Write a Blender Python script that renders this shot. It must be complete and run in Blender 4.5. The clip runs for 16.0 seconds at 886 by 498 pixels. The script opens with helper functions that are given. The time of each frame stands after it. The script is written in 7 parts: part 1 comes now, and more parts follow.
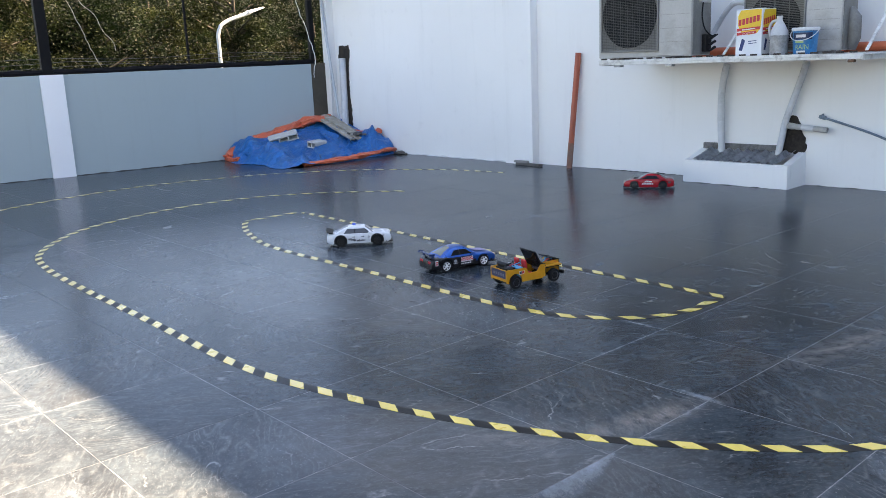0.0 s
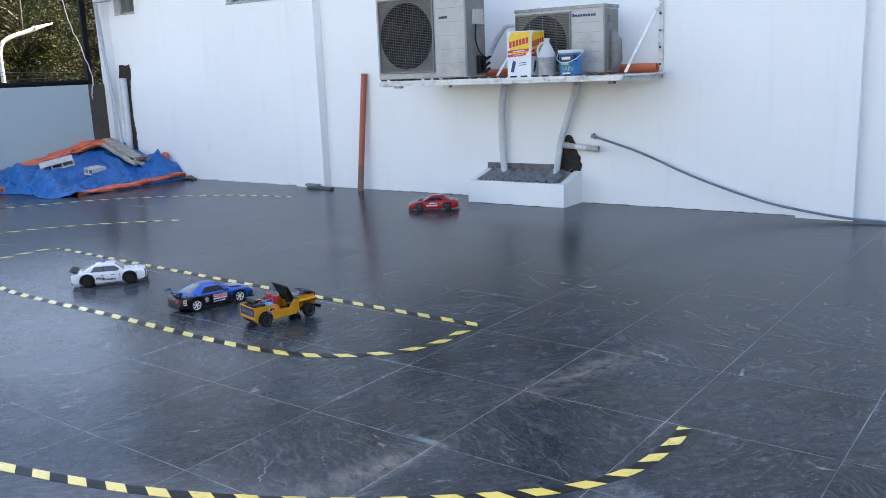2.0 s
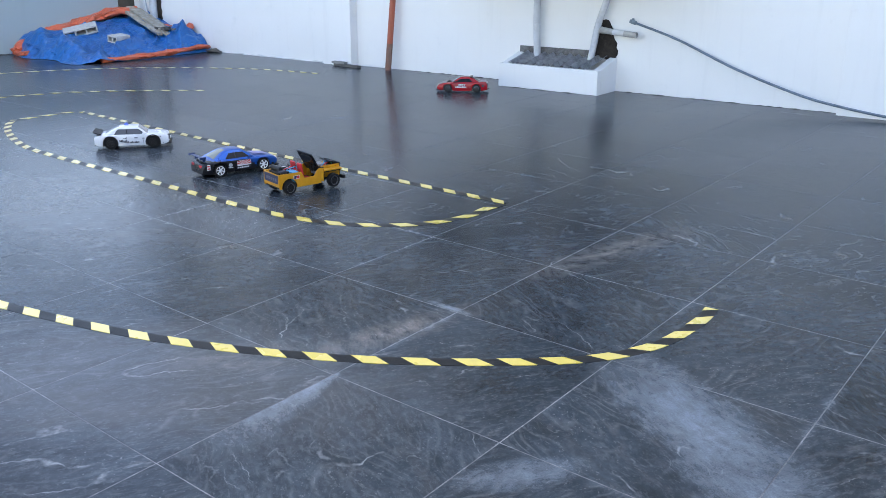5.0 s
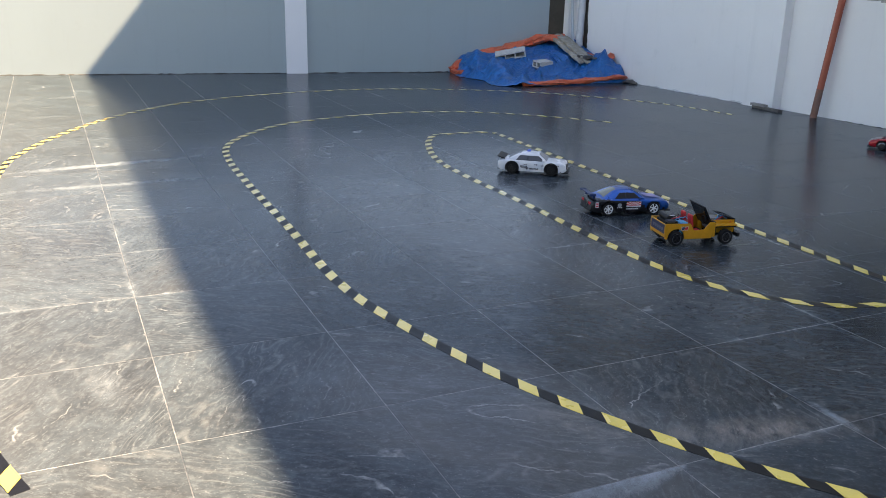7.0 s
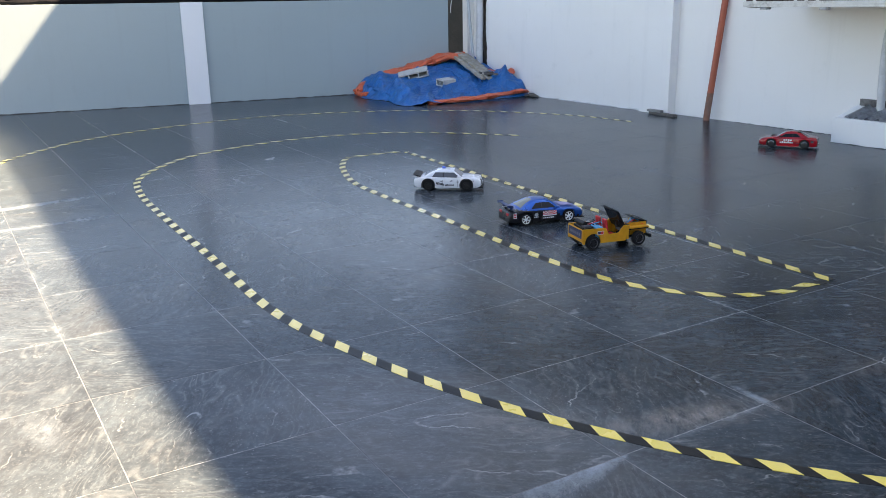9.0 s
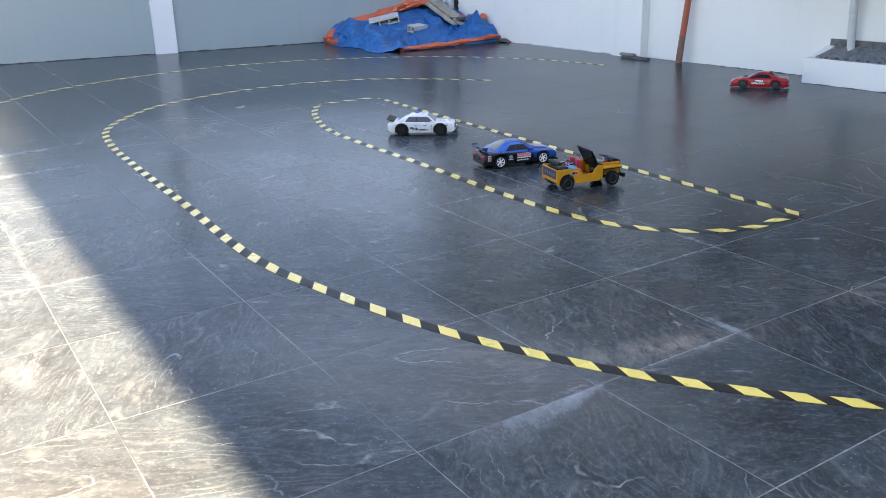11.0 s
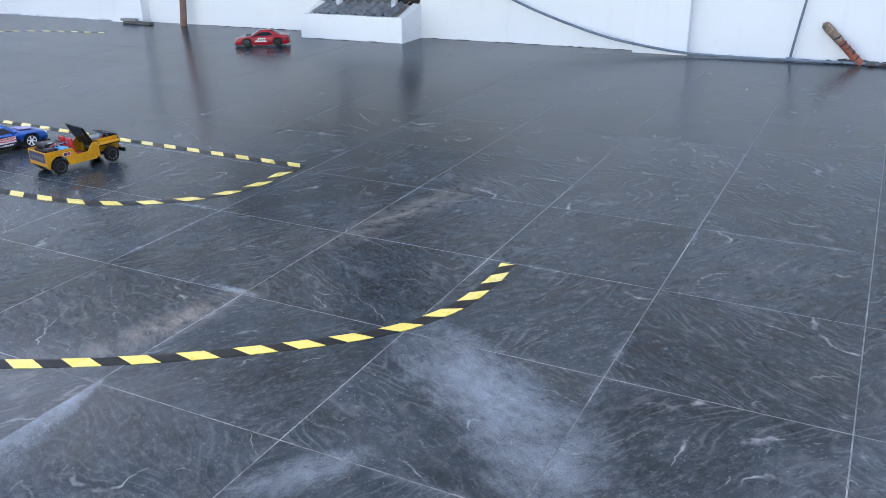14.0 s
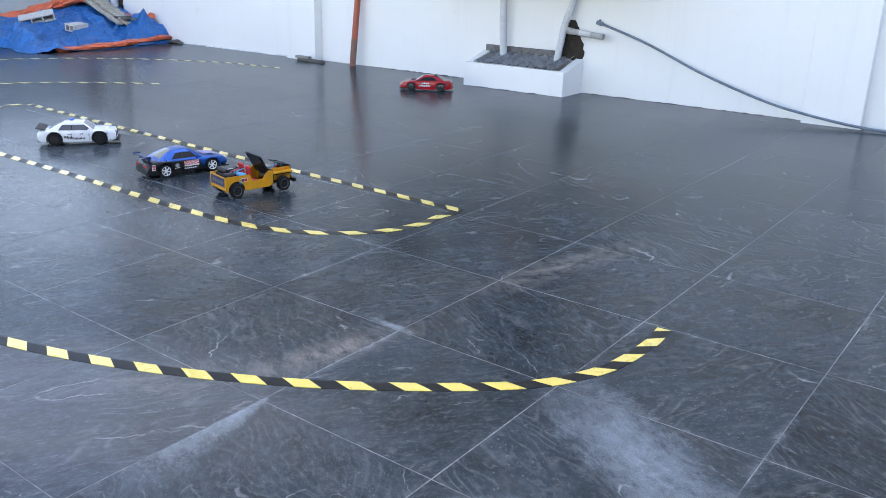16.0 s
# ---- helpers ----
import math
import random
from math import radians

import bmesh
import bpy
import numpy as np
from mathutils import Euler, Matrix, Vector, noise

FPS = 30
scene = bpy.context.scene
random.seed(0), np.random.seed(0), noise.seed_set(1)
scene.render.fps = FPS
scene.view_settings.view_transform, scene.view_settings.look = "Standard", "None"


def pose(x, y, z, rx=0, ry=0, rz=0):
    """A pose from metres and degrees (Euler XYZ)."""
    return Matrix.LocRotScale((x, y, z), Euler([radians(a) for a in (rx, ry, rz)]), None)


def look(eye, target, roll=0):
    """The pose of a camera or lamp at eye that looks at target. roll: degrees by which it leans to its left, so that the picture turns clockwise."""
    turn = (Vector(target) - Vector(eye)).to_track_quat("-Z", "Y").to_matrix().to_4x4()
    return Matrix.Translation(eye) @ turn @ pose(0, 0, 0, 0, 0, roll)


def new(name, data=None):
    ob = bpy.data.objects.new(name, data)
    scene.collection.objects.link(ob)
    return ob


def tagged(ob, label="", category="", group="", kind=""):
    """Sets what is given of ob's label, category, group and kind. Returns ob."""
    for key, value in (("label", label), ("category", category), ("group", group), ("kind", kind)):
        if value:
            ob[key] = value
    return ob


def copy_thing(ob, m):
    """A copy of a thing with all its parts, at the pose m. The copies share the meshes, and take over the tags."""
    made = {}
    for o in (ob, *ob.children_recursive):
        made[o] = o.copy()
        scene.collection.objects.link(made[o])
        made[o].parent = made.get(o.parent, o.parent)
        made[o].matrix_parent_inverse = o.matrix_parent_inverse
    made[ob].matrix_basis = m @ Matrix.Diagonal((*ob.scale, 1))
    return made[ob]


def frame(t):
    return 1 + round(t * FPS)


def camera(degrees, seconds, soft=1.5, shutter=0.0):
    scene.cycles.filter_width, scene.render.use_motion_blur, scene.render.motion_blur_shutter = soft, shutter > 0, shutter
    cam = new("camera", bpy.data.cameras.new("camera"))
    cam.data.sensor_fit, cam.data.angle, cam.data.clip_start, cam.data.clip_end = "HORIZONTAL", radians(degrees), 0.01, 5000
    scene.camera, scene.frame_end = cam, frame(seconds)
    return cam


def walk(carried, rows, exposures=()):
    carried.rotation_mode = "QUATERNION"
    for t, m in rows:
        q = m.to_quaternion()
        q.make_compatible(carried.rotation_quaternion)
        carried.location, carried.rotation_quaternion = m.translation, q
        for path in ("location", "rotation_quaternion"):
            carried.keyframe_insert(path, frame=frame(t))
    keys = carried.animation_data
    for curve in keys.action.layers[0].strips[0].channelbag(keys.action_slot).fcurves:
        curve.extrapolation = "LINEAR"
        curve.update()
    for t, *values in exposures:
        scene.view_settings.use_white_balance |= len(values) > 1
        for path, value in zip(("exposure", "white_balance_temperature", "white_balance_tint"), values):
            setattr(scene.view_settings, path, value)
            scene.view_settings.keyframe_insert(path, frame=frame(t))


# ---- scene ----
cam = camera(54.6, 16.0, soft=0.75)
PATH = [
    (0, (1.585, -2.695, 1.286), (0.126, -1.398, 0.848), -2.4),
    (0.5, (1.643, -2.548, 1.302), (0.24, -1.172, 0.93), -2.3),
    (1, (1.704, -2.358, 1.324), (0.334, -0.946, 0.968), -2.0),
    (1.5, (1.727, -2.251, 1.31), (0.444, -0.765, 0.927), -2.3),
    (2, (1.729, -2.203, 1.291), (0.553, -0.64, 0.878), -2.3),
    (2.5, (1.73, -2.196, 1.273), (0.656, -0.568, 0.834), -1.9),
    (3, (1.729, -2.19, 1.266), (0.738, -0.515, 0.802), -1.2),
    (3.2, (1.735, -2.189, 1.259), (0.768, -0.501, 0.792), -1.0),
    (5.3, (1.652, -2.178, 1.17), (0.405, -0.77, 0.49), 0.6),
    (5.5, (1.633, -2.171, 1.184), (0.327, -0.819, 0.501), 1.2),
    (6, (1.572, -2.109, 1.202), (0.08, -0.955, 0.535), 2.1),
    (6.5, (1.54, -2.065, 1.208), (-0.103, -1.107, 0.588), 2.1),
    (7, (1.556, -2.015, 1.216), (-0.179, -1.22, 0.616), 1.4),
    (7.5, (1.583, -2.062, 1.23), (-0.159, -1.264, 0.657), 0.2),
    (8, (1.59, -2.098, 1.232), (-0.108, -1.191, 0.689), -0.8),
    (8.2, (1.592, -2.1, 1.234), (-0.088, -1.154, 0.699), -1.0),
    (10.3, (1.591, -2.143, 1.221), (-0.042, -1.148, 0.635), -1.1),
    (10.5, (1.6, -2.136, 1.217), (-0.028, -1.144, 0.612), -1.3),
    (11, (1.607, -2.134, 1.191), (0.017, -1.12, 0.527), -1.4),
    (11.5, (1.617, -2.105, 1.171), (0.107, -1.014, 0.444), -1.7),
    (12, (1.645, -2.067, 1.162), (0.269, -0.83, 0.404), -1.6),
    (12.5, (1.693, -2.028, 1.169), (0.511, -0.611, 0.398), -1.6),
    (13, (1.731, -1.972, 1.172), (0.743, -0.414, 0.4), -1.7),
    (13.5, (1.737, -1.945, 1.177), (0.853, -0.323, 0.411), -1.7),
    (14, (1.724, -1.93, 1.177), (0.878, -0.286, 0.416), -0.9),
    (14.5, (1.711, -1.935, 1.19), (0.855, -0.284, 0.454), -0.1),
    (15, (1.696, -1.952, 1.197), (0.791, -0.313, 0.493), 0.6),
    (15.5, (1.678, -1.975, 1.197), (0.688, -0.375, 0.518), 1.2),
    (16, (1.658, -2.002, 1.199), (0.533, -0.486, 0.538), 1.5),
]
EXPOSURES = [(0, 3.18, 7300, 16), (1, 3.32, 7260, 16), (2, 3.33, 7210, 16), (3, 3.37, 7210, 16), (5.5, 3.62, 7280, 15), (6, 3.62, 7380, 15), (6.5, 3.02, 7380, 15), (7, 2.66, 7530, 15), (7.5, 2.89, 7480, 15), (8.0, 2.95, 7480, 15), (10.5, 3.3, 7520, 15), (11.0, 3.32, 7470, 15), (11.5, 3.27, 7420, 15), (12.0, 3.77, 7470, 15), (13.0, 3.98, 7580, 15), (14.0, 3.76, 7630, 16), (14.5, 3.69, 7630, 16), (15.0, 3.68, 7580, 16), (16, 3.7, 7530, 16)]
walk(cam, [(t, look(eye, target, roll)) for t, eye, target, roll in PATH], EXPOSURES)

# ---- light: sun behind the white building, open sky over the yard ----
SUN = Vector((0.38, 1.0, 1.24)).normalized()
world = bpy.data.worlds.new("sky_world")
scene.world = world
world.use_nodes = True
wn = world.node_tree
sky = wn.nodes.new("ShaderNodeTexSky")
sky.sky_type = "NISHITA"
sky.sun_disc = False
sky.sun_elevation = math.asin(SUN.z)
sky.sun_rotation = math.atan2(SUN.x, SUN.y)
sky.air_density, sky.dust_density = 1.0, 1.5
wn.links.new(sky.outputs[0], wn.nodes["Background"].inputs[0])
wn.nodes["Background"].inputs[1].default_value = 0.058
sun = new("sun", bpy.data.lights.new("sun", "SUN"))
sun.data.energy, sun.data.angle, sun.data.color = 5.0, radians(0.5), (1.0, 0.835, 0.62)
sun.matrix_world = look(SUN * 50, (0, 0, 0))


# ---- materials ----
class Nodes:
    """A small writer of node trees for one material."""

    def __init__(self, name):
        self.m = bpy.data.materials.new(name)
        self.m.use_nodes = True
        self.t = self.m.node_tree
        self.bsdf = self.t.nodes["Principled BSDF"]
        self.tc = self.t.nodes.new("ShaderNodeTexCoord")

    def node(self, kind, **inputs):
        n = self.t.nodes.new(kind)
        for k, v in inputs.items():
            self.put(n.inputs[k.replace("_", " ")], v)
        return n

    def put(self, socket, v):
        if isinstance(v, bpy.types.NodeSocket):
            self.t.links.new(v, socket)
        else:
            socket.default_value = v

    def math(self, op, a, b=0.0, clamp=False):
        n = self.t.nodes.new("ShaderNodeMath")
        n.operation, n.use_clamp = op, clamp
        self.put(n.inputs[0], a)
        self.put(n.inputs[1], b)
        return n.outputs[0]

    def noise(self, scale, detail=4.0, rough=0.55, vector=None, distortion=0.0):
        n = self.node("ShaderNodeTexNoise", Scale=scale, Detail=detail, Roughness=rough, Distortion=distortion)
        self.put(n.inputs["Vector"], vector if vector is not None else self.tc.outputs["Object"])
        return n.outputs["Fac"]

    def ramp(self, value, lo, hi, a=0.0, b=1.0):
        n = self.t.nodes.new("ShaderNodeMapRange")
        n.clamp = True
        self.put(n.inputs[0], value)
        for i, v in enumerate((lo, hi, a, b)):
            n.inputs[i + 1].default_value = v
        return n.outputs[0]

    def mix(self, fac, a, b):
        n = self.t.nodes.new("ShaderNodeMix")
        n.data_type = "RGBA"
        self.put(n.inputs[0], fac)
        for s, v in ((n.inputs[6], a), (n.inputs[7], b)):
            self.put(s, v if isinstance(v, bpy.types.NodeSocket) else (*v[:3], 1.0))
        return n.outputs[2]

    def bump(self, height, strength=0.2, distance=0.01):
        n = self.node("ShaderNodeBump", Strength=strength, Distance=distance, Height=height)
        self.put(self.bsdf.inputs["Normal"], n.outputs[0])

    def set(self, **kw):
        for k, v in kw.items():
            s = self.bsdf.inputs[k.replace("_", " ")]
            if k == "Base_Color" and not isinstance(v, bpy.types.NodeSocket):
                v = (*v[:3], 1.0)
            self.put(s, v)
        return self.m


def surface(name, colour, rough=0.5, metal=0.0, vary=0.12, scale=8.0, grime=None, grime_amount=0.0, bump=0.15, fine=60.0, coat=0.0, spec=0.5, coat_rough=0.03, coat_ior=1.5, sheen=0.0):
    """A plain real surface: colour with grain at two scales, patches of grime, fine relief."""
    k = Nodes(name)
    big, small = k.noise(scale, 5), k.noise(fine, 3)
    mixf = k.math("ADD", k.math("MULTIPLY", big, 0.6), k.math("MULTIPLY", small, 0.4))
    dark = tuple(c * (1 - vary) for c in colour)
    light = tuple(min(1, c * (1 + vary)) for c in colour)
    col = k.mix(k.ramp(mixf, 0.3, 0.7), dark, light)
    if grime:
        g = k.ramp(k.noise(scale * 0.6, 6, 0.65, distortion=0.4), 0.62 - 0.25 * grime_amount, 0.78)
        col = k.mix(k.math("MULTIPLY", g, min(1.0, 0.4 + grime_amount)), col, grime)
    k.bump(small, bump, 0.004)
    r = k.ramp(big, 0.3, 0.7, max(0.03, rough - 0.08), min(1, rough + 0.08))
    return k.set(Base_Color=col, Roughness=r, Metallic=metal, Coat_Weight=coat, Coat_Roughness=coat_rough, Coat_IOR=coat_ior, Sheen_Weight=sheen, Sheen_Roughness=0.25, Specular_IOR_Level=spec)


def slate_tile():
    """Dark slate-look porcelain: each tile turns and shifts its own veining; dust lies on it in patches."""
    k = Nodes("slate_tile")
    t = k.t
    info, geo = t.nodes.new("ShaderNodeObjectInfo"), t.nodes.new("ShaderNodeNewGeometry")
    seed = k.math("ADD", info.outputs["Random"], geo.outputs["Random Per Island"])
    off = t.nodes.new("ShaderNodeCombineXYZ")
    for i, f in enumerate((91.0, 57.0, 13.0)):
        k.put(off.inputs[i], k.math("MULTIPLY", seed, f))
    turn = t.nodes.new("ShaderNodeVectorRotate")
    turn.rotation_type = "Z_AXIS"
    k.put(turn.inputs["Vector"], k.tc.outputs["Object"])
    quarter = k.math("MULTIPLY", k.math("FLOOR", k.math("MULTIPLY", k.math("FRACT", k.math("MULTIPLY", seed, 7.0)), 4.0)), 1.5708)
    k.put(turn.inputs["Angle"], k.math("ADD", 0.55, quarter))

    def vec(op, a, b):
        n = t.nodes.new("ShaderNodeVectorMath")
        n.operation = op
        k.put(n.inputs[0], a)
        k.put(n.inputs[1], b)
        return n.outputs[0]

    place = vec("ADD", turn.outputs[0], off.outputs[0])
    bend = t.nodes.new("ShaderNodeTexNoise")
    bend.inputs["Scale"].default_value = 2.6
    bend.inputs["Detail"].default_value = 3.0
    k.put(bend.inputs["Vector"], place)
    flow = vec("ADD", place, vec("MULTIPLY", vec("SUBTRACT", bend.outputs["Color"], (0.5, 0.5, 0.5)), (0.13, 0.13, 0.0)))

    def stretched(x, y):
        return vec("MULTIPLY", flow, (x, y, 1.0))

    cloud = k.noise(2.4, 6, 0.62, stretched(0.7, 1.0))
    stone = k.noise(15.0, 10, 0.78, stretched(0.6, 1.0))
    grain = k.noise(70.0, 5, 0.7, stretched(0.4, 1.0))
    fine = k.noise(210.0, 3, 0.7, place)
    shade = k.math("MULTIPLY", k.math("SUBTRACT", k.math("FRACT", k.math("MULTIPLY", seed, 13.0)), 0.5), 0.05)
    body = k.math("ADD", k.math("ADD", k.math("MULTIPLY", stone, 0.55), k.math("MULTIPLY", cloud, 0.45)), shade)
    base = k.mix(k.ramp(body, 0.38, 0.64), FLOOR_DARK, FLOOR_LIGHT)
    base = k.mix(k.math("MULTIPLY", k.ramp(k.noise(2.0, 5, 0.65, stretched(0.4, 1.5)), 0.54, 0.68), 0.4), base, FLOOR_WARM)
    # wavy bedding lines like wood grain, in patches, pale with a dark edge beside
    layers = k.noise(2.1, 3.5, 0.5, stretched(0.3, 1.0))
    phase = k.math("FRACT", k.math("MULTIPLY", layers, 34.0))
    patch = k.ramp(k.noise(4.0, 5, 0.65, place), 0.4, 0.62)
    broken = k.math("MULTIPLY", patch, k.ramp(k.noise(14.0, 5, 0.7, place), 0.36, 0.6))
    pale_line = k.math("MULTIPLY", k.ramp(k.math("ABSOLUTE", k.math("SUBTRACT", phase, 0.5)), 0.0, 0.2, 1.0, 0.0), broken)
    dark_line = k.math("MULTIPLY", k.ramp(k.math("ABSOLUTE", k.math("SUBTRACT", phase, 0.2)), 0.0, 0.22, 1.0, 0.0), patch)
    base = k.mix(k.math("MULTIPLY", dark_line, 0.3), base, (0.012, 0.015, 0.018))
    base = k.mix(k.math("MULTIPLY", pale_line, 0.4), base, (0.19, 0.2, 0.2))
    base = k.mix(k.math("MULTIPLY", k.ramp(grain, 0.55, 0.66), 0.25), base, (0.012, 0.014, 0.017))
    base = k.mix(k.math("MULTIPLY", k.ramp(grain, 0.46, 0.36), 0.35), base, (0.11, 0.125, 0.135))
    mottle = k.noise(48.0, 4, 0.75, place)
    base = k.mix(k.math("MULTIPLY", k.ramp(mottle, 0.52, 0.62), 0.2), base, (0.1, 0.115, 0.125))
    base = k.mix(k.math("MULTIPLY", k.ramp(mottle, 0.46, 0.38), 0.2), base, (0.01, 0.013, 0.016))
    # jagged, broken pale fissures, a few to a tile
    jit = t.nodes.new("ShaderNodeTexNoise")
    jit.inputs["Scale"].default_value = 22.0
    jit.inputs["Detail"].default_value = 4.0
    k.put(jit.inputs["Vector"], place)
    jag = vec("ADD", flow, vec("MULTIPLY", vec("SUBTRACT", jit.outputs["Color"], (0.5, 0.5, 0.5)), (0.05, 0.05, 0.0)))
    for size, sx, level, reach, amount in ((2.6, 0.4, 0.55, 0.005, 0.62), (3.6, 0.3, 0.46, 0.005, 0.5), (7.0, 0.35, 0.57, 0.007, 0.28)):
        ridge = k.math("ABSOLUTE", k.math("SUBTRACT", k.noise(size, 2.0, 0.5, vec("MULTIPLY", jag, (sx, 1.0, 1.0))), level))
        vein = k.math("MULTIPLY", k.ramp(ridge, reach * 0.25, reach, 1.0, 0.0), k.ramp(k.noise(size * 0.7 + 1.5, 5, 0.7, place), 0.54, 0.64))
        base = k.mix(k.math("MULTIPLY", vein, amount), base, (0.33, 0.345, 0.35))
    speck = k.math("MULTIPLY", k.ramp(k.noise(120.0, 2, 0.5, place), 0.66, 0.74), k.ramp(cloud, 0.42, 0.6))
    base = k.mix(k.math("MULTIPLY", speck, 0.4), base, (0.32, 0.33, 0.34))
    # cement dust swept over the floor, with a few heavier spills
    pos = geo.outputs["Position"]
    sep = t.nodes.new("ShaderNodeSeparateXYZ")
    k.put(sep.inputs[0], pos)
    px, py = sep.outputs[0], sep.outputs[1]
    wide = k.noise(0.8, 8, 0.7, pos, 1.0)
    dust = k.ramp(wide, 0.5, 0.78, 0.0, 0.15)
    warp = k.noise(6.0, 7, 0.75, pos)
    tan, dust_sheen = 0.0, 0.0
    for cx, cy, a, lx, ly, amount in SPILLS + TAN_STAINS + SHEEN_FILMS:
        m = t.nodes.new("ShaderNodeMapping")
        m.vector_type = "TEXTURE"
        m.inputs["Location"].default_value = (cx, cy, 0)
        m.inputs["Rotation"].default_value = (0, 0, radians(a))
        m.inputs["Scale"].default_value = (lx, ly, 1)
        k.put(m.inputs["Vector"], pos)
        ln = t.nodes.new("ShaderNodeVectorMath")
        ln.operation = "LENGTH"
        k.put(ln.inputs[0], m.outputs[0])
        d = k.math("ADD", ln.outputs["Value"], k.math("MULTIPLY", k.math("SUBTRACT", warp, 0.5), 1.8))
        if (cx, cy, a, lx, ly, amount) in TAN_STAINS:
            tan = k.math("MAXIMUM", tan, k.ramp(d, 1.3, 0.1, 0.0, amount))
        elif (cx, cy, a, lx, ly, amount) in SHEEN_FILMS:
            soft = k.math("ADD", ln.outputs["Value"], k.math("MULTIPLY", k.math("SUBTRACT", wide, 0.5), 0.9))
            dust_sheen = k.math("MAXIMUM", dust_sheen, k.ramp(soft, 1.25, 0.5, 0.0, amount))
        else:
            dust = k.math("MAXIMUM", dust, k.ramp(d, 1.3, 0.1, 0.0, amount))
    # a spill swept up against one joint: sharp along the joint, fading away from it
    run = k.math("SUBTRACT", -0.57, py)
    reach = k.math("ADD", 0.012, k.math("MULTIPLY", run, 0.4))
    fan = k.math("SUBTRACT", 1.0, k.math("DIVIDE", px, k.math("MAXIMUM", reach, 0.012)), True)
    fan = k.math("MULTIPLY", k.math("MULTIPLY", fan, k.ramp(run, 0.0, 0.02)), k.math("MULTIPLY", k.ramp(px, 0.0, 0.004), k.ramp(run, 0.12, 0.55, 1.0, 0.0)))
    dust = k.math("MAXIMUM", dust, k.math("MULTIPLY", fan, k.ramp(warp, 0.25, 0.6, 0.45, 0.9)))
    # dust smeared along stretches of the joints
    away = [k.math("ABSOLUTE", k.math("SUBTRACT", k.math("FRACT", k.math("ADD", k.math("DIVIDE", s, 0.6), 50.5)), 0.5)) for s in (px, py)]
    gap = k.math("MINIMUM", away[0], away[1])
    near = k.ramp(gap, 0.0, 0.06, 1.0, 0.0)
    smear = k.math("MULTIPLY", k.math("MULTIPLY", near, near), k.ramp(k.noise(1.4, 5, 0.65, pos), 0.5, 0.68))
    dust = k.math("MAXIMUM", dust, k.math("MULTIPLY", k.math("MULTIPLY", smear, k.ramp(warp, 0.38, 0.58)), 0.5))
    # a crumbly pale rim where grout has spread over the tile edges
    rim = k.math("ADD", gap, k.math("MULTIPLY", k.math("SUBTRACT", k.noise(45.0, 5, 0.75, pos), 0.42), 0.03))
    rim = k.math("MULTIPLY", k.ramp(rim, 0.002, 0.007, 1.0, 0.0), k.ramp(k.noise(2.3, 4, 0.6, pos), 0.4, 0.6, 0.2, 0.75))
    washed = k.ramp(k.noise(1.6, 6, 0.7, pos), 0.42, 0.6)
    for cx, cy, lx, ly in WASHED:
        d = k.math("ADD", k.math("POWER", k.math("DIVIDE", k.math("SUBTRACT", px, cx), lx), 2.0), k.math("POWER", k.math("DIVIDE", k.math("SUBTRACT", py, cy), ly), 2.0))
        washed = k.math("MULTIPLY", washed, k.ramp(k.math("ADD", d, k.math("MULTIPLY", warp, 0.5)), 0.9, 1.6, 0.05, 1.0))
    dust = k.math("MAXIMUM", dust, k.math("MULTIPLY", rim, washed))
    dust = k.math("MULTIPLY", dust, k.ramp(fine, 0.3, 0.7, 0.5, 1.0))
    base = k.mix(k.math("MULTIPLY", tan, k.ramp(stone, 0.4, 0.58, 0.1, 1.0)), base, (0.27, 0.235, 0.2))
    dust = k.math("MULTIPLY", dust, k.ramp(stone, 0.4, 0.56, 0.6, 1.2))
    # pale veil: dust, plus sheen and sunlight painted into the tile colour
    base = k.mix(k.math("MULTIPLY", dust_sheen, k.ramp(stone, 0.3, 0.7, 0.85, 1.1)), base, (0.335, 0.346, 0.35))
    col = k.mix(dust, base, (0.32, 0.375, 0.42))
    rough = k.ramp(grain, 0.3, 0.75, FLOOR_ROUGH - 0.05, FLOOR_ROUGH + 0.09)
    rough = k.math("ADD", rough, k.math("MULTIPLY", dust, 0.35))
    k.bump(k.math("ADD", k.math("MULTIPLY", grain, 0.8), k.math("MULTIPLY", phase, 0.15)), 0.045, 0.002)
    return k.set(Base_Color=col, Roughness=rough, Specular_IOR_Level=0.15)


FLOOR_DARK, FLOOR_LIGHT, FLOOR_WARM, FLOOR_ROUGH = (0.0042, 0.0074, 0.0102), (0.035, 0.0515, 0.064), (0.048, 0.046, 0.04), 0.21
# centre x, y, turn, half length, half width, amount
SPILLS = [
    (0.96, -0.2, -36, 0.42, 0.14, 0.6), (1.2, -0.42, -44, 0.2, 0.12, 0.5), (0.72, -0.68, 52, 0.15, 0.06, 0.45),
    (-0.05, 0.015, -4, 0.09, 0.018, 0.6), (-4.4, -1.72, 99, 0.56, 0.055, 0.6), (-3.8, -1.72, 92, 0.56, 0.05, 0.38), (-1.05, -1.95, 10, 0.16, 0.06, 0.22),
]
TAN_STAINS = [(-0.06, -0.26, 76, 0.32, 0.075, 0.6), (0.12, 0.95, 78, 0.5, 0.085, 0.52), (-0.3, -0.7, 50, 0.25, 0.1, 0.25)]
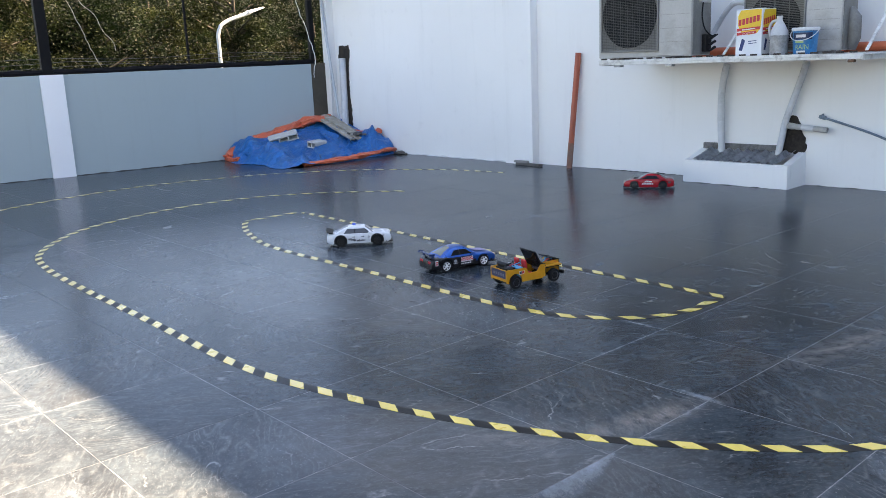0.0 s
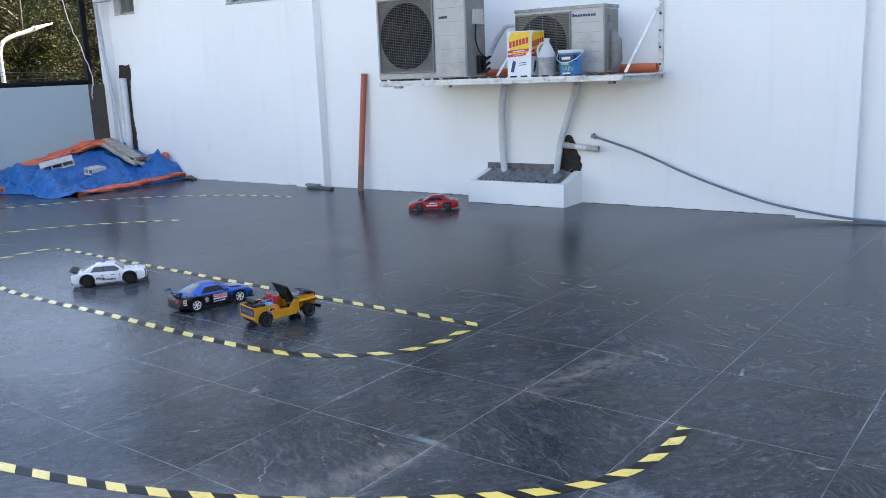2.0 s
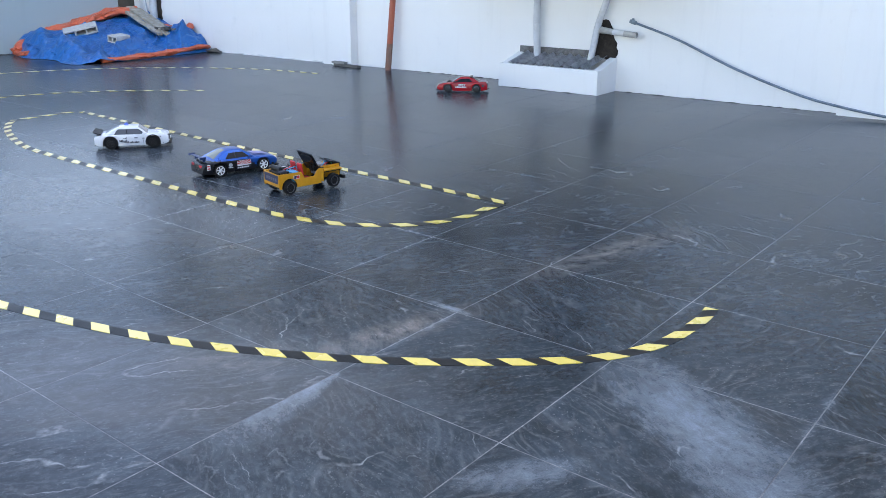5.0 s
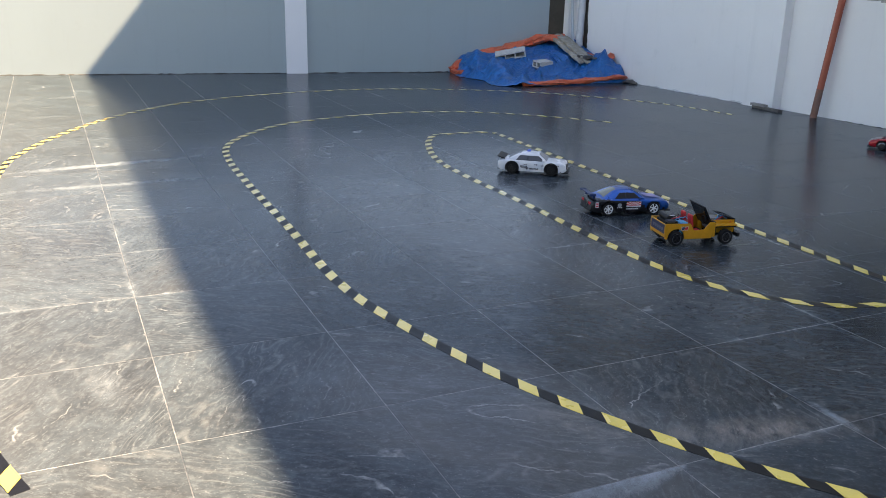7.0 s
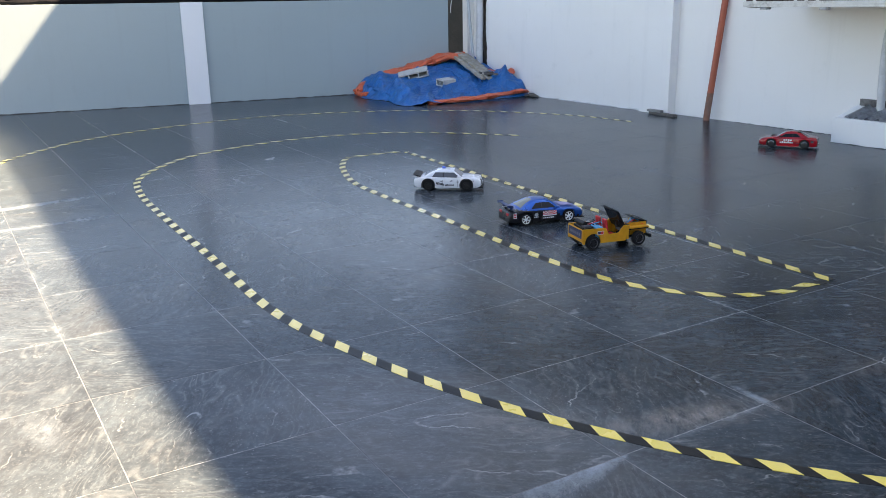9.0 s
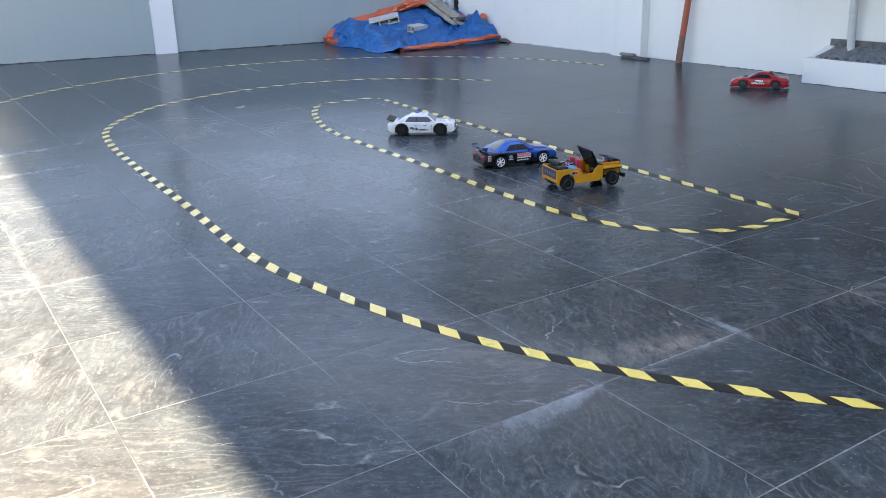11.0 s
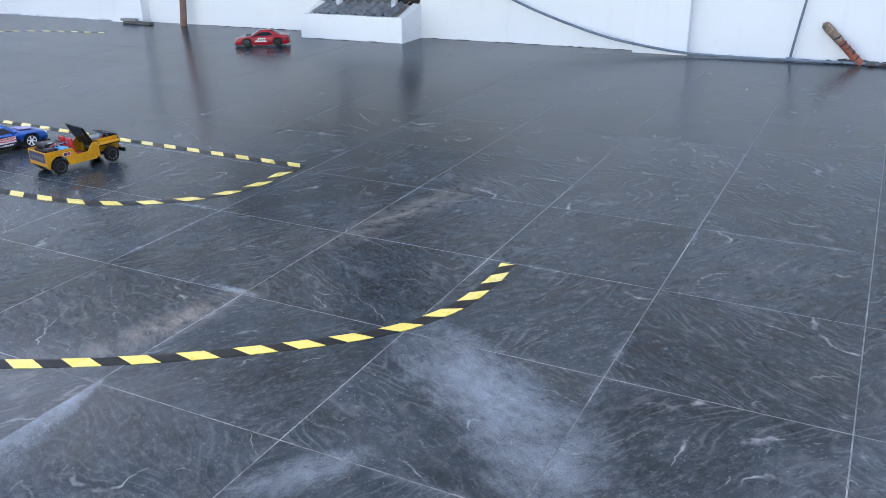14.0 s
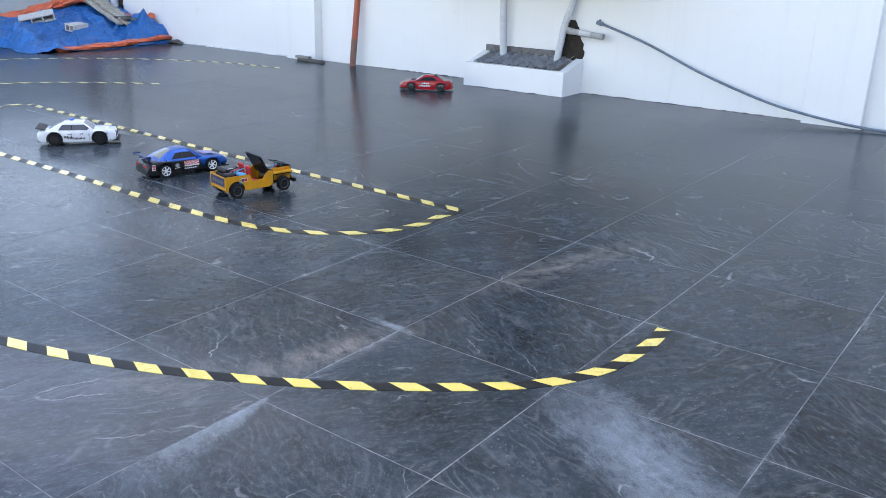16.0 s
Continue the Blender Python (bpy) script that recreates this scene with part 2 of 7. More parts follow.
# thin even dust, with sky sheen and sunlit paleness painted in, same columns
SHEEN_FILMS = [(-2.6, -0.15, 16, 1.5, 0.6, 0.14), (-4.2, 0.3, 60, 1.5, 0.9, 0.17), (-1.6, -4.2, 2, 9.0, 2.7, 0.16), (-6.8, 2.2, 70, 2.2, 1.2, 0.1), (-0.4, -0.95, 30, 0.8, 0.4, 0.17)]
# stretches where the joints are clean and dark: centre x, y, half lengths
WASHED = [(-3.9, -0.4, 2.6, 1.15), (0.0, 3.5, 7.0, 1.9)]

M_TILE = slate_tile()


def joint_grout():
    """Joints: pale dust in some stretches, dark and clean in others."""
    k = Nodes("dusty_grout")
    a, b = k.noise(1.6, 6, 0.7), k.noise(40.0, 4, 0.7)
    sep = k.t.nodes.new("ShaderNodeSeparateXYZ")
    k.put(sep.inputs[0], k.tc.outputs["Object"])
    f = k.math("MULTIPLY", k.ramp(a, 0.38, 0.6, 0.12, 1.0), k.ramp(b, 0.36, 0.58, 0.2, 1.0))
    for cx, cy, lx, ly in WASHED:
        d = k.math("ADD", k.math("POWER", k.math("DIVIDE", k.math("SUBTRACT", sep.outputs[0], cx), lx), 2.0), k.math("POWER", k.math("DIVIDE", k.math("SUBTRACT", sep.outputs[1], cy), ly), 2.0))
        f = k.math("MULTIPLY", f, k.ramp(k.math("ADD", d, k.math("MULTIPLY", k.noise(6.0, 7, 0.75), 0.5)), 0.9, 1.6, 0.0, 1.0))
    f = k.math("MULTIPLY", f, k.ramp(k.noise(9.0, 5, 0.7), 0.4, 0.6, 0.3, 1.0))
    k.bump(b, 0.2, 0.003)
    return k.set(Base_Color=k.mix(f, (0.04, 0.047, 0.054), (0.36, 0.36, 0.355)), Roughness=0.3, Specular_IOR_Level=0.3)


M_GROUT = joint_grout()


def painted_wall(name, colour, stain, amount, rough=0.6):
    """Painted render with trowel waves, faint streaks and scuffs."""
    k = Nodes(name)
    big, mid, fine = k.noise(0.7, 5), k.noise(6.0, 5, 0.6), k.noise(90.0, 3)
    streak = t = k.t.nodes.new("ShaderNodeMapping")
    streak.inputs["Scale"].default_value = (5.0, 5.0, 0.35)
    k.put(streak.inputs["Vector"], k.tc.outputs["Object"])
    run = k.noise(1.6, 6, 0.65, streak.outputs[0])
    col = k.mix(k.ramp(big, 0.35, 0.65), tuple(c * 0.96 for c in colour), colour)
    col = k.mix(k.math("MULTIPLY", k.ramp(run, 0.55, 0.8), amount), col, stain)
    col = k.mix(k.math("MULTIPLY", k.ramp(mid, 0.62, 0.75), amount * 0.8), col, stain)
    k.bump(k.math("ADD", k.math("MULTIPLY", mid, 0.8), k.math("MULTIPLY", fine, 0.15)), 0.25, 0.006)
    return k.set(Base_Color=col, Roughness=k.ramp(mid, 0.3, 0.7, rough - 0.1, rough + 0.1), Specular_IOR_Level=0.35)


M_WHITE = painted_wall("white_wall_paint", (0.86, 0.85, 0.835), (0.62, 0.62, 0.6), 0.22)
M_GREY = painted_wall("blue_grey_wall_paint", (0.345, 0.415, 0.44), (0.3, 0.34, 0.36), 0.3)
M_COLUMN = painted_wall("white_pilaster_paint", (0.78, 0.8, 0.84), (0.6, 0.6, 0.6), 0.15)
M_BROWN = surface("bare_brown_render", (0.075, 0.066, 0.052), 0.85, vary=0.25, scale=5, grime=(0.13, 0.12, 0.1), grime_amount=0.2, spec=0.25)
M_CEMENT = surface("raw_cement", (0.26, 0.25, 0.24), 0.9, vary=0.3, scale=14, grime=(0.1, 0.09, 0.08), grime_amount=0.4, bump=0.6)
M_HOLESHADE = surface("shaded_broken_masonry", (0.04, 0.033, 0.028), 0.95, vary=0.45, scale=20, grime=(0.14, 0.12, 0.1), grime_amount=0.2, bump=0.9, spec=0.2)
M_DARK = surface("unlit_interior", (0.02, 0.02, 0.022), 0.8)
M_ROOF = surface("roof_concrete", (0.32, 0.32, 0.31), 0.85)
M_GROUND = surface("dry_grass_ground", (0.014, 0.02, 0.008), 0.95, vary=0.4, scale=0.4, grime=(0.035, 0.032, 0.016), grime_amount=0.4, fine=3)
M_FENCE = surface("black_fence_paint", (0.006, 0.006, 0.007), 0.5, spec=0.12)
M_NET = surface("black_net", (0.01, 0.01, 0.012), 0.9, bump=0.6, spec=0.1)
M_PVC = surface("orange_pvc", (0.55, 0.12, 0.045), 0.42, vary=0.1, grime=(0.28, 0.16, 0.1), grime_amount=0.25)
M_PVCOLD = surface("weathered_orange_pvc", (0.42, 0.11, 0.055), 0.55, vary=0.3, scale=22, grime=(0.03, 0.02, 0.016), grime_amount=0.9)
M_WHITEPIPE = surface("white_pipe_wrap", (0.6, 0.61, 0.63), 0.6, vary=0.12, scale=12, grime=(0.3, 0.28, 0.26), grime_amount=0.35, bump=0.4)
M_GREYPIPE = surface("grey_pvc", (0.42, 0.41, 0.39), 0.55, vary=0.15, scale=12, grime=(0.18, 0.16, 0.14), grime_amount=0.5)
M_HOSE = surface("blue_grey_conduit", (0.15, 0.195, 0.24), 0.45, vary=0.25, scale=14, grime=(0.05, 0.055, 0.06), grime_amount=0.45)
M_BLUECAP = surface("blue_cap", (0.1, 0.27, 0.4), 0.5)
M_RACK = surface("white_painted_angle_iron", (0.7, 0.69, 0.66), 0.5, vary=0.12, scale=14, grime=(0.1, 0.06, 0.04), grime_amount=0.5)
M_ACBODY = surface("ivory_painted_steel", (0.43, 0.42, 0.4), 0.45, vary=0.1, scale=5, grime=(0.24, 0.215, 0.18), grime_amount=0.5)
# stained steel, darkened further for the shade on the units' flanks
M_ACSIDE = surface("weathered_shaded_steel", (0.2, 0.195, 0.185), 0.5, vary=0.25, scale=6, grime=(0.08, 0.07, 0.06), grime_amount=0.5)
M_ACLID = surface("rust_stained_lid", (0.34, 0.33, 0.31), 0.5, vary=0.2, scale=9, grime=(0.03, 0.02, 0.015), grime_amount=0.8)
M_ACGRILL = surface("grey_fan_grille", (0.2, 0.193, 0.18), 0.55, vary=0.12, scale=6, grime=(0.16, 0.14, 0.12), grime_amount=0.4)
M_FANSHADE = surface("fan_well_shade", (0.012, 0.012, 0.012), 0.6, vary=0.3, spec=0.15)
M_ACWIRE = surface("dusty_dark_wire", (0.1, 0.097, 0.09), 0.6, vary=0.2)
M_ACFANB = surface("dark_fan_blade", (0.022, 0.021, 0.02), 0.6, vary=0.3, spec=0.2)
M_RUST = surface("rusty_steel", (0.16, 0.085, 0.05), 0.8, vary=0.4, scale=30, bump=0.5)
M_ROOFSHEET = surface("weathered_fibre_cement", (0.47, 0.48, 0.5), 0.85, vary=0.35, scale=18, grime=(0.16, 0.16, 0.165), grime_amount=0.5, bump=0.5, spec=0.25)


def tarpaulin(name, colour, dusty):
    """Woven plastic sheet with sharp creases and dust in the folds."""
    k = Nodes(name)
    v = k.t.nodes.new("ShaderNodeTexVoronoi")
    v.feature = "DISTANCE_TO_EDGE"
    m = k.t.nodes.new("ShaderNodeMapping")
    m.inputs["Scale"].default_value = (2.6, 1.1, 2.0)
    m.inputs["Rotation"].default_value = (0.0, 0.0, 0.5)
    wob = k.node("ShaderNodeTexNoise", Scale=4.0, Detail=3.0)
    k.put(wob.inputs["Vector"], k.tc.outputs["Object"])
    add = k.t.nodes.new("ShaderNodeVectorMath")
    add.operation = "MULTIPLY_ADD"
    k.put(add.inputs[0], wob.outputs["Color"])
    add.inputs[1].default_value = (0.35, 0.35, 0.35)
    k.put(add.inputs[2], k.tc.outputs["Object"])
    k.put(m.inputs["Vector"], add.outputs[0])
    k.put(v.inputs["Vector"], m.outputs[0])
    crease = k.ramp(v.outputs["Distance"], 0.0, 0.22)
    fine = k.noise(30.0, 5, 0.65)
    col = k.mix(k.ramp(k.noise(5.0, 6, 0.65), 0.35, 0.7), tuple(c * 0.75 for c in colour), colour)
    col = k.mix(k.math("MULTIPLY", k.ramp(k.noise(11.0, 6, 0.7), 0.6, 0.75), 0.35), col, dusty)
    k.bump(k.math("ADD", crease, k.math("MULTIPLY", fine, 0.06)), 0.28, 0.05)
    return k.set(Base_Color=col, Roughness=0.28, Specular_IOR_Level=0.4)


M_TARPBLUE = tarpaulin("blue_tarpaulin", (0.005, 0.14, 0.42), (0.1, 0.28, 0.5))
M_TARPORANGE = tarpaulin("orange_tarpaulin", (0.8, 0.16, 0.075), (0.55, 0.26, 0.2))
M_BLOCK = surface("concrete_block", (0.5, 0.49, 0.455), 0.95, vary=0.2, scale=25, grime=(0.2, 0.19, 0.17), grime_amount=0.3, bump=0.8)
M_PLANK = surface("weathered_plank", (0.34, 0.3, 0.235), 0.9, vary=0.4, scale=18, grime=(0.55, 0.54, 0.52), grime_amount=0.6, bump=0.8)
M_RUBBLE = surface("rubble", (0.12, 0.11, 0.1), 0.95, vary=0.4, scale=25, bump=0.8, spec=0.2)
M_ALU = surface("weathered_window_frame", (0.4, 0.41, 0.42), 0.5, vary=0.2, scale=14, grime=(0.09, 0.09, 0.085), grime_amount=0.6)
M_YELLOW = surface("yellow_tape", (0.79, 0.6, 0.085), 0.3, coat=0.7, coat_rough=0.2, coat_ior=1.6, sheen=0.6, vary=0.06, scale=9, grime=(0.45, 0.38, 0.14), grime_amount=0.2, bump=0.05, spec=0.6)
M_BLACKTAPE = surface("black_tape", (0.007, 0.007, 0.008), 0.4, vary=0.2, scale=9, grime=(0.03, 0.03, 0.03), grime_amount=0.2, bump=0.1, spec=0.2)
M_LAMPPOST = surface("pale_galvanised_steel", (0.6, 0.6, 0.6), 0.4, metal=0.0, vary=0.06)
M_STRING = surface("white_string", (0.75, 0.74, 0.72), 0.8)
M_FARWALL = surface("far_grey_concrete", (0.34, 0.34, 0.36), 0.9, vary=0.2, scale=0.8)
M_BARK = surface("bark", (0.05, 0.04, 0.03), 0.95, vary=0.4, scale=6, bump=0.8)


def glass(name, colour=(0.03, 0.035, 0.04), rough=0.05, spec=0.3):
    k = Nodes(name)
    k.bump(k.noise(3.0, 2), 0.03, 0.01)
    return k.set(Base_Color=colour, Roughness=rough, Specular_IOR_Level=spec)


def leaf(name, a, b):
    k = Nodes(name)
    geo = k.t.nodes.new("ShaderNodeNewGeometry")
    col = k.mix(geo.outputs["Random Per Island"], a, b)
    # broad dark patches paint the shaded gaps between leaf clumps
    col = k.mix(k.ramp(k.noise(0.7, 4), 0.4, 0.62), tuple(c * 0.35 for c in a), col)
    tr = k.t.nodes.new("ShaderNodeBsdfTranslucent")
    k.put(tr.inputs[0], col)
    k.set(Base_Color=col, Roughness=0.6, Specular_IOR_Level=0.12)
    mx = k.t.nodes.new("ShaderNodeMixShader")
    mx.inputs[0].default_value = 0.35
    k.t.links.new(k.bsdf.outputs[0], mx.inputs[1])
    k.t.links.new(tr.outputs[0], mx.inputs[2])
    k.t.links.new(mx.outputs[0], k.t.nodes["Material Output"].inputs[0])
    return k.m


M_GLASS = glass("dark_window_glass")
# near-black greens carry the woods' shade in their colour; the brightest is a sunlit copy
M_LEAF = [leaf("leaf_shaded", (0.008, 0.015, 0.005), (0.013, 0.024, 0.007)), leaf("leaf_olive", (0.014, 0.02, 0.006), (0.026, 0.034, 0.01)), leaf("leaf_dry", (0.03, 0.03, 0.013), (0.05, 0.046, 0.019)), leaf("leaf_sunlit", (0.04, 0.05, 0.015), (0.065, 0.074, 0.023))]


def gloss(name, colour, rough=0.25, coat=0.25, vary=0.05):
    return surface(name, colour, rough, vary=vary, scale=20, bump=0.02, coat=coat, spec=0.35)


M_RED = gloss("red_body_paint", (0.36, 0.006, 0.012), 0.2)
M_WHITECAR = gloss("white_body_paint", (0.66, 0.67, 0.69))
M_BLUECAR = surface("metallic_blue_paint", (0.005, 0.08, 0.34), 0.32, metal=0.65, vary=0.05, scale=20, bump=0.02, coat=0.3, spec=0.35)
M_BLACKCAR = gloss("black_body_paint", (0.006, 0.006, 0.008), 0.3, 0.1)
M_JEEP = gloss("amber_yellow_plastic", (0.56, 0.25, 0.012), 0.38, 0.2, 0.15)
M_TYRE = surface("black_rubber", (0.009, 0.009, 0.01), 0.75, vary=0.2, scale=40, spec=0.2)
M_BLACKPL = surface("black_plastic", (0.009, 0.009, 0.01), 0.45, vary=0.2, scale=30, spec=0.25)
M_RIMWHITE = gloss("white_rim", (0.75, 0.75, 0.75))
M_RIMDARK = gloss("dark_rim", (0.012, 0.012, 0.013), 0.4, 0.0)
M_CHROME = surface("bright_rim_lip", (0.8, 0.8, 0.8), 0.18, metal=1.0, vary=0.03)
M_CARGLASS = glass("tinted_car_glass", (0.01, 0.011, 0.013), 0.06, 0.16)
M_CARGLASSPALE = glass("pale_car_glass", (0.24, 0.24, 0.25), 0.1)
M_CARGLASSGREY = glass("grey_car_glass", (0.09, 0.094, 0.105), 0.1)
M_CARGLASSYELLOW = glass("pale_yellow_rear_glass", (0.2, 0.2, 0.15), 0.1)
M_STICKWHITE = surface("white_sticker", (0.62, 0.62, 0.62), 0.45)
M_STICKRED = surface("red_sticker", (0.55, 0.03, 0.04), 0.45)
M_STICKDARK = surface("dark_sticker", (0.05, 0.05, 0.06), 0.5, spec=0.25)
M_STICKNAVY = surface("navy_sticker", (0.025, 0.03, 0.075), 0.5, vary=0.4, scale=40)
M_STICKBLUE = surface("blue_print", (0.008, 0.025, 0.12), 0.5)
M_STICKYELLOW = surface("yellow_print", (0.8, 0.5, 0.03), 0.5)
M_SEATRED = surface("red_seat_plastic", (0.5, 0.02, 0.025), 0.5)
M_CYAN = surface("cyan_plastic", (0.05, 0.35, 0.6), 0.4)
M_LAMPAMBER = gloss("pale_lamp_lens", (0.7, 0.6, 0.45))
M_BOXWHITE = surface("white_carton", (0.72, 0.73, 0.75), 0.55, vary=0.05)
M_JUG = surface("cloudy_plastic_jug", (0.5, 0.5, 0.5), 0.35, vary=0.12, scale=10)
M_JUGDIRT = surface("dirty_jug_contents", (0.3, 0.29, 0.28), 0.5, vary=0.4, scale=18, grime=(0.45, 0.45, 0.45), grime_amount=0.4)
M_PAILBLUE = surface("printed_blue_pail", (0.02, 0.18, 0.4), 0.35, vary=0.35, scale=9, grime=(0.02, 0.05, 0.12), grime_amount=0.5)
M_PAILDARK = surface("dark_pail_print", (0.01, 0.03, 0.08), 0.35)


# ---- mesh helpers ----
def part(name, bm, material, parent=None, label="", smooth=False):
    """Link a bmesh as one mesh object, under a thing or a part."""
    me = bpy.data.meshes.new(name)
    bm.normal_update()
    bm.to_mesh(me)
    bm.free()
    mats = material if isinstance(material, (list, tuple)) else [material]
    for m in mats:
        me.materials.append(m)
    if smooth:
        me.polygons.foreach_set("use_smooth", [True] * len(me.polygons))
        me.set_sharp_from_angle(angle=radians(40))
    ob = new(name, me)
    if parent:
        ob.parent = parent
    return tagged(ob, label)


def thing(name, m, label, category, group="", kind=""):
    ob = new(name)
    ob.empty_display_size = 0.05
    ob.matrix_world = m
    return tagged(ob, label, category, group, kind)


def box(bm, x0, x1, y0, y1, z0, z1, bevel=0.0, mi=0, m=None):
    c = bmesh.ops.create_cube(bm, size=1.0)
    vs = c["verts"]
    for v in vs:
        v.co = Vector((x0 + (v.co.x + 0.5) * (x1 - x0), y0 + (v.co.y + 0.5) * (y1 - y0), z0 + (v.co.z + 0.5) * (z1 - z0)))
    faces = {f for v in vs for f in v.link_faces}
    if bevel:
        edges = {e for v in vs for e in v.link_edges}
        out = bmesh.ops.bevel(bm, geom=list(edges), offset=bevel, segments=2, affect="EDGES", profile=0.6)
        vs = list({v for f in out["faces"] for v in f.verts} | {v for v in vs if v.is_valid})
        faces = {f for v in vs for f in v.link_faces}
    for f in faces:
        f.material_index = mi
    if m is not None:
        bmesh.ops.transform(bm, matrix=m, verts=vs)
    return vs


def ring(bm, centre, a, b, ra, rb=None, n=16):
    rb = ra if rb is None else rb
    return [bm.verts.new(centre + a * (ra * math.cos(2 * math.pi * i / n)) + b * (rb * math.sin(2 * math.pi * i / n))) for i in range(n)]


def skin(bm, r0, r1, mi=0):
    n = len(r0)
    for i in range(n):
        f = bm.faces.new((r0[i], r0[(i + 1) % n], r1[(i + 1) % n], r1[i]))
        f.material_index = mi


def frame_of(d):
    d = d.normalized()
    a = d.cross(Vector((0, 0, 1)) if abs(d.z) < 0.9 else Vector((1, 0, 0))).normalized()
    return a, a.cross(d)


def tube(bm, pts, r, n=10, mi=0, caps=True):
    """A round bar along points; r is one radius or one a point."""
    pts = [Vector(p) for p in pts]
    rs = [r] * len(pts) if isinstance(r, (int, float)) else r
    rings = []
    a = None
    for i, p in enumerate(pts):
        d = pts[min(i + 1, len(pts) - 1)] - pts[max(i - 1, 0)]
        if a is None:
            a, b = frame_of(d)
        else:
            d.normalize()
            a = (a - d * a.dot(d)).normalized()
            b = a.cross(d)
        rings.append(ring(bm, p, a, b, rs[i], n=n))
    for r0, r1 in zip(rings, rings[1:]):
        skin(bm, r0, r1, mi)
    if caps:
        for q in (list(reversed(rings[0])), rings[-1]):
            bm.faces.new(q).material_index = mi
    return rings


def pipe(bm, p0, p1, r, wall=0.004, n=18, mi=0):
    """A hollow straight pipe."""
    p0, p1 = Vector(p0), Vector(p1)
    a, b = frame_of(p1 - p0)
    o0, o1, i0, i1 = ring(bm, p0, a, b, r, n=n), ring(bm, p1, a, b, r, n=n), ring(bm, p0, a, b, r - wall, n=n), ring(bm, p1, a, b, r - wall, n=n)
    for q, s in ((o0, o1), (o1, i1), (i1, i0), (i0, o0)):
        skin(bm, q, s, mi)


def revolve(bm, profile, n=24, axis="Z", centre=(0, 0, 0), mi=0, cap=True):
    """Turn (radius, height) points round an axis through centre."""
    c = Vector(centre)
    ax = {"X": (Vector((0, 1, 0)), Vector((0, 0, 1)), Vector((1, 0, 0))), "Y": (Vector((1, 0, 0)), Vector((0, 0, 1)), Vector((0, 1, 0))), "Z": (Vector((1, 0, 0)), Vector((0, 1, 0)), Vector((0, 0, 1)))}[axis]
    rings = [ring(bm, c + ax[2] * h, ax[0], ax[1], max(r, 1e-4), n=n) for r, h in profile]
    for r0, r1 in zip(rings, rings[1:]):
        skin(bm, r0, r1, mi)
    if cap:
        bm.faces.new(rings[0]).material_index = mi
        bm.faces.new(rings[-1]).material_index = mi
    return rings


def spline(points, step=0.05, closed=False):
    """Catmull-Rom through control points, at even steps."""
    P = [Vector((*p, 0.0)[:3]) for p in points]
    out = []
    n = len(P)
    for i in range(n - 1):
        p0, p1, p2, p3 = P[max(i - 1, 0)], P[i], P[i + 1], P[min(i + 2, n - 1)]
        k = max(2, int((p2 - p1).length / (step * 0.5)))
        for j in range(k):
            t = j / k
            out.append(0.5 * (2 * p1 + (p2 - p0) * t + (2 * p0 - 5 * p1 + 4 * p2 - p3) * t * t + (3 * p1 - p0 - 3 * p2 + p3) * t ** 3))
    out.append(P[-1])
    even, left = [out[0]], step
    for a, b in zip(out, out[1:]):
        seg = (b - a).length
        pos = 0.0
        while seg - pos >= left:
            pos += left
            even.append(a.lerp(b, pos / seg))
            left = step
        left -= seg - pos
    return even


# ---- the setting ----
WALL = Matrix.Translation((0, 5.025, 0)) @ Matrix.Rotation(radians(1.375), 4, "Z")      # white wall: x along it, -y towards the yard
GREY = Matrix.Translation((-9.66, 0.4, 0)) @ Matrix.Rotation(math.atan2(0.9917, 0.1289), 4, "Z")  # grey wall: x along it, -y towards the yard
BUILDING_TOP = 7.6


def on_wall(x, y, z, *turn):
    return WALL @ pose(x, y, z, *turn)


def wall_mesh(x0, x1, z0, z1, front, back, holes):
    """An upright slab with through openings."""
    bm = bmesh.new()
    xs = sorted({x0, x1, *(h[0] for h in holes), *(h[1] for h in holes)})
    zs = sorted({z0, z1, *(h[2] for h in holes), *(h[3] for h in holes)})
    cache = {}

    def v(x, y, z):
        key = (round(x, 4), round(y, 4), round(z, 4))
        if key not in cache:
            cache[key] = bm.verts.new((x, y, z))
        return cache[key]

    def solid(i, j):
        if not (0 <= i < len(xs) - 1 and 0 <= j < len(zs) - 1):
            return False
        cx, cz = (xs[i] + xs[i + 1]) / 2, (zs[j] + zs[j + 1]) / 2
        return not any(h[0] < cx < h[1] and h[2] < cz < h[3] for h in holes)

    for i in range(len(xs) - 1):
        for j in range(len(zs) - 1):
            if not solid(i, j):
                continue
            a, b, c, d = xs[i], xs[i + 1], zs[j], zs[j + 1]
            bm.faces.new((v(a, front, c), v(b, front, c), v(b, front, d), v(a, front, d)))
            bm.faces.new((v(b, back, c), v(a, back, c), v(a, back, d), v(b, back, d)))
            if not solid(i - 1, j):
                bm.faces.new((v(a, back, c), v(a, front, c), v(a, front, d), v(a, back, d)))
            if not solid(i + 1, j):
                bm.faces.new((v(b, front, c), v(b, back, c), v(b, back, d), v(b, front, d)))
            if not solid(i, j - 1):
                bm.faces.new((v(a, back, c), v(b, back, c), v(b, front, c), v(a, front, c)))
            if not solid(i, j + 1):
                bm.faces.new((v(a, front, d), v(b, front, d), v(b, back, d), v(a, back, d)))
    return bm


def setting(name, bm, material, m, label, category):
    ob = part(name, bm, material)
    ob.matrix_world = m
    return tagged(ob, label, category, kind="structure")


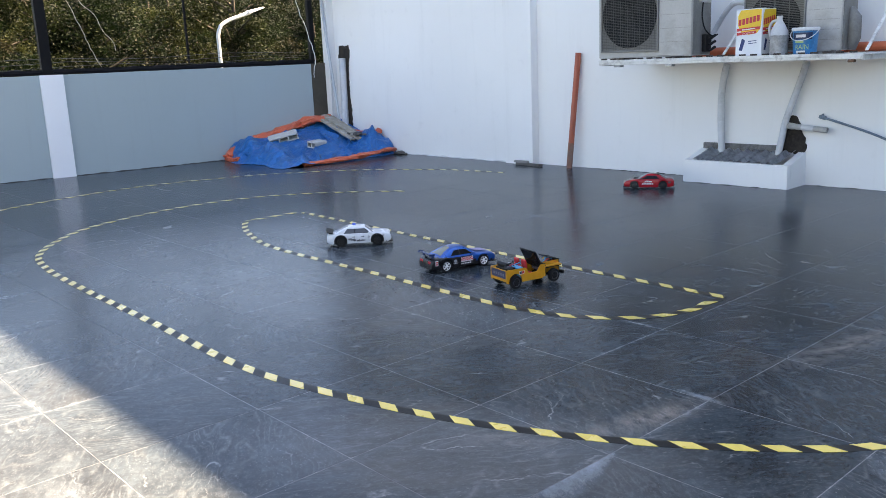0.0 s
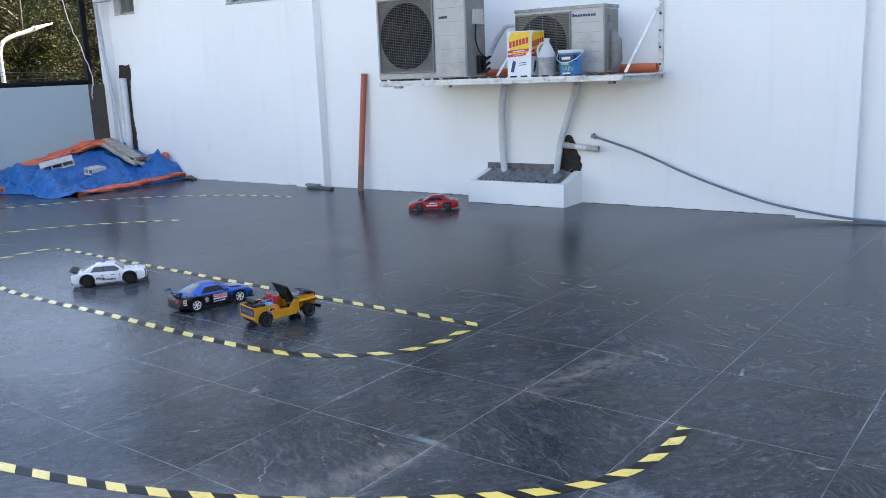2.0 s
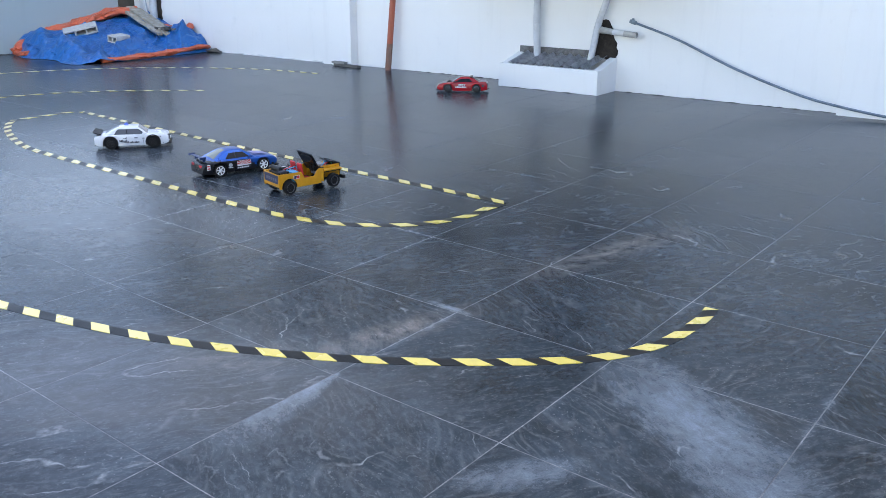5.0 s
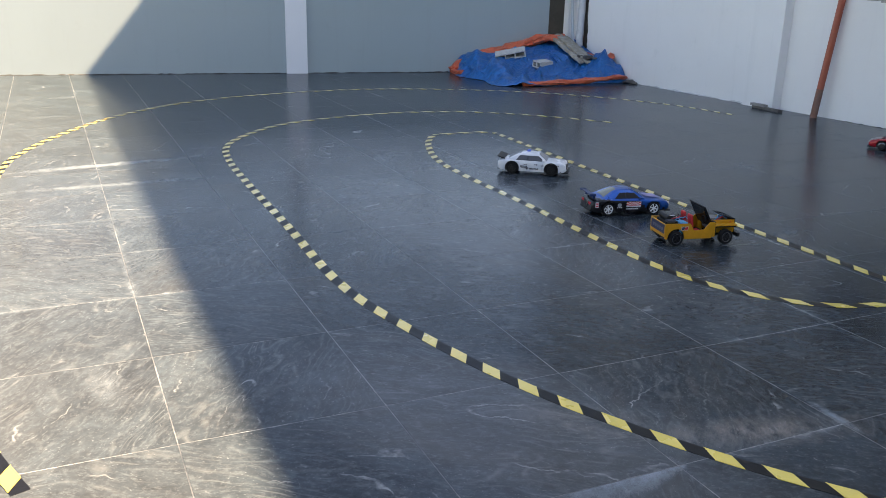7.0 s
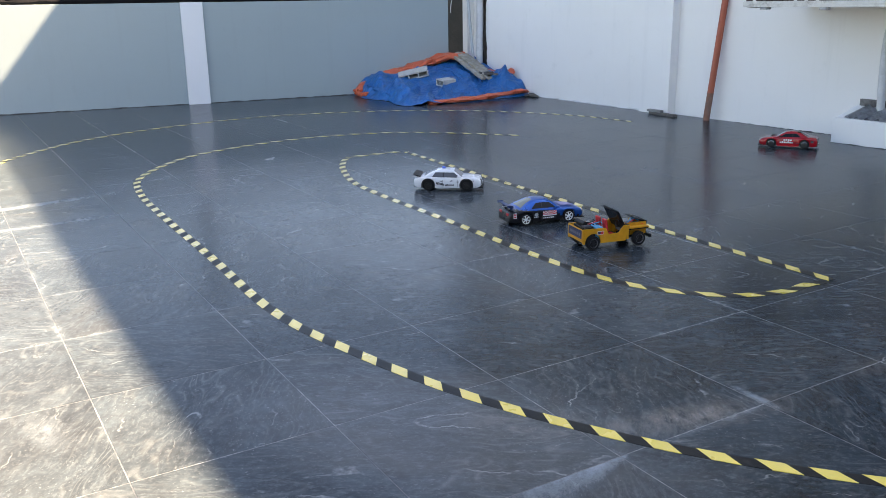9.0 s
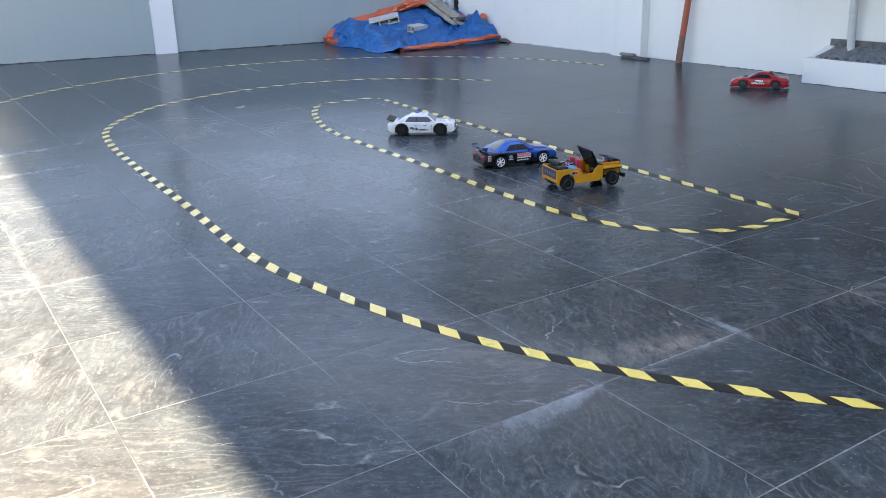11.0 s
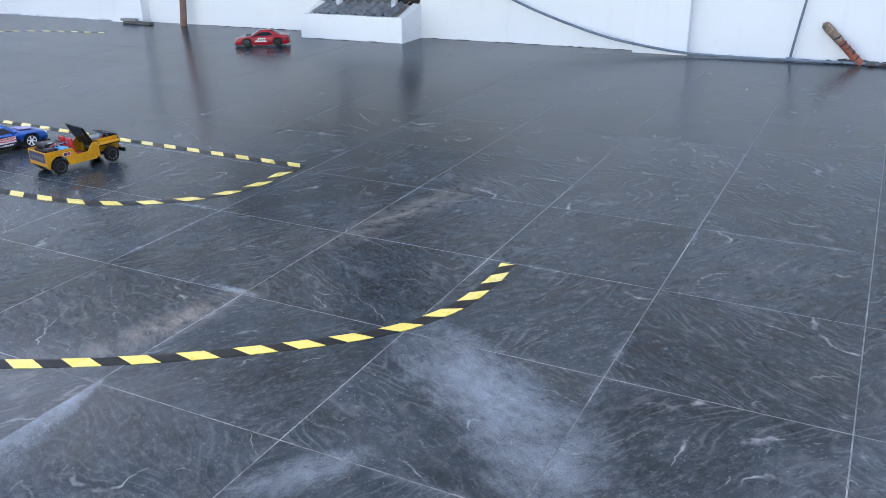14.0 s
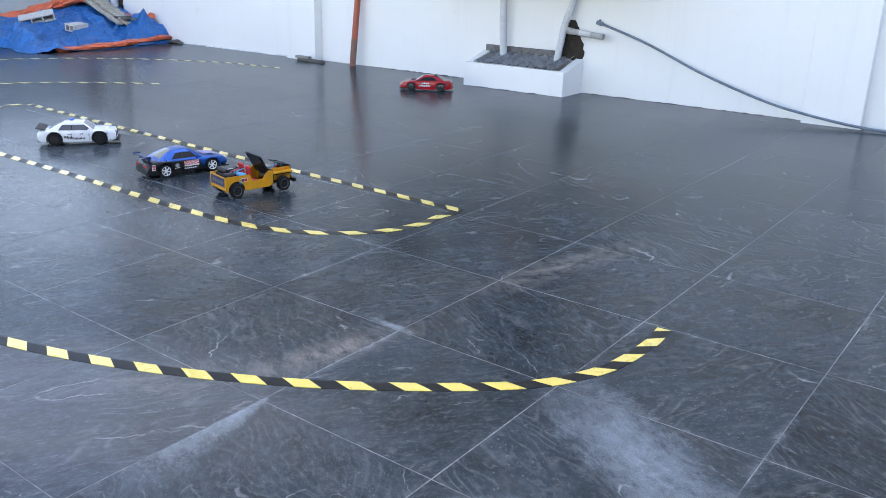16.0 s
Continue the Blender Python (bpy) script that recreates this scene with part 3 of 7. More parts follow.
# openings of the white wall: x0, x1, z0, z1
WINDOWS = [(-8.87, -8.44, 2.15, 3.05), (-6.66, -5.67, 2.13, 3.2), (-5.04, -4.65, 2.12, 3.2), (-3.06, -2.07, 2.09, 3.2)]
STEP = -5.19
wall_a = setting("wall_north_1", wall_mesh(-9.0, STEP, -0.02, BUILDING_TOP, -0.04, 0.22, [WINDOWS[0], WINDOWS[1]]), M_WHITE, WALL, "tall white painted wall, rough along its foot", "wall")
wall_b = setting("wall_north_2", wall_mesh(STEP, 11.0, -0.02, BUILDING_TOP, 0.0, 0.22, [WINDOWS[2], WINDOWS[3]]), M_WHITE, WALL, "tall white painted rendered wall of the building", "wall")
bm = bmesh.new()
box(bm, -9.14, -9.0, -0.16, 0.22, -0.02, BUILDING_TOP, 0.008)
setting("wall_north_corner_column", bm, M_WHITE, WALL, "white painted corner column of the building", "column")
bm = bmesh.new()
box(bm, -0.085, 0.345, -0.1, -0.001, -0.02, BUILDING_TOP, 0.006)
setting("wall_north_pilaster", bm, M_WHITE, WALL, "white painted pilaster standing proud of the wall", "pilaster")
bm = bmesh.new()
box(bm, -5.62, -5.186, -0.115, -0.0005, -0.02, BUILDING_TOP, 0.006)
setting("wall_north_pilaster_2", bm, M_WHITE, WALL, "white painted pilaster beside the small window", "pilaster")
# the rest of the building, dark inside
bm = wall_mesh(-9.14, 11.0, -0.02, BUILDING_TOP, 7.8, 8.0, [])
setting("wall_building_back", bm, M_WHITE, WALL, "plain white back wall of the building", "wall")
for nm, x in (("wall_building_west", -9.14), ("wall_building_east", 10.8)):
    bm = bmesh.new()
    box(bm, x, x + 0.2, 0.222, 7.798, -0.02, BUILDING_TOP)
    setting(nm, bm, M_WHITE, WALL, "plain white end wall of the building", "wall")
bm = bmesh.new()
box(bm, -9.9, 11.2, 4.62, 13.2, BUILDING_TOP + 0.002, 7.73)
setting("roof", bm, M_ROOF, Matrix(), "flat concrete roof slab of the building", "roof")
# near-black sheet, added so the rooms behind the windows look unlit
bm = bmesh.new()
box(bm, -8.9, 10.7, 0.9, 0.95, 0.0, BUILDING_TOP - 0.05)
setting("wall_inside_shade", bm, M_DARK, WALL, "near-black sheet standing for the unlit room behind the windows", "wall")

# low blue-grey boundary wall
GH = 1.255
bm = bmesh.new()
box(bm, -9.0, 4.06, 0.0, 0.15, -0.02, GH, 0.006)
grey_wall = setting("wall_west", bm, M_GREY, GREY, "low blue-grey painted boundary wall", "wall")
bm = bmesh.new()
box(bm, 4.062, 4.36, -0.004, 0.15, -0.02, GH + 0.005, 0.004)
setting("wall_west_end", bm, M_BROWN, GREY, "bare dark brown end of the boundary wall", "wall")
bm = bmesh.new()
box(bm, 0.405, 0.675, -0.05, -0.001, -0.02, GH + 0.003, 0.006)
setting("wall_west_pilaster", bm, M_COLUMN, GREY, "white painted pilaster on the boundary wall", "pilaster")
# both walls are unseen additions; the taller east one holds back skylight
for nm, args, top in (("wall_south", (-11.4, 9.6, -9.2, -9.0), GH), ("wall_east_added", (6.5, 6.7, -9.0, 5.0), 2.7)):
    bm = bmesh.new()
    box(bm, *args, -0.02, top)
    setting(nm, bm, M_GREY, Matrix(), "unseen plain blue-grey wall, added to close the yard", "wall")

# ground outside, well below the terrace, rising to a wooded slope
bm = bmesh.new()
N = 60


def ground_z(x, y):
    rise = max(0.0, -x - 30.0)
    return -3.6 + min(9.0, rise * 0.13) + 0.5 * noise.noise(Vector((x * 0.05, y * 0.05, 0)))


axis = [math.copysign(abs(i / N) ** 2.6 * 1500.0, i) for i in range(-N, N + 1)]
grid = [[bm.verts.new((x, y, ground_z(x, y))) for y in axis] for x in axis]
for i in range(2 * N):
    for j in range(2 * N):
        bm.faces.new((grid[i][j], grid[i + 1][j], grid[i + 1][j + 1], grid[i][j + 1]))
ground = part("ground", bm, M_GROUND, smooth=True)
tagged(ground, "dry grassy ground rising to a wooded slope", "ground", kind="structure")
bm = bmesh.new()
box(bm, -12.0, 9.8, -9.4, 13.4, -4.6, -0.06)
setting("terrace_base", bm, M_CEMENT, Matrix(), "raised concrete base under the paved yard", "foundation")

# floor: pale joint bed with separate tiles on it
bm = bmesh.new()
box(bm, -11.6, 9.5, -9.1, 5.4, -0.058, -0.0006)
floor = setting("floor", bm, M_GROUT, Matrix(), "dark slate-look tiled yard floor with pale dusty joints", "floor")

# ---- windows ----


def window(i, x0, x1, z0, z1, panes, tilt=None):
    w = thing(f"window_{i}", on_wall(0, 0, 0), "aluminium window with dark glass and weathered grey sill", "window", kind="structure")
    y = 0.05
    bm = bmesh.new()
    f = 0.035
    for a, b, c, d in ((x0, x0 + f, z0, z1), (x1 - f, x1, z0, z1), (x0 + f, x1 - f, z1 - f, z1), (x0 + f, x1 - f, z0, z0 + f)):
        box(bm, a, b, y, y + 0.07, c, d, 0.003)
    part("window_frame", bm, M_ALU, w)
    bm = bmesh.new()
    box(bm, x0 - 0.004, x1 + 0.004, -0.05 if x0 < STEP else -0.012, 0.05, z0 - 0.008, z0 + 0.01, 0.003)
    part("window_sill", bm, surface("weathered_white_sill", (0.42, 0.42, 0.42), 0.7, vary=0.25, scale=14, grime=(0.1, 0.1, 0.1), grime_amount=0.6), w, "weathered white sill")
    k = (x1 - x0 - 2 * f) / panes
    for p in range(panes):
        a = x0 + f + p * k
        if p == 0 and panes == 2:
            continue
        s = bmesh.new()
        g = 0.028
        for q in ((a, a + g, z0 + f, z1 - f), (a + k - g, a + k, z0 + f, z1 - f), (a + g, a + k - g, z0 + f, z0 + f + g + 0.02), (a + g, a + k - g, z1 - f - g, z1 - f)):
            box(s, q[0], q[1], y + 0.02, y + 0.045, q[2], q[3], 0.002)
        sash = part("sash", s, M_ALU, w)
        gl = bmesh.new()
        box(gl, a + g, a + k - g, y + 0.028, y + 0.034, z0 + f, z1 - f)
        pane = part("pane", gl, M_GLASS, sash)
        if tilt:
            sash.matrix_local = Matrix.Translation((0, y, z1 - f)) @ Matrix.Rotation(radians(tilt), 4, "X") @ Matrix.Translation((0, -y, -(z1 - f)))
    return w


window(1, *WINDOWS[0], 1, -32)
window(2, *WINDOWS[1], 2)
window(3, *WINDOWS[2], 1)
window(4, *WINDOWS[3], 2)

# ---- fence over the boundary wall ----
fence = thing("fence", GREY, "black steel fence frame with rolled black net above the boundary wall", "fence")
TOP = 3.6
for x, r in ((4.12, 0.036), (0.52, 0.06), (-3.1, 0.05), (-6.7, 0.05)):
    bm = bmesh.new()
    box(bm, x - r, x + r, 0.03, 0.03 + 2 * r, GH, TOP, 0.004)
    part("post", bm, M_FENCE, fence)
for x in (2.3, -1.3, -4.9, -8.4):
    bm = bmesh.new()
    box(bm, x - 0.014, x + 0.014, 0.06, 0.088, GH, TOP, 0.003)
    part("baluster", bm, M_FENCE, fence)
for z, r in ((GH + 0.045, 0.022), (2.53, 0.018), (TOP, 0.025)):
    bm = bmesh.new()
    box(bm, -9.0, 4.1, 0.055, 0.055 + 2 * r, z - r, z + r, 0.003)
    part("rail", bm, M_FENCE, fence)
bm = bmesh.new()
rnd = random.Random(5)
xs = [-9.0 + 0.11 * i for i in range(120) if -9.0 + 0.11 * i < 4.1]
tube(bm, [(x, 0.06 + rnd.uniform(-0.012, 0.012), GH + 0.03 + rnd.uniform(-0.008, 0.01)) for x in xs], [0.03 + rnd.uniform(-0.008, 0.012) for x in xs], 7)
part("net_roll", bm, M_NET, fence, "black net gathered along the wall top")
bm = bmesh.new()
M_WIRE = surface("dull_wire", (0.07, 0.07, 0.07), 0.5)
for i in range(3):
    z = GH + 0.09 + 0.045 * i
    tube(bm, [(-9 + j * 0.65, 0.045, z + 0.02 * math.sin(j * 1.7 + i)) for j in range(21) if -9 + j * 0.65 < 4.15], 0.0028, 4)
part("wire", bm, M_WIRE, fence)

# string hanging from the fence top
string = thing("hanging_string", GREY @ pose(3.75, -0.02, TOP), "thin white frayed string hanging from the fence", "string")
bm = bmesh.new()
pts = [(-0.3, 0.0, 0.0), (-0.15, 0.0, -0.5), (-0.03, 0, -0.9), (0.01, 0, -1.04), (0.1, 0, -1.27), (0.17, 0, -1.61), (0.25, 0, -1.81), (0.3, 0, -2.0), (0.355, 0, -2.16), (0.375, 0, -2.33), (0.34, 0, -2.42), (0.338, 0, -2.57)]
rnd = random.Random(2)
tube(bm, [p + Vector((rnd.uniform(-0.008, 0.008), 0, 0)) for p in spline(pts, 0.05)], 0.0055, 5)
part("strand", bm, M_STRING, string)

for x0, pts in ((0.77, [(-0.45, 0, 1.3), (-0.2, 0, 0.55), (0, 0, 0), (0.109, 0, -0.29), (0.206, 0, -0.56), (0.313, 0, -0.815)]), (0.9, [(-0.6, 0, 1.3), (-0.25, 0, 0.4), (0, 0, 0), (0.16, 0, -0.16), (0.248, 0, -0.36), (0.352, 0, -0.5), (0.36, 0, -0.6)])):
    s = thing("hanging_string", GREY @ pose(x0, -0.3, 2.12), "thin pale twine hanging in front of the fence", "string")
    bm = bmesh.new()
    tube(bm, [p + Vector((rnd.uniform(-0.008, 0.008), 0, 0)) for p in spline(pts, 0.06)], 0.004, 5)
    part("strand", bm, surface("pale_twine", (0.5, 0.45, 0.4), 0.8), s)

# ---- street lamp down the slope ----
lamp = thing("street_lamp", pose(-21.4, 9.5, -3.6), "pale galvanised street lamp with a bent arm", "street lamp")
bm = bmesh.new()
tube(bm, spline([(0, 0, 0), (0, 0, 3.0), (0, 0, 5.4), (0.0, 0.0, 5.7), (0.02, 0.06, 5.92), (0.04, 0.16, 6.04), (0.05, 0.4, 6.16), (0.04, 0.7, 6.25), (0.03, 1.1, 6.37)], 0.05), 0.054, 10)
part("pole", bm, M_LAMPPOST, lamp, smooth=True)
bm = bmesh.new()
vs = box(bm, -0.11, 0.11, -0.06, 0.5, -0.045, 0.05, 0.02)
for q in vs:
    if q.co.y > 0.3:
        q.co.z = 0.01 + q.co.z * 0.45
        q.co.x *= 0.8
bmesh.ops.transform(bm, matrix=Matrix.Translation((0.03, 1.04, 6.37)) @ Matrix.Rotation(radians(14), 4, "X"), verts=bm.verts)
part("lamp_head", bm, M_LAMPPOST, lamp)
bm = bmesh.new()
box(bm, -0.16, 0.16, -0.16, 0.16, 0, 0.03, 0.005)
part("base_plate", bm, M_LAMPPOST, lamp)

# far concrete wall seen through the fence
far = thing("retaining_wall", pose(-30.5, -6.5, -3.8, 0, 0, 3), "pale grey concrete wall beyond the fence", "wall")
bm = bmesh.new()
box(bm, -0.2, 0.2, -9.0, 6.0, 0, 6.6, 0.02)
part("wall_panel", bm, M_FARWALL, far)
bm = bmesh.new()
box(bm, -0.26, 0.26, -9.0, 6.0, 6.6, 6.75, 0.02)
part("coping", bm, M_FARWALL, far)


# ---- woods ----
def leaf_cloud(rng, centres, per, size):
    """Many small bent leaves round clump centres (x, y, z, spread)."""
    vs, fs = [], []
    c = np.repeat(np.array([q[:3] for q in centres]), per, axis=0)
    s = np.repeat(np.array([q[3] for q in centres]), per)
    n = len(c)
    d = rng.normal(size=(n, 3))
    d /= np.linalg.norm(d, axis=1)[:, None]
    p = c + d * (s * rng.uniform(0.25, 1.0, n) ** 0.6)[:, None] * np.array((1, 1, 0.8))
    a = rng.normal(size=(n, 3)) * np.array((1, 1, 0.6))
    a /= np.linalg.norm(a, axis=1)[:, None]
    b = np.cross(a, rng.normal(size=(n, 3)))
    b /= np.linalg.norm(b, axis=1)[:, None]
    k = (size * rng.uniform(0.6, 1.5, n))[:, None]
    quads = np.stack([p - a * k, p + b * k * 0.45, p + a * k, p - b * k * 0.45], axis=1).reshape(-1, 3)
    return quads


def quads_mesh(name, quads, material):
    n = len(quads) // 4
    me = bpy.data.meshes.new(name)
    me.vertices.add(4 * n)
    me.vertices.foreach_set("co", quads.astype(np.float32).ravel())
    me.loops.add(4 * n)
    me.loops.foreach_set("vertex_index", np.arange(4 * n, dtype=np.int32))
    me.polygons.add(n)
    me.polygons.foreach_set("loop_start", np.arange(0, 4 * n, 4, dtype=np.int32))
    me.polygons.foreach_set("loop_total", np.full(n, 4, dtype=np.int32))
    me.update(calc_edges=True)
    me.materials.append(material)
    return me


def tree(seed, height, material):
    rng = np.random.default_rng(seed)
    t = thing("tree", Matrix(), "leafy green tree on the slope behind the fence", "tree", "woods")
    bm = bmesh.new()
    top = Vector((rng.uniform(-0.4, 0.4), rng.uniform(-0.4, 0.4), height * 0.8))
    trunk = [Vector((0, 0, -0.6)), Vector((0.1, 0.05, height * 0.25)), top * 0.6, top]
    tube(bm, trunk, [0.2, 0.15, 0.09, 0.04], 8)
    centres = []
    for i in range(26):
        f = rng.uniform(0.18, 1.0)
        base = trunk[1].lerp(top, max(0, f - 0.15))
        ang, out = rng.uniform(0, 6.283), height * (0.30 * (1.15 - f) + 0.06) * rng.uniform(0.5, 1.2)
        tip = base + Vector((math.cos(ang) * out, math.sin(ang) * out, out * 0.35 + 0.2))
        tube(bm, [base, base.lerp(tip, 0.5) + Vector((0, 0, 0.1)), tip], [0.05, 0.03, 0.012], 5)
        for q in range(4):
            w = base.lerp(tip, 0.45 + 0.2 * q)
            centres.append((w.x + rng.normal() * 0.25, w.y + rng.normal() * 0.25, w.z + rng.normal() * 0.25, rng.uniform(0.25, 0.55)))
    part("trunk", bm, M_BARK, t, smooth=True)
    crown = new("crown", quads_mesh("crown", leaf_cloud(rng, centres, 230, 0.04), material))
    crown.parent = t
    return t


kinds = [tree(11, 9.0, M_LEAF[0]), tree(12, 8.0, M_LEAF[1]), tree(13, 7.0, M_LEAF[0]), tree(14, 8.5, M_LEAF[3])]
rnd = random.Random(3)
spots = []
for row, x in enumerate((-27.0, -31.0, -36.0, -42.0, -48.0, -55.0, -62.0, -39.0)):
    for i in range(9 if row < 4 else 14):
        spots.append((x + rnd.uniform(-1.4, 1.4), -5.0 + i * 3.6 + (row % 2) * 1.8 + rnd.uniform(-1.0, 1.0) if row else 3.5 + i * 2.5 + rnd.uniform(-0.7, 0.7)))
for i, (x, y) in enumerate(spots):
    m = pose(x, y, ground_z(x, y), 0, 0, rnd.uniform(0, 360)) @ Matrix.Scale(rnd.uniform(1.0, 1.25) * (1.0 if x > -45 else 1.3), 4)
    if i < 4:
        kinds[i].matrix_world = m
    else:
        # the paler, sunlit-coloured copies stand mostly at the low-y end of the rear rows
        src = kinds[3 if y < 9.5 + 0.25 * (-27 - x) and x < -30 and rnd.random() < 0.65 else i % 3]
        c = copy_thing(src, Matrix())
        c.matrix_basis = m
rng = np.random.default_rng(8)
for nm, mt, count, lab in (("undergrowth", M_LEAF[0], 520, "tangled olive-green undergrowth of shrubs below the trees"), ("dry_brush", M_LEAF[2], 130, "dry yellowish brush and twigs on the slope")):
    cs = []
    for i in range(count):
        x, y = rng.uniform(-40, -23), rng.uniform(-9, 30)
        z = ground_z(x, y)
        cs.append((x, y, z + rng.uniform(0.2, 7.5 if nm == "undergrowth" else 5.5), rng.uniform(0.4, 1.0)))
    ob = new(nm, quads_mesh(nm, leaf_cloud(rng, cs, 360, 0.04), mt))
    tagged(ob, lab, "shrubs", kind="stuff")


# ---- hazard tape stuck to the floor ----
def tape(points, pieces, label, width=0.048):
    """Striped tape along a curve. pieces: (from, to, centre of one yellow stripe, period), in metres along it."""
    line = spline(points, 0.01)
    th = thing("hazard_tape", Matrix.Translation(line[0]), label, "floor tape", "tape lines")
    base = line[0].copy()
    bm = bmesh.new()
    last = (len(line) - 1) * 0.01

    def edge(s, side):
        s = min(max(s, 0.0), last - 1e-4)
        i = min(int(s / 0.01), len(line) - 2)
        p = line[i].lerp(line[i + 1], s / 0.01 - i)
        d = (line[min(i + 2, len(line) - 1)] - line[max(i - 1, 0)]).normalized()
        q = p + Vector((-d.y, d.x, 0)) * (side * width / 2) - base
        return q

    up, low = Vector((0, 0, 0.0016)), Vector((0, 0, 0.0001))
    for s0, s1, phase, period in pieces:
        s1 = min(s1, last)
        k = math.floor((s0 - phase) / (period / 2)) - 2
        bounds = []
        while True:
            s = phase + (k + 0.5) * period / 2
            k += 1
            if s > s1 + 0.06:
                break
            bounds.append((s, k))
        for (a, ka), (b, _) in zip(bounds, bounds[1:]):
            yellow = ka % 2 == 0
            if not yellow:
                continue
            target = bmesh.new()
            n = 5
            for j in range(n):
                f0, f1 = a + (b - a) * j / n, a + (b - a) * (j + 1) / n
                # the stripes lean: the two edges of the tape are shifted against each other
                q = [min(max(f + sh, s0), s1) for f, sh in ((f0, -SLANT), (f1, -SLANT), (f1, SLANT), (f0, SLANT))]
                if q[1] - q[0] < 1e-5 and q[2] - q[3] < 1e-5:
                    continue
                P = [edge(q[0], 1), edge(q[1], 1), edge(q[2], -1), edge(q[3], -1)]
                lift = Vector((0, 0, 0.0002))
                V = [target.verts.new(p + up + lift) for p in P]
                B = [target.verts.new(p + low) for p in P]
                target.faces.new(V[::-1])
                target.faces.new((V[0], V[1], B[1], B[0]))
                target.faces.new((V[2], V[3], B[3], B[2]))
            if yellow:
                bmesh.ops.recalc_face_normals(target, faces=target.faces)
                if target.faces:
                    part("yellow_stripe", target, M_YELLOW, th)
                else:
                    target.free()
    # black ribbon below the yellow stripes, one unbroken strip
    start, stop = pieces[0][0], min(pieces[-1][1], last)
    n = int((stop - start) / 0.015)
    prev = None
    for j in range(n + 1):
        s = start + (stop - start) * j / n
        P = [edge(s, 0.97), edge(s, -0.97)]
        cur = [bm.verts.new(P[0] + low), bm.verts.new(P[0] + up * 0.6), bm.verts.new(P[1] + up * 0.6), bm.verts.new(P[1] + low)]
        if prev:
            for i in range(3):
                bm.faces.new((prev[i], cur[i], cur[i + 1], prev[i + 1]))
        prev = cur
    bmesh.ops.recalc_face_normals(bm, faces=bm.faces)
    part("black_strip", bm, M_BLACKTAPE, th)
    return th


SLANT = 0.024
tape([(0.68, 0.585), (0.69, 0.42), (0.65, 0.16), (0.48, -0.1), (0.02, -0.46), (-0.54, -0.745), (-1.16, -0.925), (-1.7, -1.005), (-2.6, -0.99), (-3.6, -0.98), (-4.3, -0.955), (-4.85, -0.86), (-5.3, -0.6), (-5.7, -0.2), (-5.95, 0.42), (-6.03, 1.0), (-5.95, 1.5), (-5.75, 1.9), (-5.4, 2.28), (-4.95, 2.65)],
     [(0.0, 0.82, 0.129, 0.154), (0.82, 0.94, 0.883, 0.154), (0.94, 20, 1.016, 0.158)], "long curved black and yellow striped hazard tape on the tiles")
tape([(-0.655, 1.255), (-1.2, 1.255), (-2.0, 1.26), (-3.0, 1.28), (-4.0, 1.31), (-4.78, 1.335)],
     [(0, 20, 0.208, 0.157)], "straight black and yellow hazard tape behind the parked model cars")
tape([(-4.83, 0.83), (-4.72, 0.73), (-4.4, 0.57), (-3.9, 0.42), (-3.4, 0.385), (-2.6, 0.395), (-1.7, 0.39), (-1.25, 0.425), (-0.97, 0.53), (-0.76, 0.72), (-0.67, 0.95), (-0.675, 1.1), (-0.655, 1.235)],
     [(0, 20, 4.182, 0.162)], "curved black and yellow hazard tape round the parked model cars")
tape([(-4.83, 1.29), (-4.835, 1.05), (-4.83, 0.86)], [(0, 20, 0.05, 0.157)], "short black and yellow hazard tape closing the loop")
tape([(-5.02, 4.13), (-5.7, 4.0), (-6.3, 3.7), (-6.86, 3.26), (-7.25, 2.78), (-7.55, 2.2), (-7.75, 1.57), (-7.8, 0.95), (-7.66, 0.2), (-7.44, -0.42), (-7.05, -1.02), (-6.4, -1.58), (-5.63, -2.0), (-4.9, -2.27), (-4.3, -2.37), (-3.5, -2.385), (-2.4, -2.39), (-1.5, -2.36), (-0.86, -2.29), (-0.5, -2.18)],
     [(0, 20, 0.05, 0.158)], "outermost curved black and yellow hazard tape, partly in sunlight")

# ---- lean-to ledge on the white wall with the air conditioners ----
LZ = 1.18
rack = thing("wall_rack", on_wall(-2.46, 0, LZ), "white painted angle-iron rack with rust spots on the white wall", "rack")
X0, X1, D = -1.2, 1.235, 0.9


def bar(parent, name, args, mat=None, bevel=0.003, m=None, label=""):
    b = bmesh.new()
    box(b, *args, bevel, m=m)
    return part(name, b, mat or M_RACK, parent, label)


bar(rack, "front_rail", (X0, X1, -D, -D + 0.04, -0.042, 0.0))
bar(rack, "front_rail", (X0 + 0.01, X1 - 0.3, -D - 0.006, -D - 0.001, -0.02, 0.006))
bar(rack, "rear_rail", (X0, X1, -0.04, -0.002, -0.042, 0.0))
for i in range(13):
    x = X0 + 0.02 + i * (X1 - X0 - 0.04) / 12
    bar(rack, "slat", (x - 0.055, x + 0.055, -D + 0.042, -0.042, -0.012, -0.002), bevel=0.002)
# near-black bars painted in for the shaded gaps along the rack's front edge
M_RACKGAP = surface("rack_gap_shade", (0.05, 0.038, 0.03), 0.8, vary=0.3, scale=30)
for i in range(24):
    x = X0 + 0.06 + i * 0.1
    bar(rack, "gap_shade", (x - 0.027, x + 0.027, -D - 0.0085, -D + 0.012, 0.0065, 0.02), M_RACKGAP, 0.002)
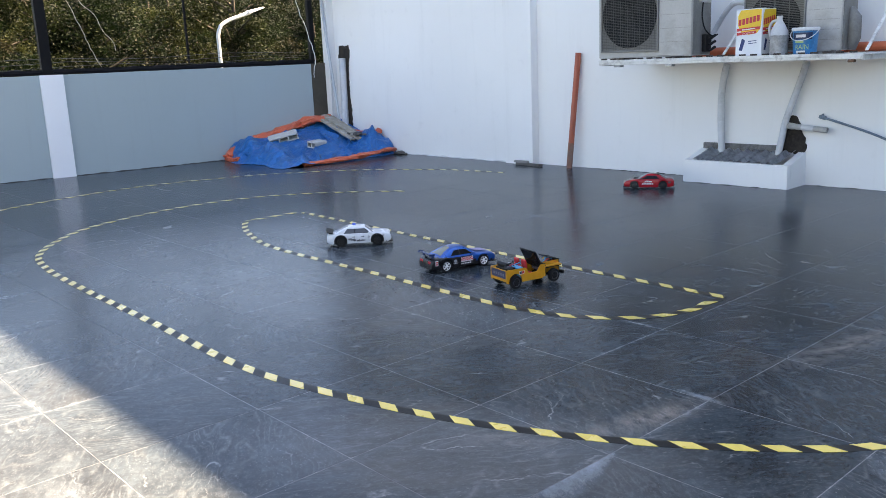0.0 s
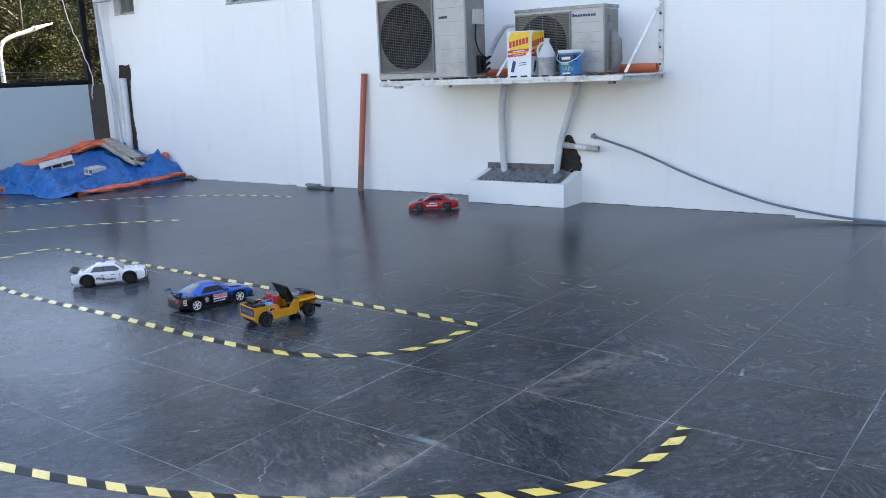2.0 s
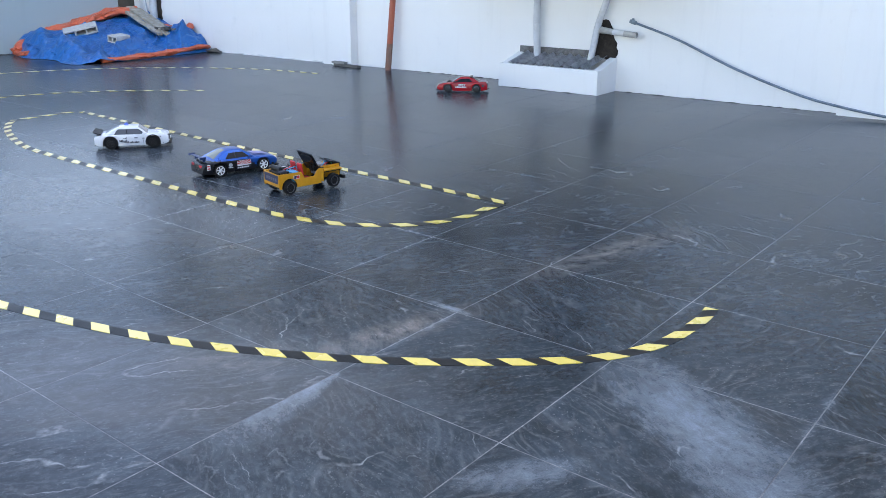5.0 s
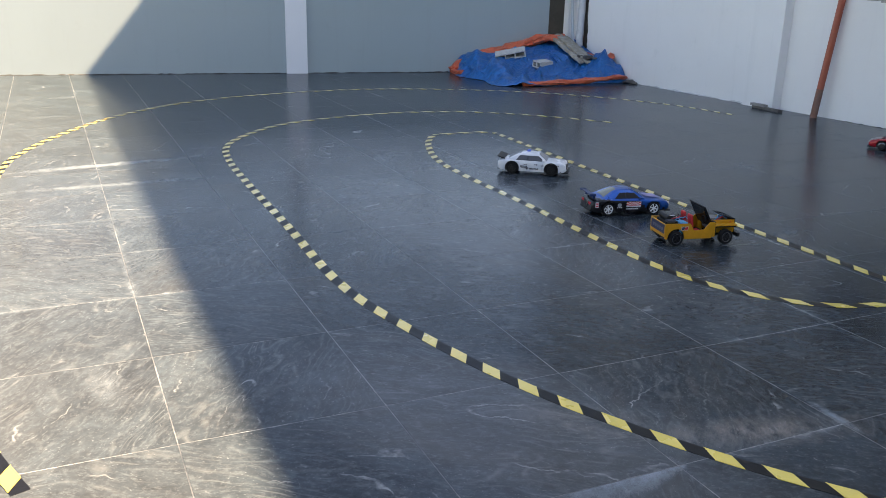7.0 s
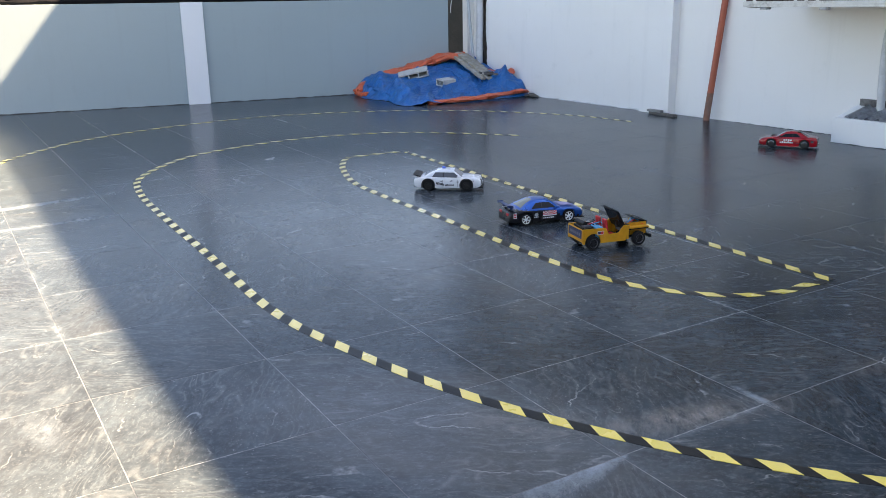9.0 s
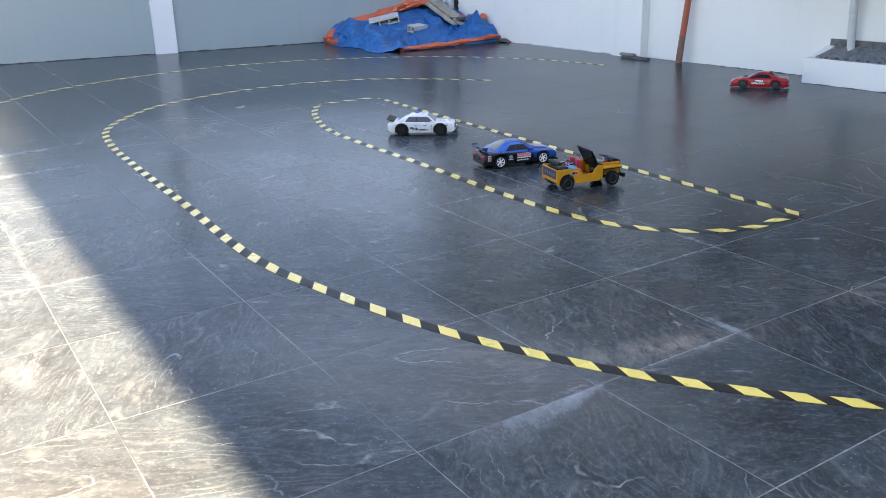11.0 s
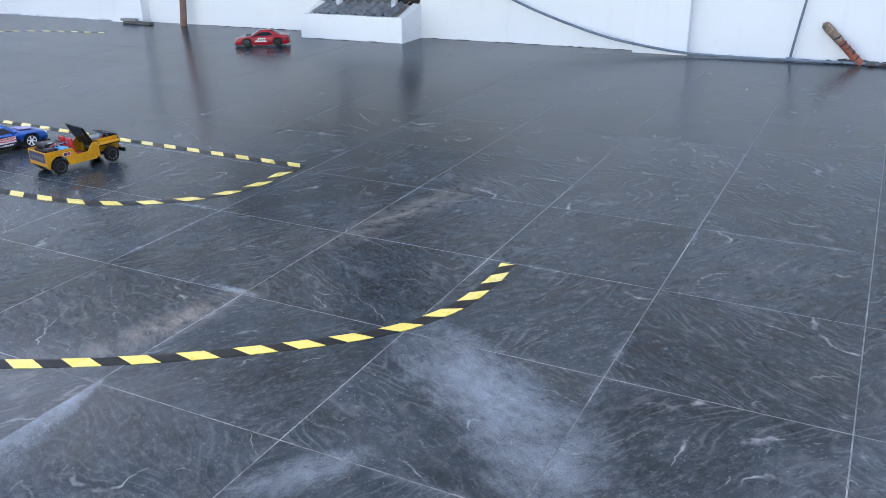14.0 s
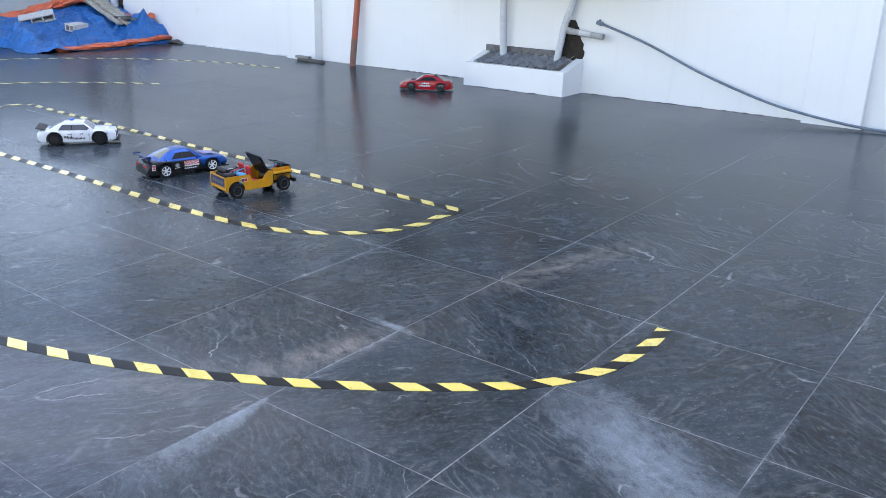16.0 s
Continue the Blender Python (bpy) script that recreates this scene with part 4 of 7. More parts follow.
for x in (X0 + 0.01, 0.0, X1 - 0.045):
    bar(rack, "side_rail", (x, x + 0.035, -D + 0.042, -0.002, -0.05, -0.014))
    bar(rack, "upright", (x, x + 0.035, -0.04, -0.002, 0.0 if x < X1 - 0.1 else -0.05, 0.62))
    b = bmesh.new()
    L = math.hypot(0.74, 0.58)
    box(b, x + 0.006, x + 0.03, -L, 0, -0.004, 0.004, 0.001, m=Matrix.Translation((0, -0.03, 0.6)) @ Matrix.Rotation(math.atan2(0.58, 0.74), 4, "X"))
    part("brace", b, M_RACK, rack)
# the same dark bars stand for the shaded holes of the upright
for z in (0.06, 0.2, 0.34, 0.48, 0.58):
    bar(rack, "gap_shade", (X1 - 0.036, X1 - 0.018, -0.0455, -0.0405, z, z + 0.018), M_RACKGAP, 0.002)
bar(rack, "foot_clamp", (-1.02, -0.95, -D - 0.012, -D + 0.05, -0.062, -0.044), M_GREYPIPE, 0.006)
bar(rack, "foot_clamp", (-0.46, -0.4, -D - 0.012, -D + 0.05, -0.066, -0.044), M_GREYPIPE, 0.006)
bar(rack, "foot_clamp", (1.12, 1.17, -D - 0.004, -D + 0.04, -0.066, -0.044), M_RUST, 0.006)


def conditioner(x, y, w, h, d, louvre, label):
    """Outdoor unit, front at y - d/2 of its own; x to the right, origin at the middle of its foot."""
    th = thing("air_conditioner", on_wall(x, y, LZ + 0.001), label, "air conditioner", "outdoor units")
    f = -d / 2
    b = bmesh.new()
    box(b, -w / 2, w / 2, f, d / 2, 0.02, h, 0.01)
    body = part("casing", b, M_ACBODY, th)
    b = bmesh.new()
    box(b, w / 2 - 0.002, w / 2 + 0.006, f + 0.02, d / 2 - 0.01, 0.03, h - 0.03, 0.003)
    part("side_panel", b, M_ACSIDE, th, "weathered grey side panel with shade in its colour")
    b = bmesh.new()
    box(b, -w / 2 - 0.004, w / 2 + 0.008, f - 0.006, d / 2 + 0.004, h - 0.02, h + 0.008, 0.004)
    part("lid", b, M_ACLID, th, "rust-stained lid")
    for sx in (-w * 0.32, w * 0.28):
        b = bmesh.new()
        box(b, sx - 0.03, sx + 0.03, f + 0.0, d / 2, 0.0, 0.019, 0.003)
        part("foot", b, M_ACSIDE, th)
    gx0, gx1 = -w / 2 + (0.045 if not louvre else 0.022), -w / 2 + w * (0.655 if not louvre else 0.635)
    gz0, gz1 = 0.085 if not louvre else 0.05, h - (0.085 if not louvre else 0.05)
    cx, cz = (gx0 + gx1) / 2, (gz0 + gz1) / 2
    R = min(gx1 - gx0, gz1 - gz0) / 2 - 0.006
    # fan opening: flat black disc painted for the well's shade, ring and blades
    b = bmesh.new()
    box(b, gx0, gx1, f - 0.003, f + 0.0, gz0, gz1, 0.0)
    grille = part("fan_panel", b, M_ACGRILL, th, "grey fan panel")
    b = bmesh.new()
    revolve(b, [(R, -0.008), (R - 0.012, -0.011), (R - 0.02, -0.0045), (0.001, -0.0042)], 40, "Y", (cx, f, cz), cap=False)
    part("fan_well", b, M_FANSHADE, grille, "black disc painting the shaded fan opening", smooth=True)
    b = bmesh.new()
    for k in range(3):
        a = k * 2.094 + 0.5
        pts = [(0.05, a), (R * 0.55, a - 0.35), (R * 0.92, a - 0.2), (R * 0.9, a + 0.75), (R * 0.45, a + 0.55)]
        fv = [b.verts.new((cx + r * math.cos(t), f - 0.0062 - 0.002 * (i % 2), cz + r * math.sin(t))) for i, (r, t) in enumerate(pts)]
        b.faces.new(fv)
    revolve(b, [(0.055, -0.005), (0.05, -0.012), (0.001, -0.013)], 20, "Y", (cx, f, cz), cap=False)
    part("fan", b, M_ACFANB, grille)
    b = bmesh.new()
    if louvre:
        n = 34
        for i in range(n):
            z = gz0 + 0.006 + (gz1 - gz0 - 0.012) * i / (n - 1)
            box(b, gx0, gx1, f - 0.02, f - 0.012, z - 0.0028, z + 0.0028)
        for i in range(5):
            x = gx0 + (gx1 - gx0) * i / 4
            box(b, x - 0.003, x + 0.003, f - 0.012, f - 0.004, gz0, gz1)
    else:
        n = 46
        for i in range(n):
            z = gz0 + (gz1 - gz0) * i / (n - 1)
            tube(b, [(gx0, f - 0.017, z), (gx1, f - 0.017, z)], 0.0017, 4, caps=False)
        for i in range(24):
            x = gx0 + (gx1 - gx0) * i / 23
            tube(b, [(x, f - 0.0145, gz0), (x, f - 0.0145, gz1)], 0.0017, 4, caps=False)
    guard = part("guard", b, M_ACWIRE, grille, "dark grey wire guard")
    tagged(guard, "dark grey wire guard", kind="stuff")
    b = bmesh.new()
    for q in ((gx0 - 0.012, gx1 + 0.012, gz1, gz1 + 0.014), (gx0 - 0.012, gx1 + 0.012, gz0 - 0.014, gz0), (gx0 - 0.012, gx0, gz0, gz1), (gx1, gx1 + 0.012, gz0, gz1)):
        box(b, q[0], q[1], f - 0.02, f + 0.001, q[2], q[3], 0.003)
    part("guard_frame", b, M_ACGRILL if not louvre else M_ACSIDE, grille)
    # service panel with pressed lines and a plain maker's mark
    b = bmesh.new()
    box(b, gx1 + 0.018, w / 2 - 0.004, f - 0.004, f - 0.0005, 0.03, h - 0.025, 0.002)
    sp = part("service_panel", b, M_ACBODY, th)
    b = bmesh.new()
    for i in range(1, 6):
        z = 0.03 + (h - 0.06) * i / 6.3
        box(b, gx1 + 0.03, w / 2 - 0.015, f - 0.0052, f - 0.0041, z, z + 0.002)
    part("pressed_line", b, M_ACGRILL, sp)
    b = bmesh.new()
    for i in range(9):
        a = gx1 + 0.026 + w * 0.0285 * i
        box(b, a, a + w * 0.0225, f - 0.0062, f - 0.0042, h - 0.085, h - (0.06 if i == 0 else 0.066), 0.0)
    part("maker_mark", b, M_STICKBLUE, sp, "plain navy maker's mark")
    if not louvre:
        b = bmesh.new()
        box(b, gx1 + 0.07, gx1 + 0.16, f - 0.009, f - 0.0042, h - 0.27, h - 0.25, 0.003)
        part("handle_slot", b, M_STICKDARK, sp, "dark pressed handle slot")
        b = bmesh.new()
        box(b, w / 2 + 0.007, w / 2 + 0.03, f + 0.1, d / 2 - 0.06, h - 0.33, h - 0.2, 0.005)
        part("cable_cover", b, M_ACBODY, th)
        b = bmesh.new()
        tube(b, spline([(w / 2 + 0.03, f + 0.13, h - 0.33), (w / 2 + 0.035, f + 0.11, h - 0.45), (w / 2 + 0.05, f + 0.14, h - 0.56), (w / 2 + 0.09, f + 0.2, h - 0.62), (w / 2 + 0.11, f + 0.26, h - 0.6)], 0.03), 0.006, 6)
        part("cable", b, M_TYRE, th, "black cable")
        b = bmesh.new()
        for k in range(3):
            tube(b, [(w / 2 + 0.005, f + 0.2, 0.06 + 0.05 * k), (w / 2 + 0.06, f + 0.21, 0.06 + 0.05 * k), (w / 2 + 0.09, f + 0.25, 0.09 + 0.05 * k)], 0.012, 8)
        box(b, w / 2 + 0.007, w / 2 + 0.045, f + 0.16, f + 0.26, 0.05, 0.2, 0.006)
        part("valve", b, M_BLACKPL, th, "dark pipe valves")
    else:
        b = bmesh.new()
        tube(b, [(w / 2 + 0.0, 0.03, 0.03), (w / 2 + 0.02, 0.03, 0.12), (w / 2 + 0.025, 0.02, 0.28), (w / 2 + 0.01, 0.0, 0.36)], [0.05, 0.065, 0.06, 0.02], 12)
        part("valve_cover", b, M_ACSIDE, th, "grey moulded valve cover", smooth=True)
        b = bmesh.new()
        box(b, w / 2 + 0.007, w / 2 + 0.022, f + 0.07, f + 0.19, h - 0.13, h - 0.08, 0.005)
        part("side_grip", b, M_ACGRILL, th)
    return th


conditioner(-3.18, -0.72, 0.985, 0.8, 0.32, False, "large ivory outdoor air conditioner with a round wire fan guard")
conditioner(-1.962, -0.4, 0.84, 0.565, 0.29, True, "smaller ivory outdoor air conditioner with slatted fan guard")

# white refrigerant line between the two units
line = thing("refrigerant_pipe", on_wall(-2.5, -0.3, LZ + 0.01), "white wrapped refrigerant pipe arching behind the units", "pipe")
bm = bmesh.new()
tube(bm, spline([(-0.34, -0.06, 0.04), (-0.32, -0.04, 0.14), (-0.29, 0, 0.23), (-0.22, 0.0, 0.34), (-0.16, 0.0, 0.415), (-0.1, 0.0, 0.455), (-0.03, 0.04, 0.45), (0.04, 0.12, 0.38), (0.07, 0.16, 0.2), (0.08, 0.17, 0.0)], 0.02), 0.024, 10)
part("wrapped_line", bm, M_WHITEPIPE, line, smooth=True)

# orange pipe lying at the back of the rack
th = thing("orange_pipe", on_wall(-2.2, -0.13, LZ + 0.041), "orange plastic pipe lying on the rack by the wall", "pipe")
bm = bmesh.new()
pipe(bm, (-1.05, 0, 0), (0.96, 0, 0), 0.04, 0.004, 20)
part("pipe_wall", bm, M_PVC, th, smooth=True)

# lettering from the built-in font, laid on a surface by a function of (x, z)
def lettering(parent, text, size, material, place):
    cu = bpy.data.curves.new("lettering", "FONT")
    cu.body, cu.size, cu.resolution_u = text, size, 2
    ob = bpy.data.objects.new("lettering", cu)
    me = bpy.data.meshes.new_from_object(ob)
    bpy.data.objects.remove(ob)
    for q in me.vertices:
        q.co = Vector(place(q.co.x, q.co.y))
    me.materials.clear()
    me.materials.append(material)
    out = new("lettering", me)
    out.parent = parent
    return tagged(out)


# carton
th = thing("carton", on_wall(-2.19, -0.70, LZ + 0.001, 0, 0, -3), "white and yellow printed cooking-oil carton with red banner", "carton")
bm = bmesh.new()
box(bm, -0.118, 0.118, -0.11, 0.11, 0, 0.385, 0.004)
part("cardboard", bm, M_BOXWHITE, th)
for nm, mt, side, args in (("panel", M_STICKYELLOW, 0, None), ("panel", M_STICKYELLOW, 1, None)):
    bm = bmesh.new()
    pts = [(-0.075 + 0.0, 0.375), (-0.1, 0.33), (-0.098, 0.25), (-0.07, 0.2), (0.0, 0.175), (0.07, 0.185), (0.105, 0.22), (0.112, 0.3), (0.112, 0.379), (0.0, 0.379)]
    if side == 0:
        bm.faces.new([bm.verts.new((x, -0.1115, z)) for x, z in pts])
    else:
        bm.faces.new([bm.verts.new((0.1195, x * 0.93, z)) for x, z in pts])
    part("yellow_panel", bm, mt, th, "yellow printed panel")
    bm = bmesh.new()
    for k in range(6):
        a = -0.095 + k * 0.033
        z = 0.275 + k * 0.006
        q = [(a, z - 0.025), (a + 0.025, z - 0.022), (a + 0.027, z + 0.028), (a + 0.002, z + 0.024)]
        if side == 0:
            bm.faces.new([bm.verts.new((x, -0.1125, zz)) for x, zz in q])
        else:
            bm.faces.new([bm.verts.new((0.1205, x * 0.9, zz)) for x, zz in q])
    part("red_mark", bm, M_STICKRED, th, "plain red brand shapes")
    bm = bmesh.new()
    for z0, z1, w in ((0.205, 0.228, 0.1), (0.172, 0.195, 0.07)):
        q = [(-0.108, z0), (w, z0 + 0.012), (w, z1 + 0.012), (-0.108, z1)]
        if side == 0:
            bm.faces.new([bm.verts.new((x, -0.1127, zz)) for x, zz in q])
        else:
            bm.faces.new([bm.verts.new((0.1207, x * 0.93, zz)) for x, zz in q])
    part("red_banner", bm, M_STICKRED, th, "red banner")
    for z0, x0, x1, dz, mt in ((0.212, -0.06, 0.06, 0.009, M_STICKWHITE), (0.118, 0.0, 0.075, 0.006, M_STICKBLUE), (0.1, 0.0, 0.075, 0.006, M_STICKBLUE)):
        bm = bmesh.new()
        q = [(x0, z0), (x1, z0 + dz), (x1, z0 + 2 * dz), (x0, z0 + dz)]
        bm.faces.new([bm.verts.new((x, -0.1136, zz) if side == 0 else (0.1216, x * 0.93, zz)) for x, zz in q])
        part("text_bar", bm, mt, th)
    lettering(th, "COOKING OIL", 0.017, M_STICKWHITE, (lambda x, z: (-0.06 + x, -0.1142, 0.181 + z + x * 0.07)) if side == 0 else (lambda x, z: (0.1222, -0.056 + x * 0.9, 0.181 + z + x * 0.07)))
    bm = bmesh.new()
    q = [(-0.085, 0.05), (-0.055, 0.045), (-0.028, 0.13), (-0.058, 0.148)]
    if side == 0:
        bm.faces.new([bm.verts.new((x, -0.1136, zz)) for x, zz in q])
    else:
        bm.faces.new([bm.verts.new((0.1216, x * 0.93, zz)) for x, zz in q])
    part("blue_mark", bm, M_STICKBLUE, th, "dark blue printed shape")

# jug
th = thing("plastic_jug", on_wall(-1.955, -0.76, LZ + 0.001), "cloudy white plastic jug with grimy contents", "jug")
bm = bmesh.new()
revolve(bm, [(0.06, 0.0), (0.072, 0.01), (0.074, 0.16)], 20)
part("jug_base", bm, M_JUGDIRT, th, "grimy half-filled lower part", smooth=True)
bm = bmesh.new()
revolve(bm, [(0.0745, 0.161), (0.07, 0.19), (0.04, 0.25), (0.022, 0.275), (0.021, 0.3), (0.024, 0.301), (0.024, 0.315)], 20)
part("jug_shoulder", bm, M_JUG, th, smooth=True)
bm = bmesh.new()
tube(bm, spline([(-0.02, 0, 0.28), (-0.06, 0, 0.27), (-0.085, 0, 0.22), (-0.075, 0, 0.15), (-0.06, 0, 0.13)], 0.02), 0.012, 8)
part("handle", bm, M_JUG, th, smooth=True)

# pail
th = thing("paint_pail", on_wall(-1.735, -0.76, LZ + 0.001), "blue printed paint pail with white lid and wire handle", "pail")
bm = bmesh.new()
revolve(bm, [(0.085, 0.0), (0.088, 0.008), (0.098, 0.185)], 28)
part("tub", bm, M_PAILBLUE, th, smooth=True)
bm = bmesh.new()
revolve(bm, [(0.1, 0.186), (0.106, 0.188), (0.107, 0.205), (0.1, 0.212), (0.09, 0.208)], 28)
part("lid", bm, M_STICKWHITE, th, "white lid", smooth=True)
bm = bmesh.new()
tube(bm, [(0.108 * math.cos(a), -0.109 * math.sin(a) * 0.95 - 0.012, 0.185 - 0.075 * math.sin(a)) for a in [i * math.pi / 16 for i in range(17)]], 0.0035, 6)
part("bail", bm, M_STICKWHITE, th, "white wire handle")
PRINT = [M_STICKWHITE, surface("pale_green_print", (0.35, 0.5, 0.2), 0.45), M_PAILDARK, surface("cyan_print", (0.08, 0.35, 0.5), 0.4)]
for a0, a1, z0, z1, mi in ((-2.3, -0.6, 0.118, 0.172, 2), (-1.95, -1.15, 0.135, 0.157, 0), (-2.05, -1.3, 0.092, 0.108, 1), (-1.95, -1.15, 0.012, 0.032, 0), (-3.0, -2.5, 0.03, 0.13, 3)):
    bm = bmesh.new()
    n = 5
    r = 0.0935
    for i in range(n):
        t0, t1 = a0 + (a1 - a0) * i / n, a0 + (a1 - a0) * (i + 1) / n
        f = bm.faces.new([bm.verts.new(((r + 0.055 * (z - 0.1) + (0.0022 if mi < 2 else 0.0012)) * math.cos(t), (r + 0.055 * (z - 0.1) + (0.0022 if mi < 2 else 0.0012)) * math.sin(t), z)) for t, z in ((t0, z0), (t1, z0), (t1, z1), (t0, z1))])
    part("text_bar" if mi < 2 else "print_panel", bm, PRINT[mi], th)

lettering(th, "RAIN", 0.055, PRINT[1], lambda x, z: ((0.0965) * math.cos(-2.0 + x * 9), (0.0965) * math.sin(-2.0 + x * 9), 0.042 + z))

# two white wrapped lines falling from the rack into the gully box
for pts, r, lab in (([(0, 0, 0), (-0.015, 0, 0.25), (-0.02, 0, 0.5), (0.0, -0.01, 0.68), (0.05, -0.03, 0.86)], 0.033, "white wrapped drain pipe, nearly straight, below the rack"),
                    ([(0, 0, 0), (0.03, 0, 0.16), (0.06, 0, 0.32), (0.14, 0, 0.56), (0.22, -0.02, 0.78), (0.24, -0.03, 0.86)], 0.03, "white wrapped drain pipe bending down below the rack")):
    x = -2.81 if "straight" in lab else -2.245
    th = thing("drain_pipe", on_wall(x, -0.075, 0.27), lab, "pipe", "drain pipes")
    bm = bmesh.new()
    tube(bm, spline(pts, 0.04), r, 12)
    part("wrapped_line", bm, M_WHITEPIPE, th, smooth=True)

# gully box at the foot of the wall
th = thing("gully_box", on_wall(-2.535, 0, 0), "white painted masonry gully box with corrugated sheet cover", "gully box")
bm = bmesh.new()
v = {}
for nm, (x0, x1) in (("front", (-0.52, 0.52)),):
    box(bm, -0.52, 0.52, -0.365, -0.3, -0.01, 0.215, 0.006)
part("front_wall", bm, M_WHITE, th)
for sx in (-1, 1):
    bm = bmesh.new()
    xs = sorted((sx * 0.52, sx * 0.45))
    vs = box(bm, xs[0], xs[1], -0.2995, -0.001, -0.01, 0.215, 0.0)
    for q in vs:
        if q.co.z > 0.1 and q.co.y > -0.1:
            q.co.z = 0.3
    part("side_wall", bm, M_WHITE, th)
bm = bmesh.new()
n = 90
rows = []
for j in range(7):
    f = j / 6
    y, z = -0.345 + 0.33 * f, 0.213 + 0.075 * f
    rows.append([bm.verts.new((-0.43 + 0.86 * i / n, y, z + 0.018 * math.sin(2 * math.pi * i / n * 9.3) + 0.008)) for i in range(n + 1)])
for r0, r1 in zip(rows, rows[1:]):
    for i in range(n):
        bm.faces.new((r0[i], r0[i + 1], r1[i + 1], r1[i]))
ext = bmesh.ops.solidify(bm, geom=bm.faces[:], thickness=0.006)
part("corrugated_sheet", bm, M_ROOFSHEET, th, "weathered grey corrugated sheet", smooth=True)
bm = bmesh.new()
rnd = random.Random(4)
vs = box(bm, -0.5, 0.27, -0.03, -0.003, 0.29, 0.35, 0.004)
part("flashing", bm, surface("dark_cement_flashing", (0.15, 0.145, 0.14), 0.9, vary=0.5, scale=20, grime=(0.04, 0.035, 0.03), grime_amount=0.5, bump=0.8), th, "rough grey cement flashing")

# broken hole with stub pipe
def rough_patch(name, m, pts, depth, mat, label, seed):
    """A broken-out patch: jagged masonry just proud of the wall, darkened for the shade inside."""
    rnd = random.Random(seed)
    bm = bmesh.new()
    rim, inner = [], []
    for (x0, z0), (x1, z1) in zip(pts, pts[1:] + pts[:1]):
        k = max(2, int(math.hypot(x1 - x0, z1 - z0) / 0.025))
        for i in range(k):
            f = i / k
            rim.append((x0 + (x1 - x0) * f + rnd.uniform(-0.009, 0.009), z0 + (z1 - z0) * f + rnd.uniform(-0.009, 0.009)))
    cx, cz = sum(p[0] for p in rim) / len(rim), sum(p[1] for p in rim) / len(rim)
    prev = None
    for f, y in ((1.06, -0.0015), (1.0, -0.011), (0.9, -0.006), (0.72, -0.004), (0.4, -0.004)):
        cur = [bm.verts.new((cx + (x - cx) * f + rnd.uniform(-0.004, 0.004), y + (rnd.uniform(-0.006, 0.0) if f < 1.03 else 0.0), cz + (z - cz) * f + rnd.uniform(-0.004, 0.004))) for x, z in rim]
        if prev:
            skin(bm, prev, cur)
        prev = cur
    bm.faces.new(prev)
    ob = part(name, bm, mat)
    ob.matrix_world = m
    return tagged(ob, label, "wall damage", kind="structure")


rough_patch("trim_broken_hole", on_wall(0, 0, 0), [(-2.24, 0.3), (-2.03, 0.29), (-2.025, 0.42), (-2.06, 0.47), (-2.08, 0.55), (-2.11, 0.6), (-2.15, 0.62), (-2.2, 0.59), (-2.23, 0.5)], 0.03, M_HOLESHADE, "jagged broken hole, drawn as a dark patch on the render", 7)
rough_patch("trim_broken_slot", on_wall(0, -0.041, 0), [(-8.88, 0.12), (-8.69, 0.12), (-8.685, 0.6), (-8.71, 0.82), (-8.705, 1.0), (-8.7, 1.2), (-8.67, 1.35), (-8.67, 1.46), (-8.75, 1.45), (-8.89, 1.46), (-8.91, 1.32), (-8.88, 1.0)], 0.03, M_HOLESHADE, "jagged pipe chase, drawn as a dark patch on the wall", 8)
th = thing("stub_pipe", on_wall(-2.17, -0.05, 0.54), "cut grey plastic pipe sticking out of the broken wall", "pipe")
bm = bmesh.new()
tube(bm, [(-0.02, 0.03, 0.0), (0.0, -0.01, 0.0), (0.06, -0.03, -0.003)], 0.03, 14)
part("elbow", bm, M_GREYPIPE, th, smooth=True)
bm = bmesh.new()
pipe(bm, (0.05, -0.03, -0.002), (0.37, -0.04, -0.028), 0.026, 0.004, 16)
part("spout", bm, M_GREYPIPE, th, smooth=True)
bm = bmesh.new()
pipe(bm, (0.14, -0.033, -0.0095), (0.25, -0.0365, -0.0185), 0.0268, 0.001, 16)
part("paper_band", bm, M_STICKWHITE, th, "torn white paper band")
th = thing("wall_pipe", on_wall(-8.795, -0.075, 0.1), "white vertical pipe in the wall chase, scuffed", "pipe")
bm = bmesh.new()
tube(bm, [(-0.02, 0, 0.0), (-0.015, 0, 0.4), (-0.005, 0, 0.8), (0.0, 0, 1.22)], 0.052, 14)
part("pipe_wall", bm, M_WHITEPIPE, th, smooth=True)
bm = bmesh.new()
tube(bm, [(-0.015, 0, 0.42), (-0.012, 0, 0.48)], 0.056, 14)
part("collar", bm, M_WHITEPIPE, th, smooth=True)

# conduits and pipes along the wall
th = thing("conduit", on_wall(-9.0, -0.19, 0.1), "thin grey conduit running down the corner column", "conduit")
bm = bmesh.new()
tube(bm, spline([(0.18, 0.03, 0.0), (0.17, 0.02, 0.3), (0.06, 0.0, 1.2), (-0.03, 0.0, 1.8), (-0.12, 0.0, 2.7), (-0.25, 0.0, 3.9), (-0.35, 0.02, 5.0)], 0.1), 0.02, 10)
part("tube", bm, surface("pale_grey_conduit", (0.45, 0.48, 0.52), 0.5), th, smooth=True)

th = thing("leaning_orange_pipe", on_wall(-4.645, -0.12, 0.0), "tall orange plastic pipe leaning on the white wall", "pipe")
bm = bmesh.new()
pipe(bm, (0.0, 0.0, 0.001), (0.075, 0.082, 1.262), 0.032, 0.004, 20)
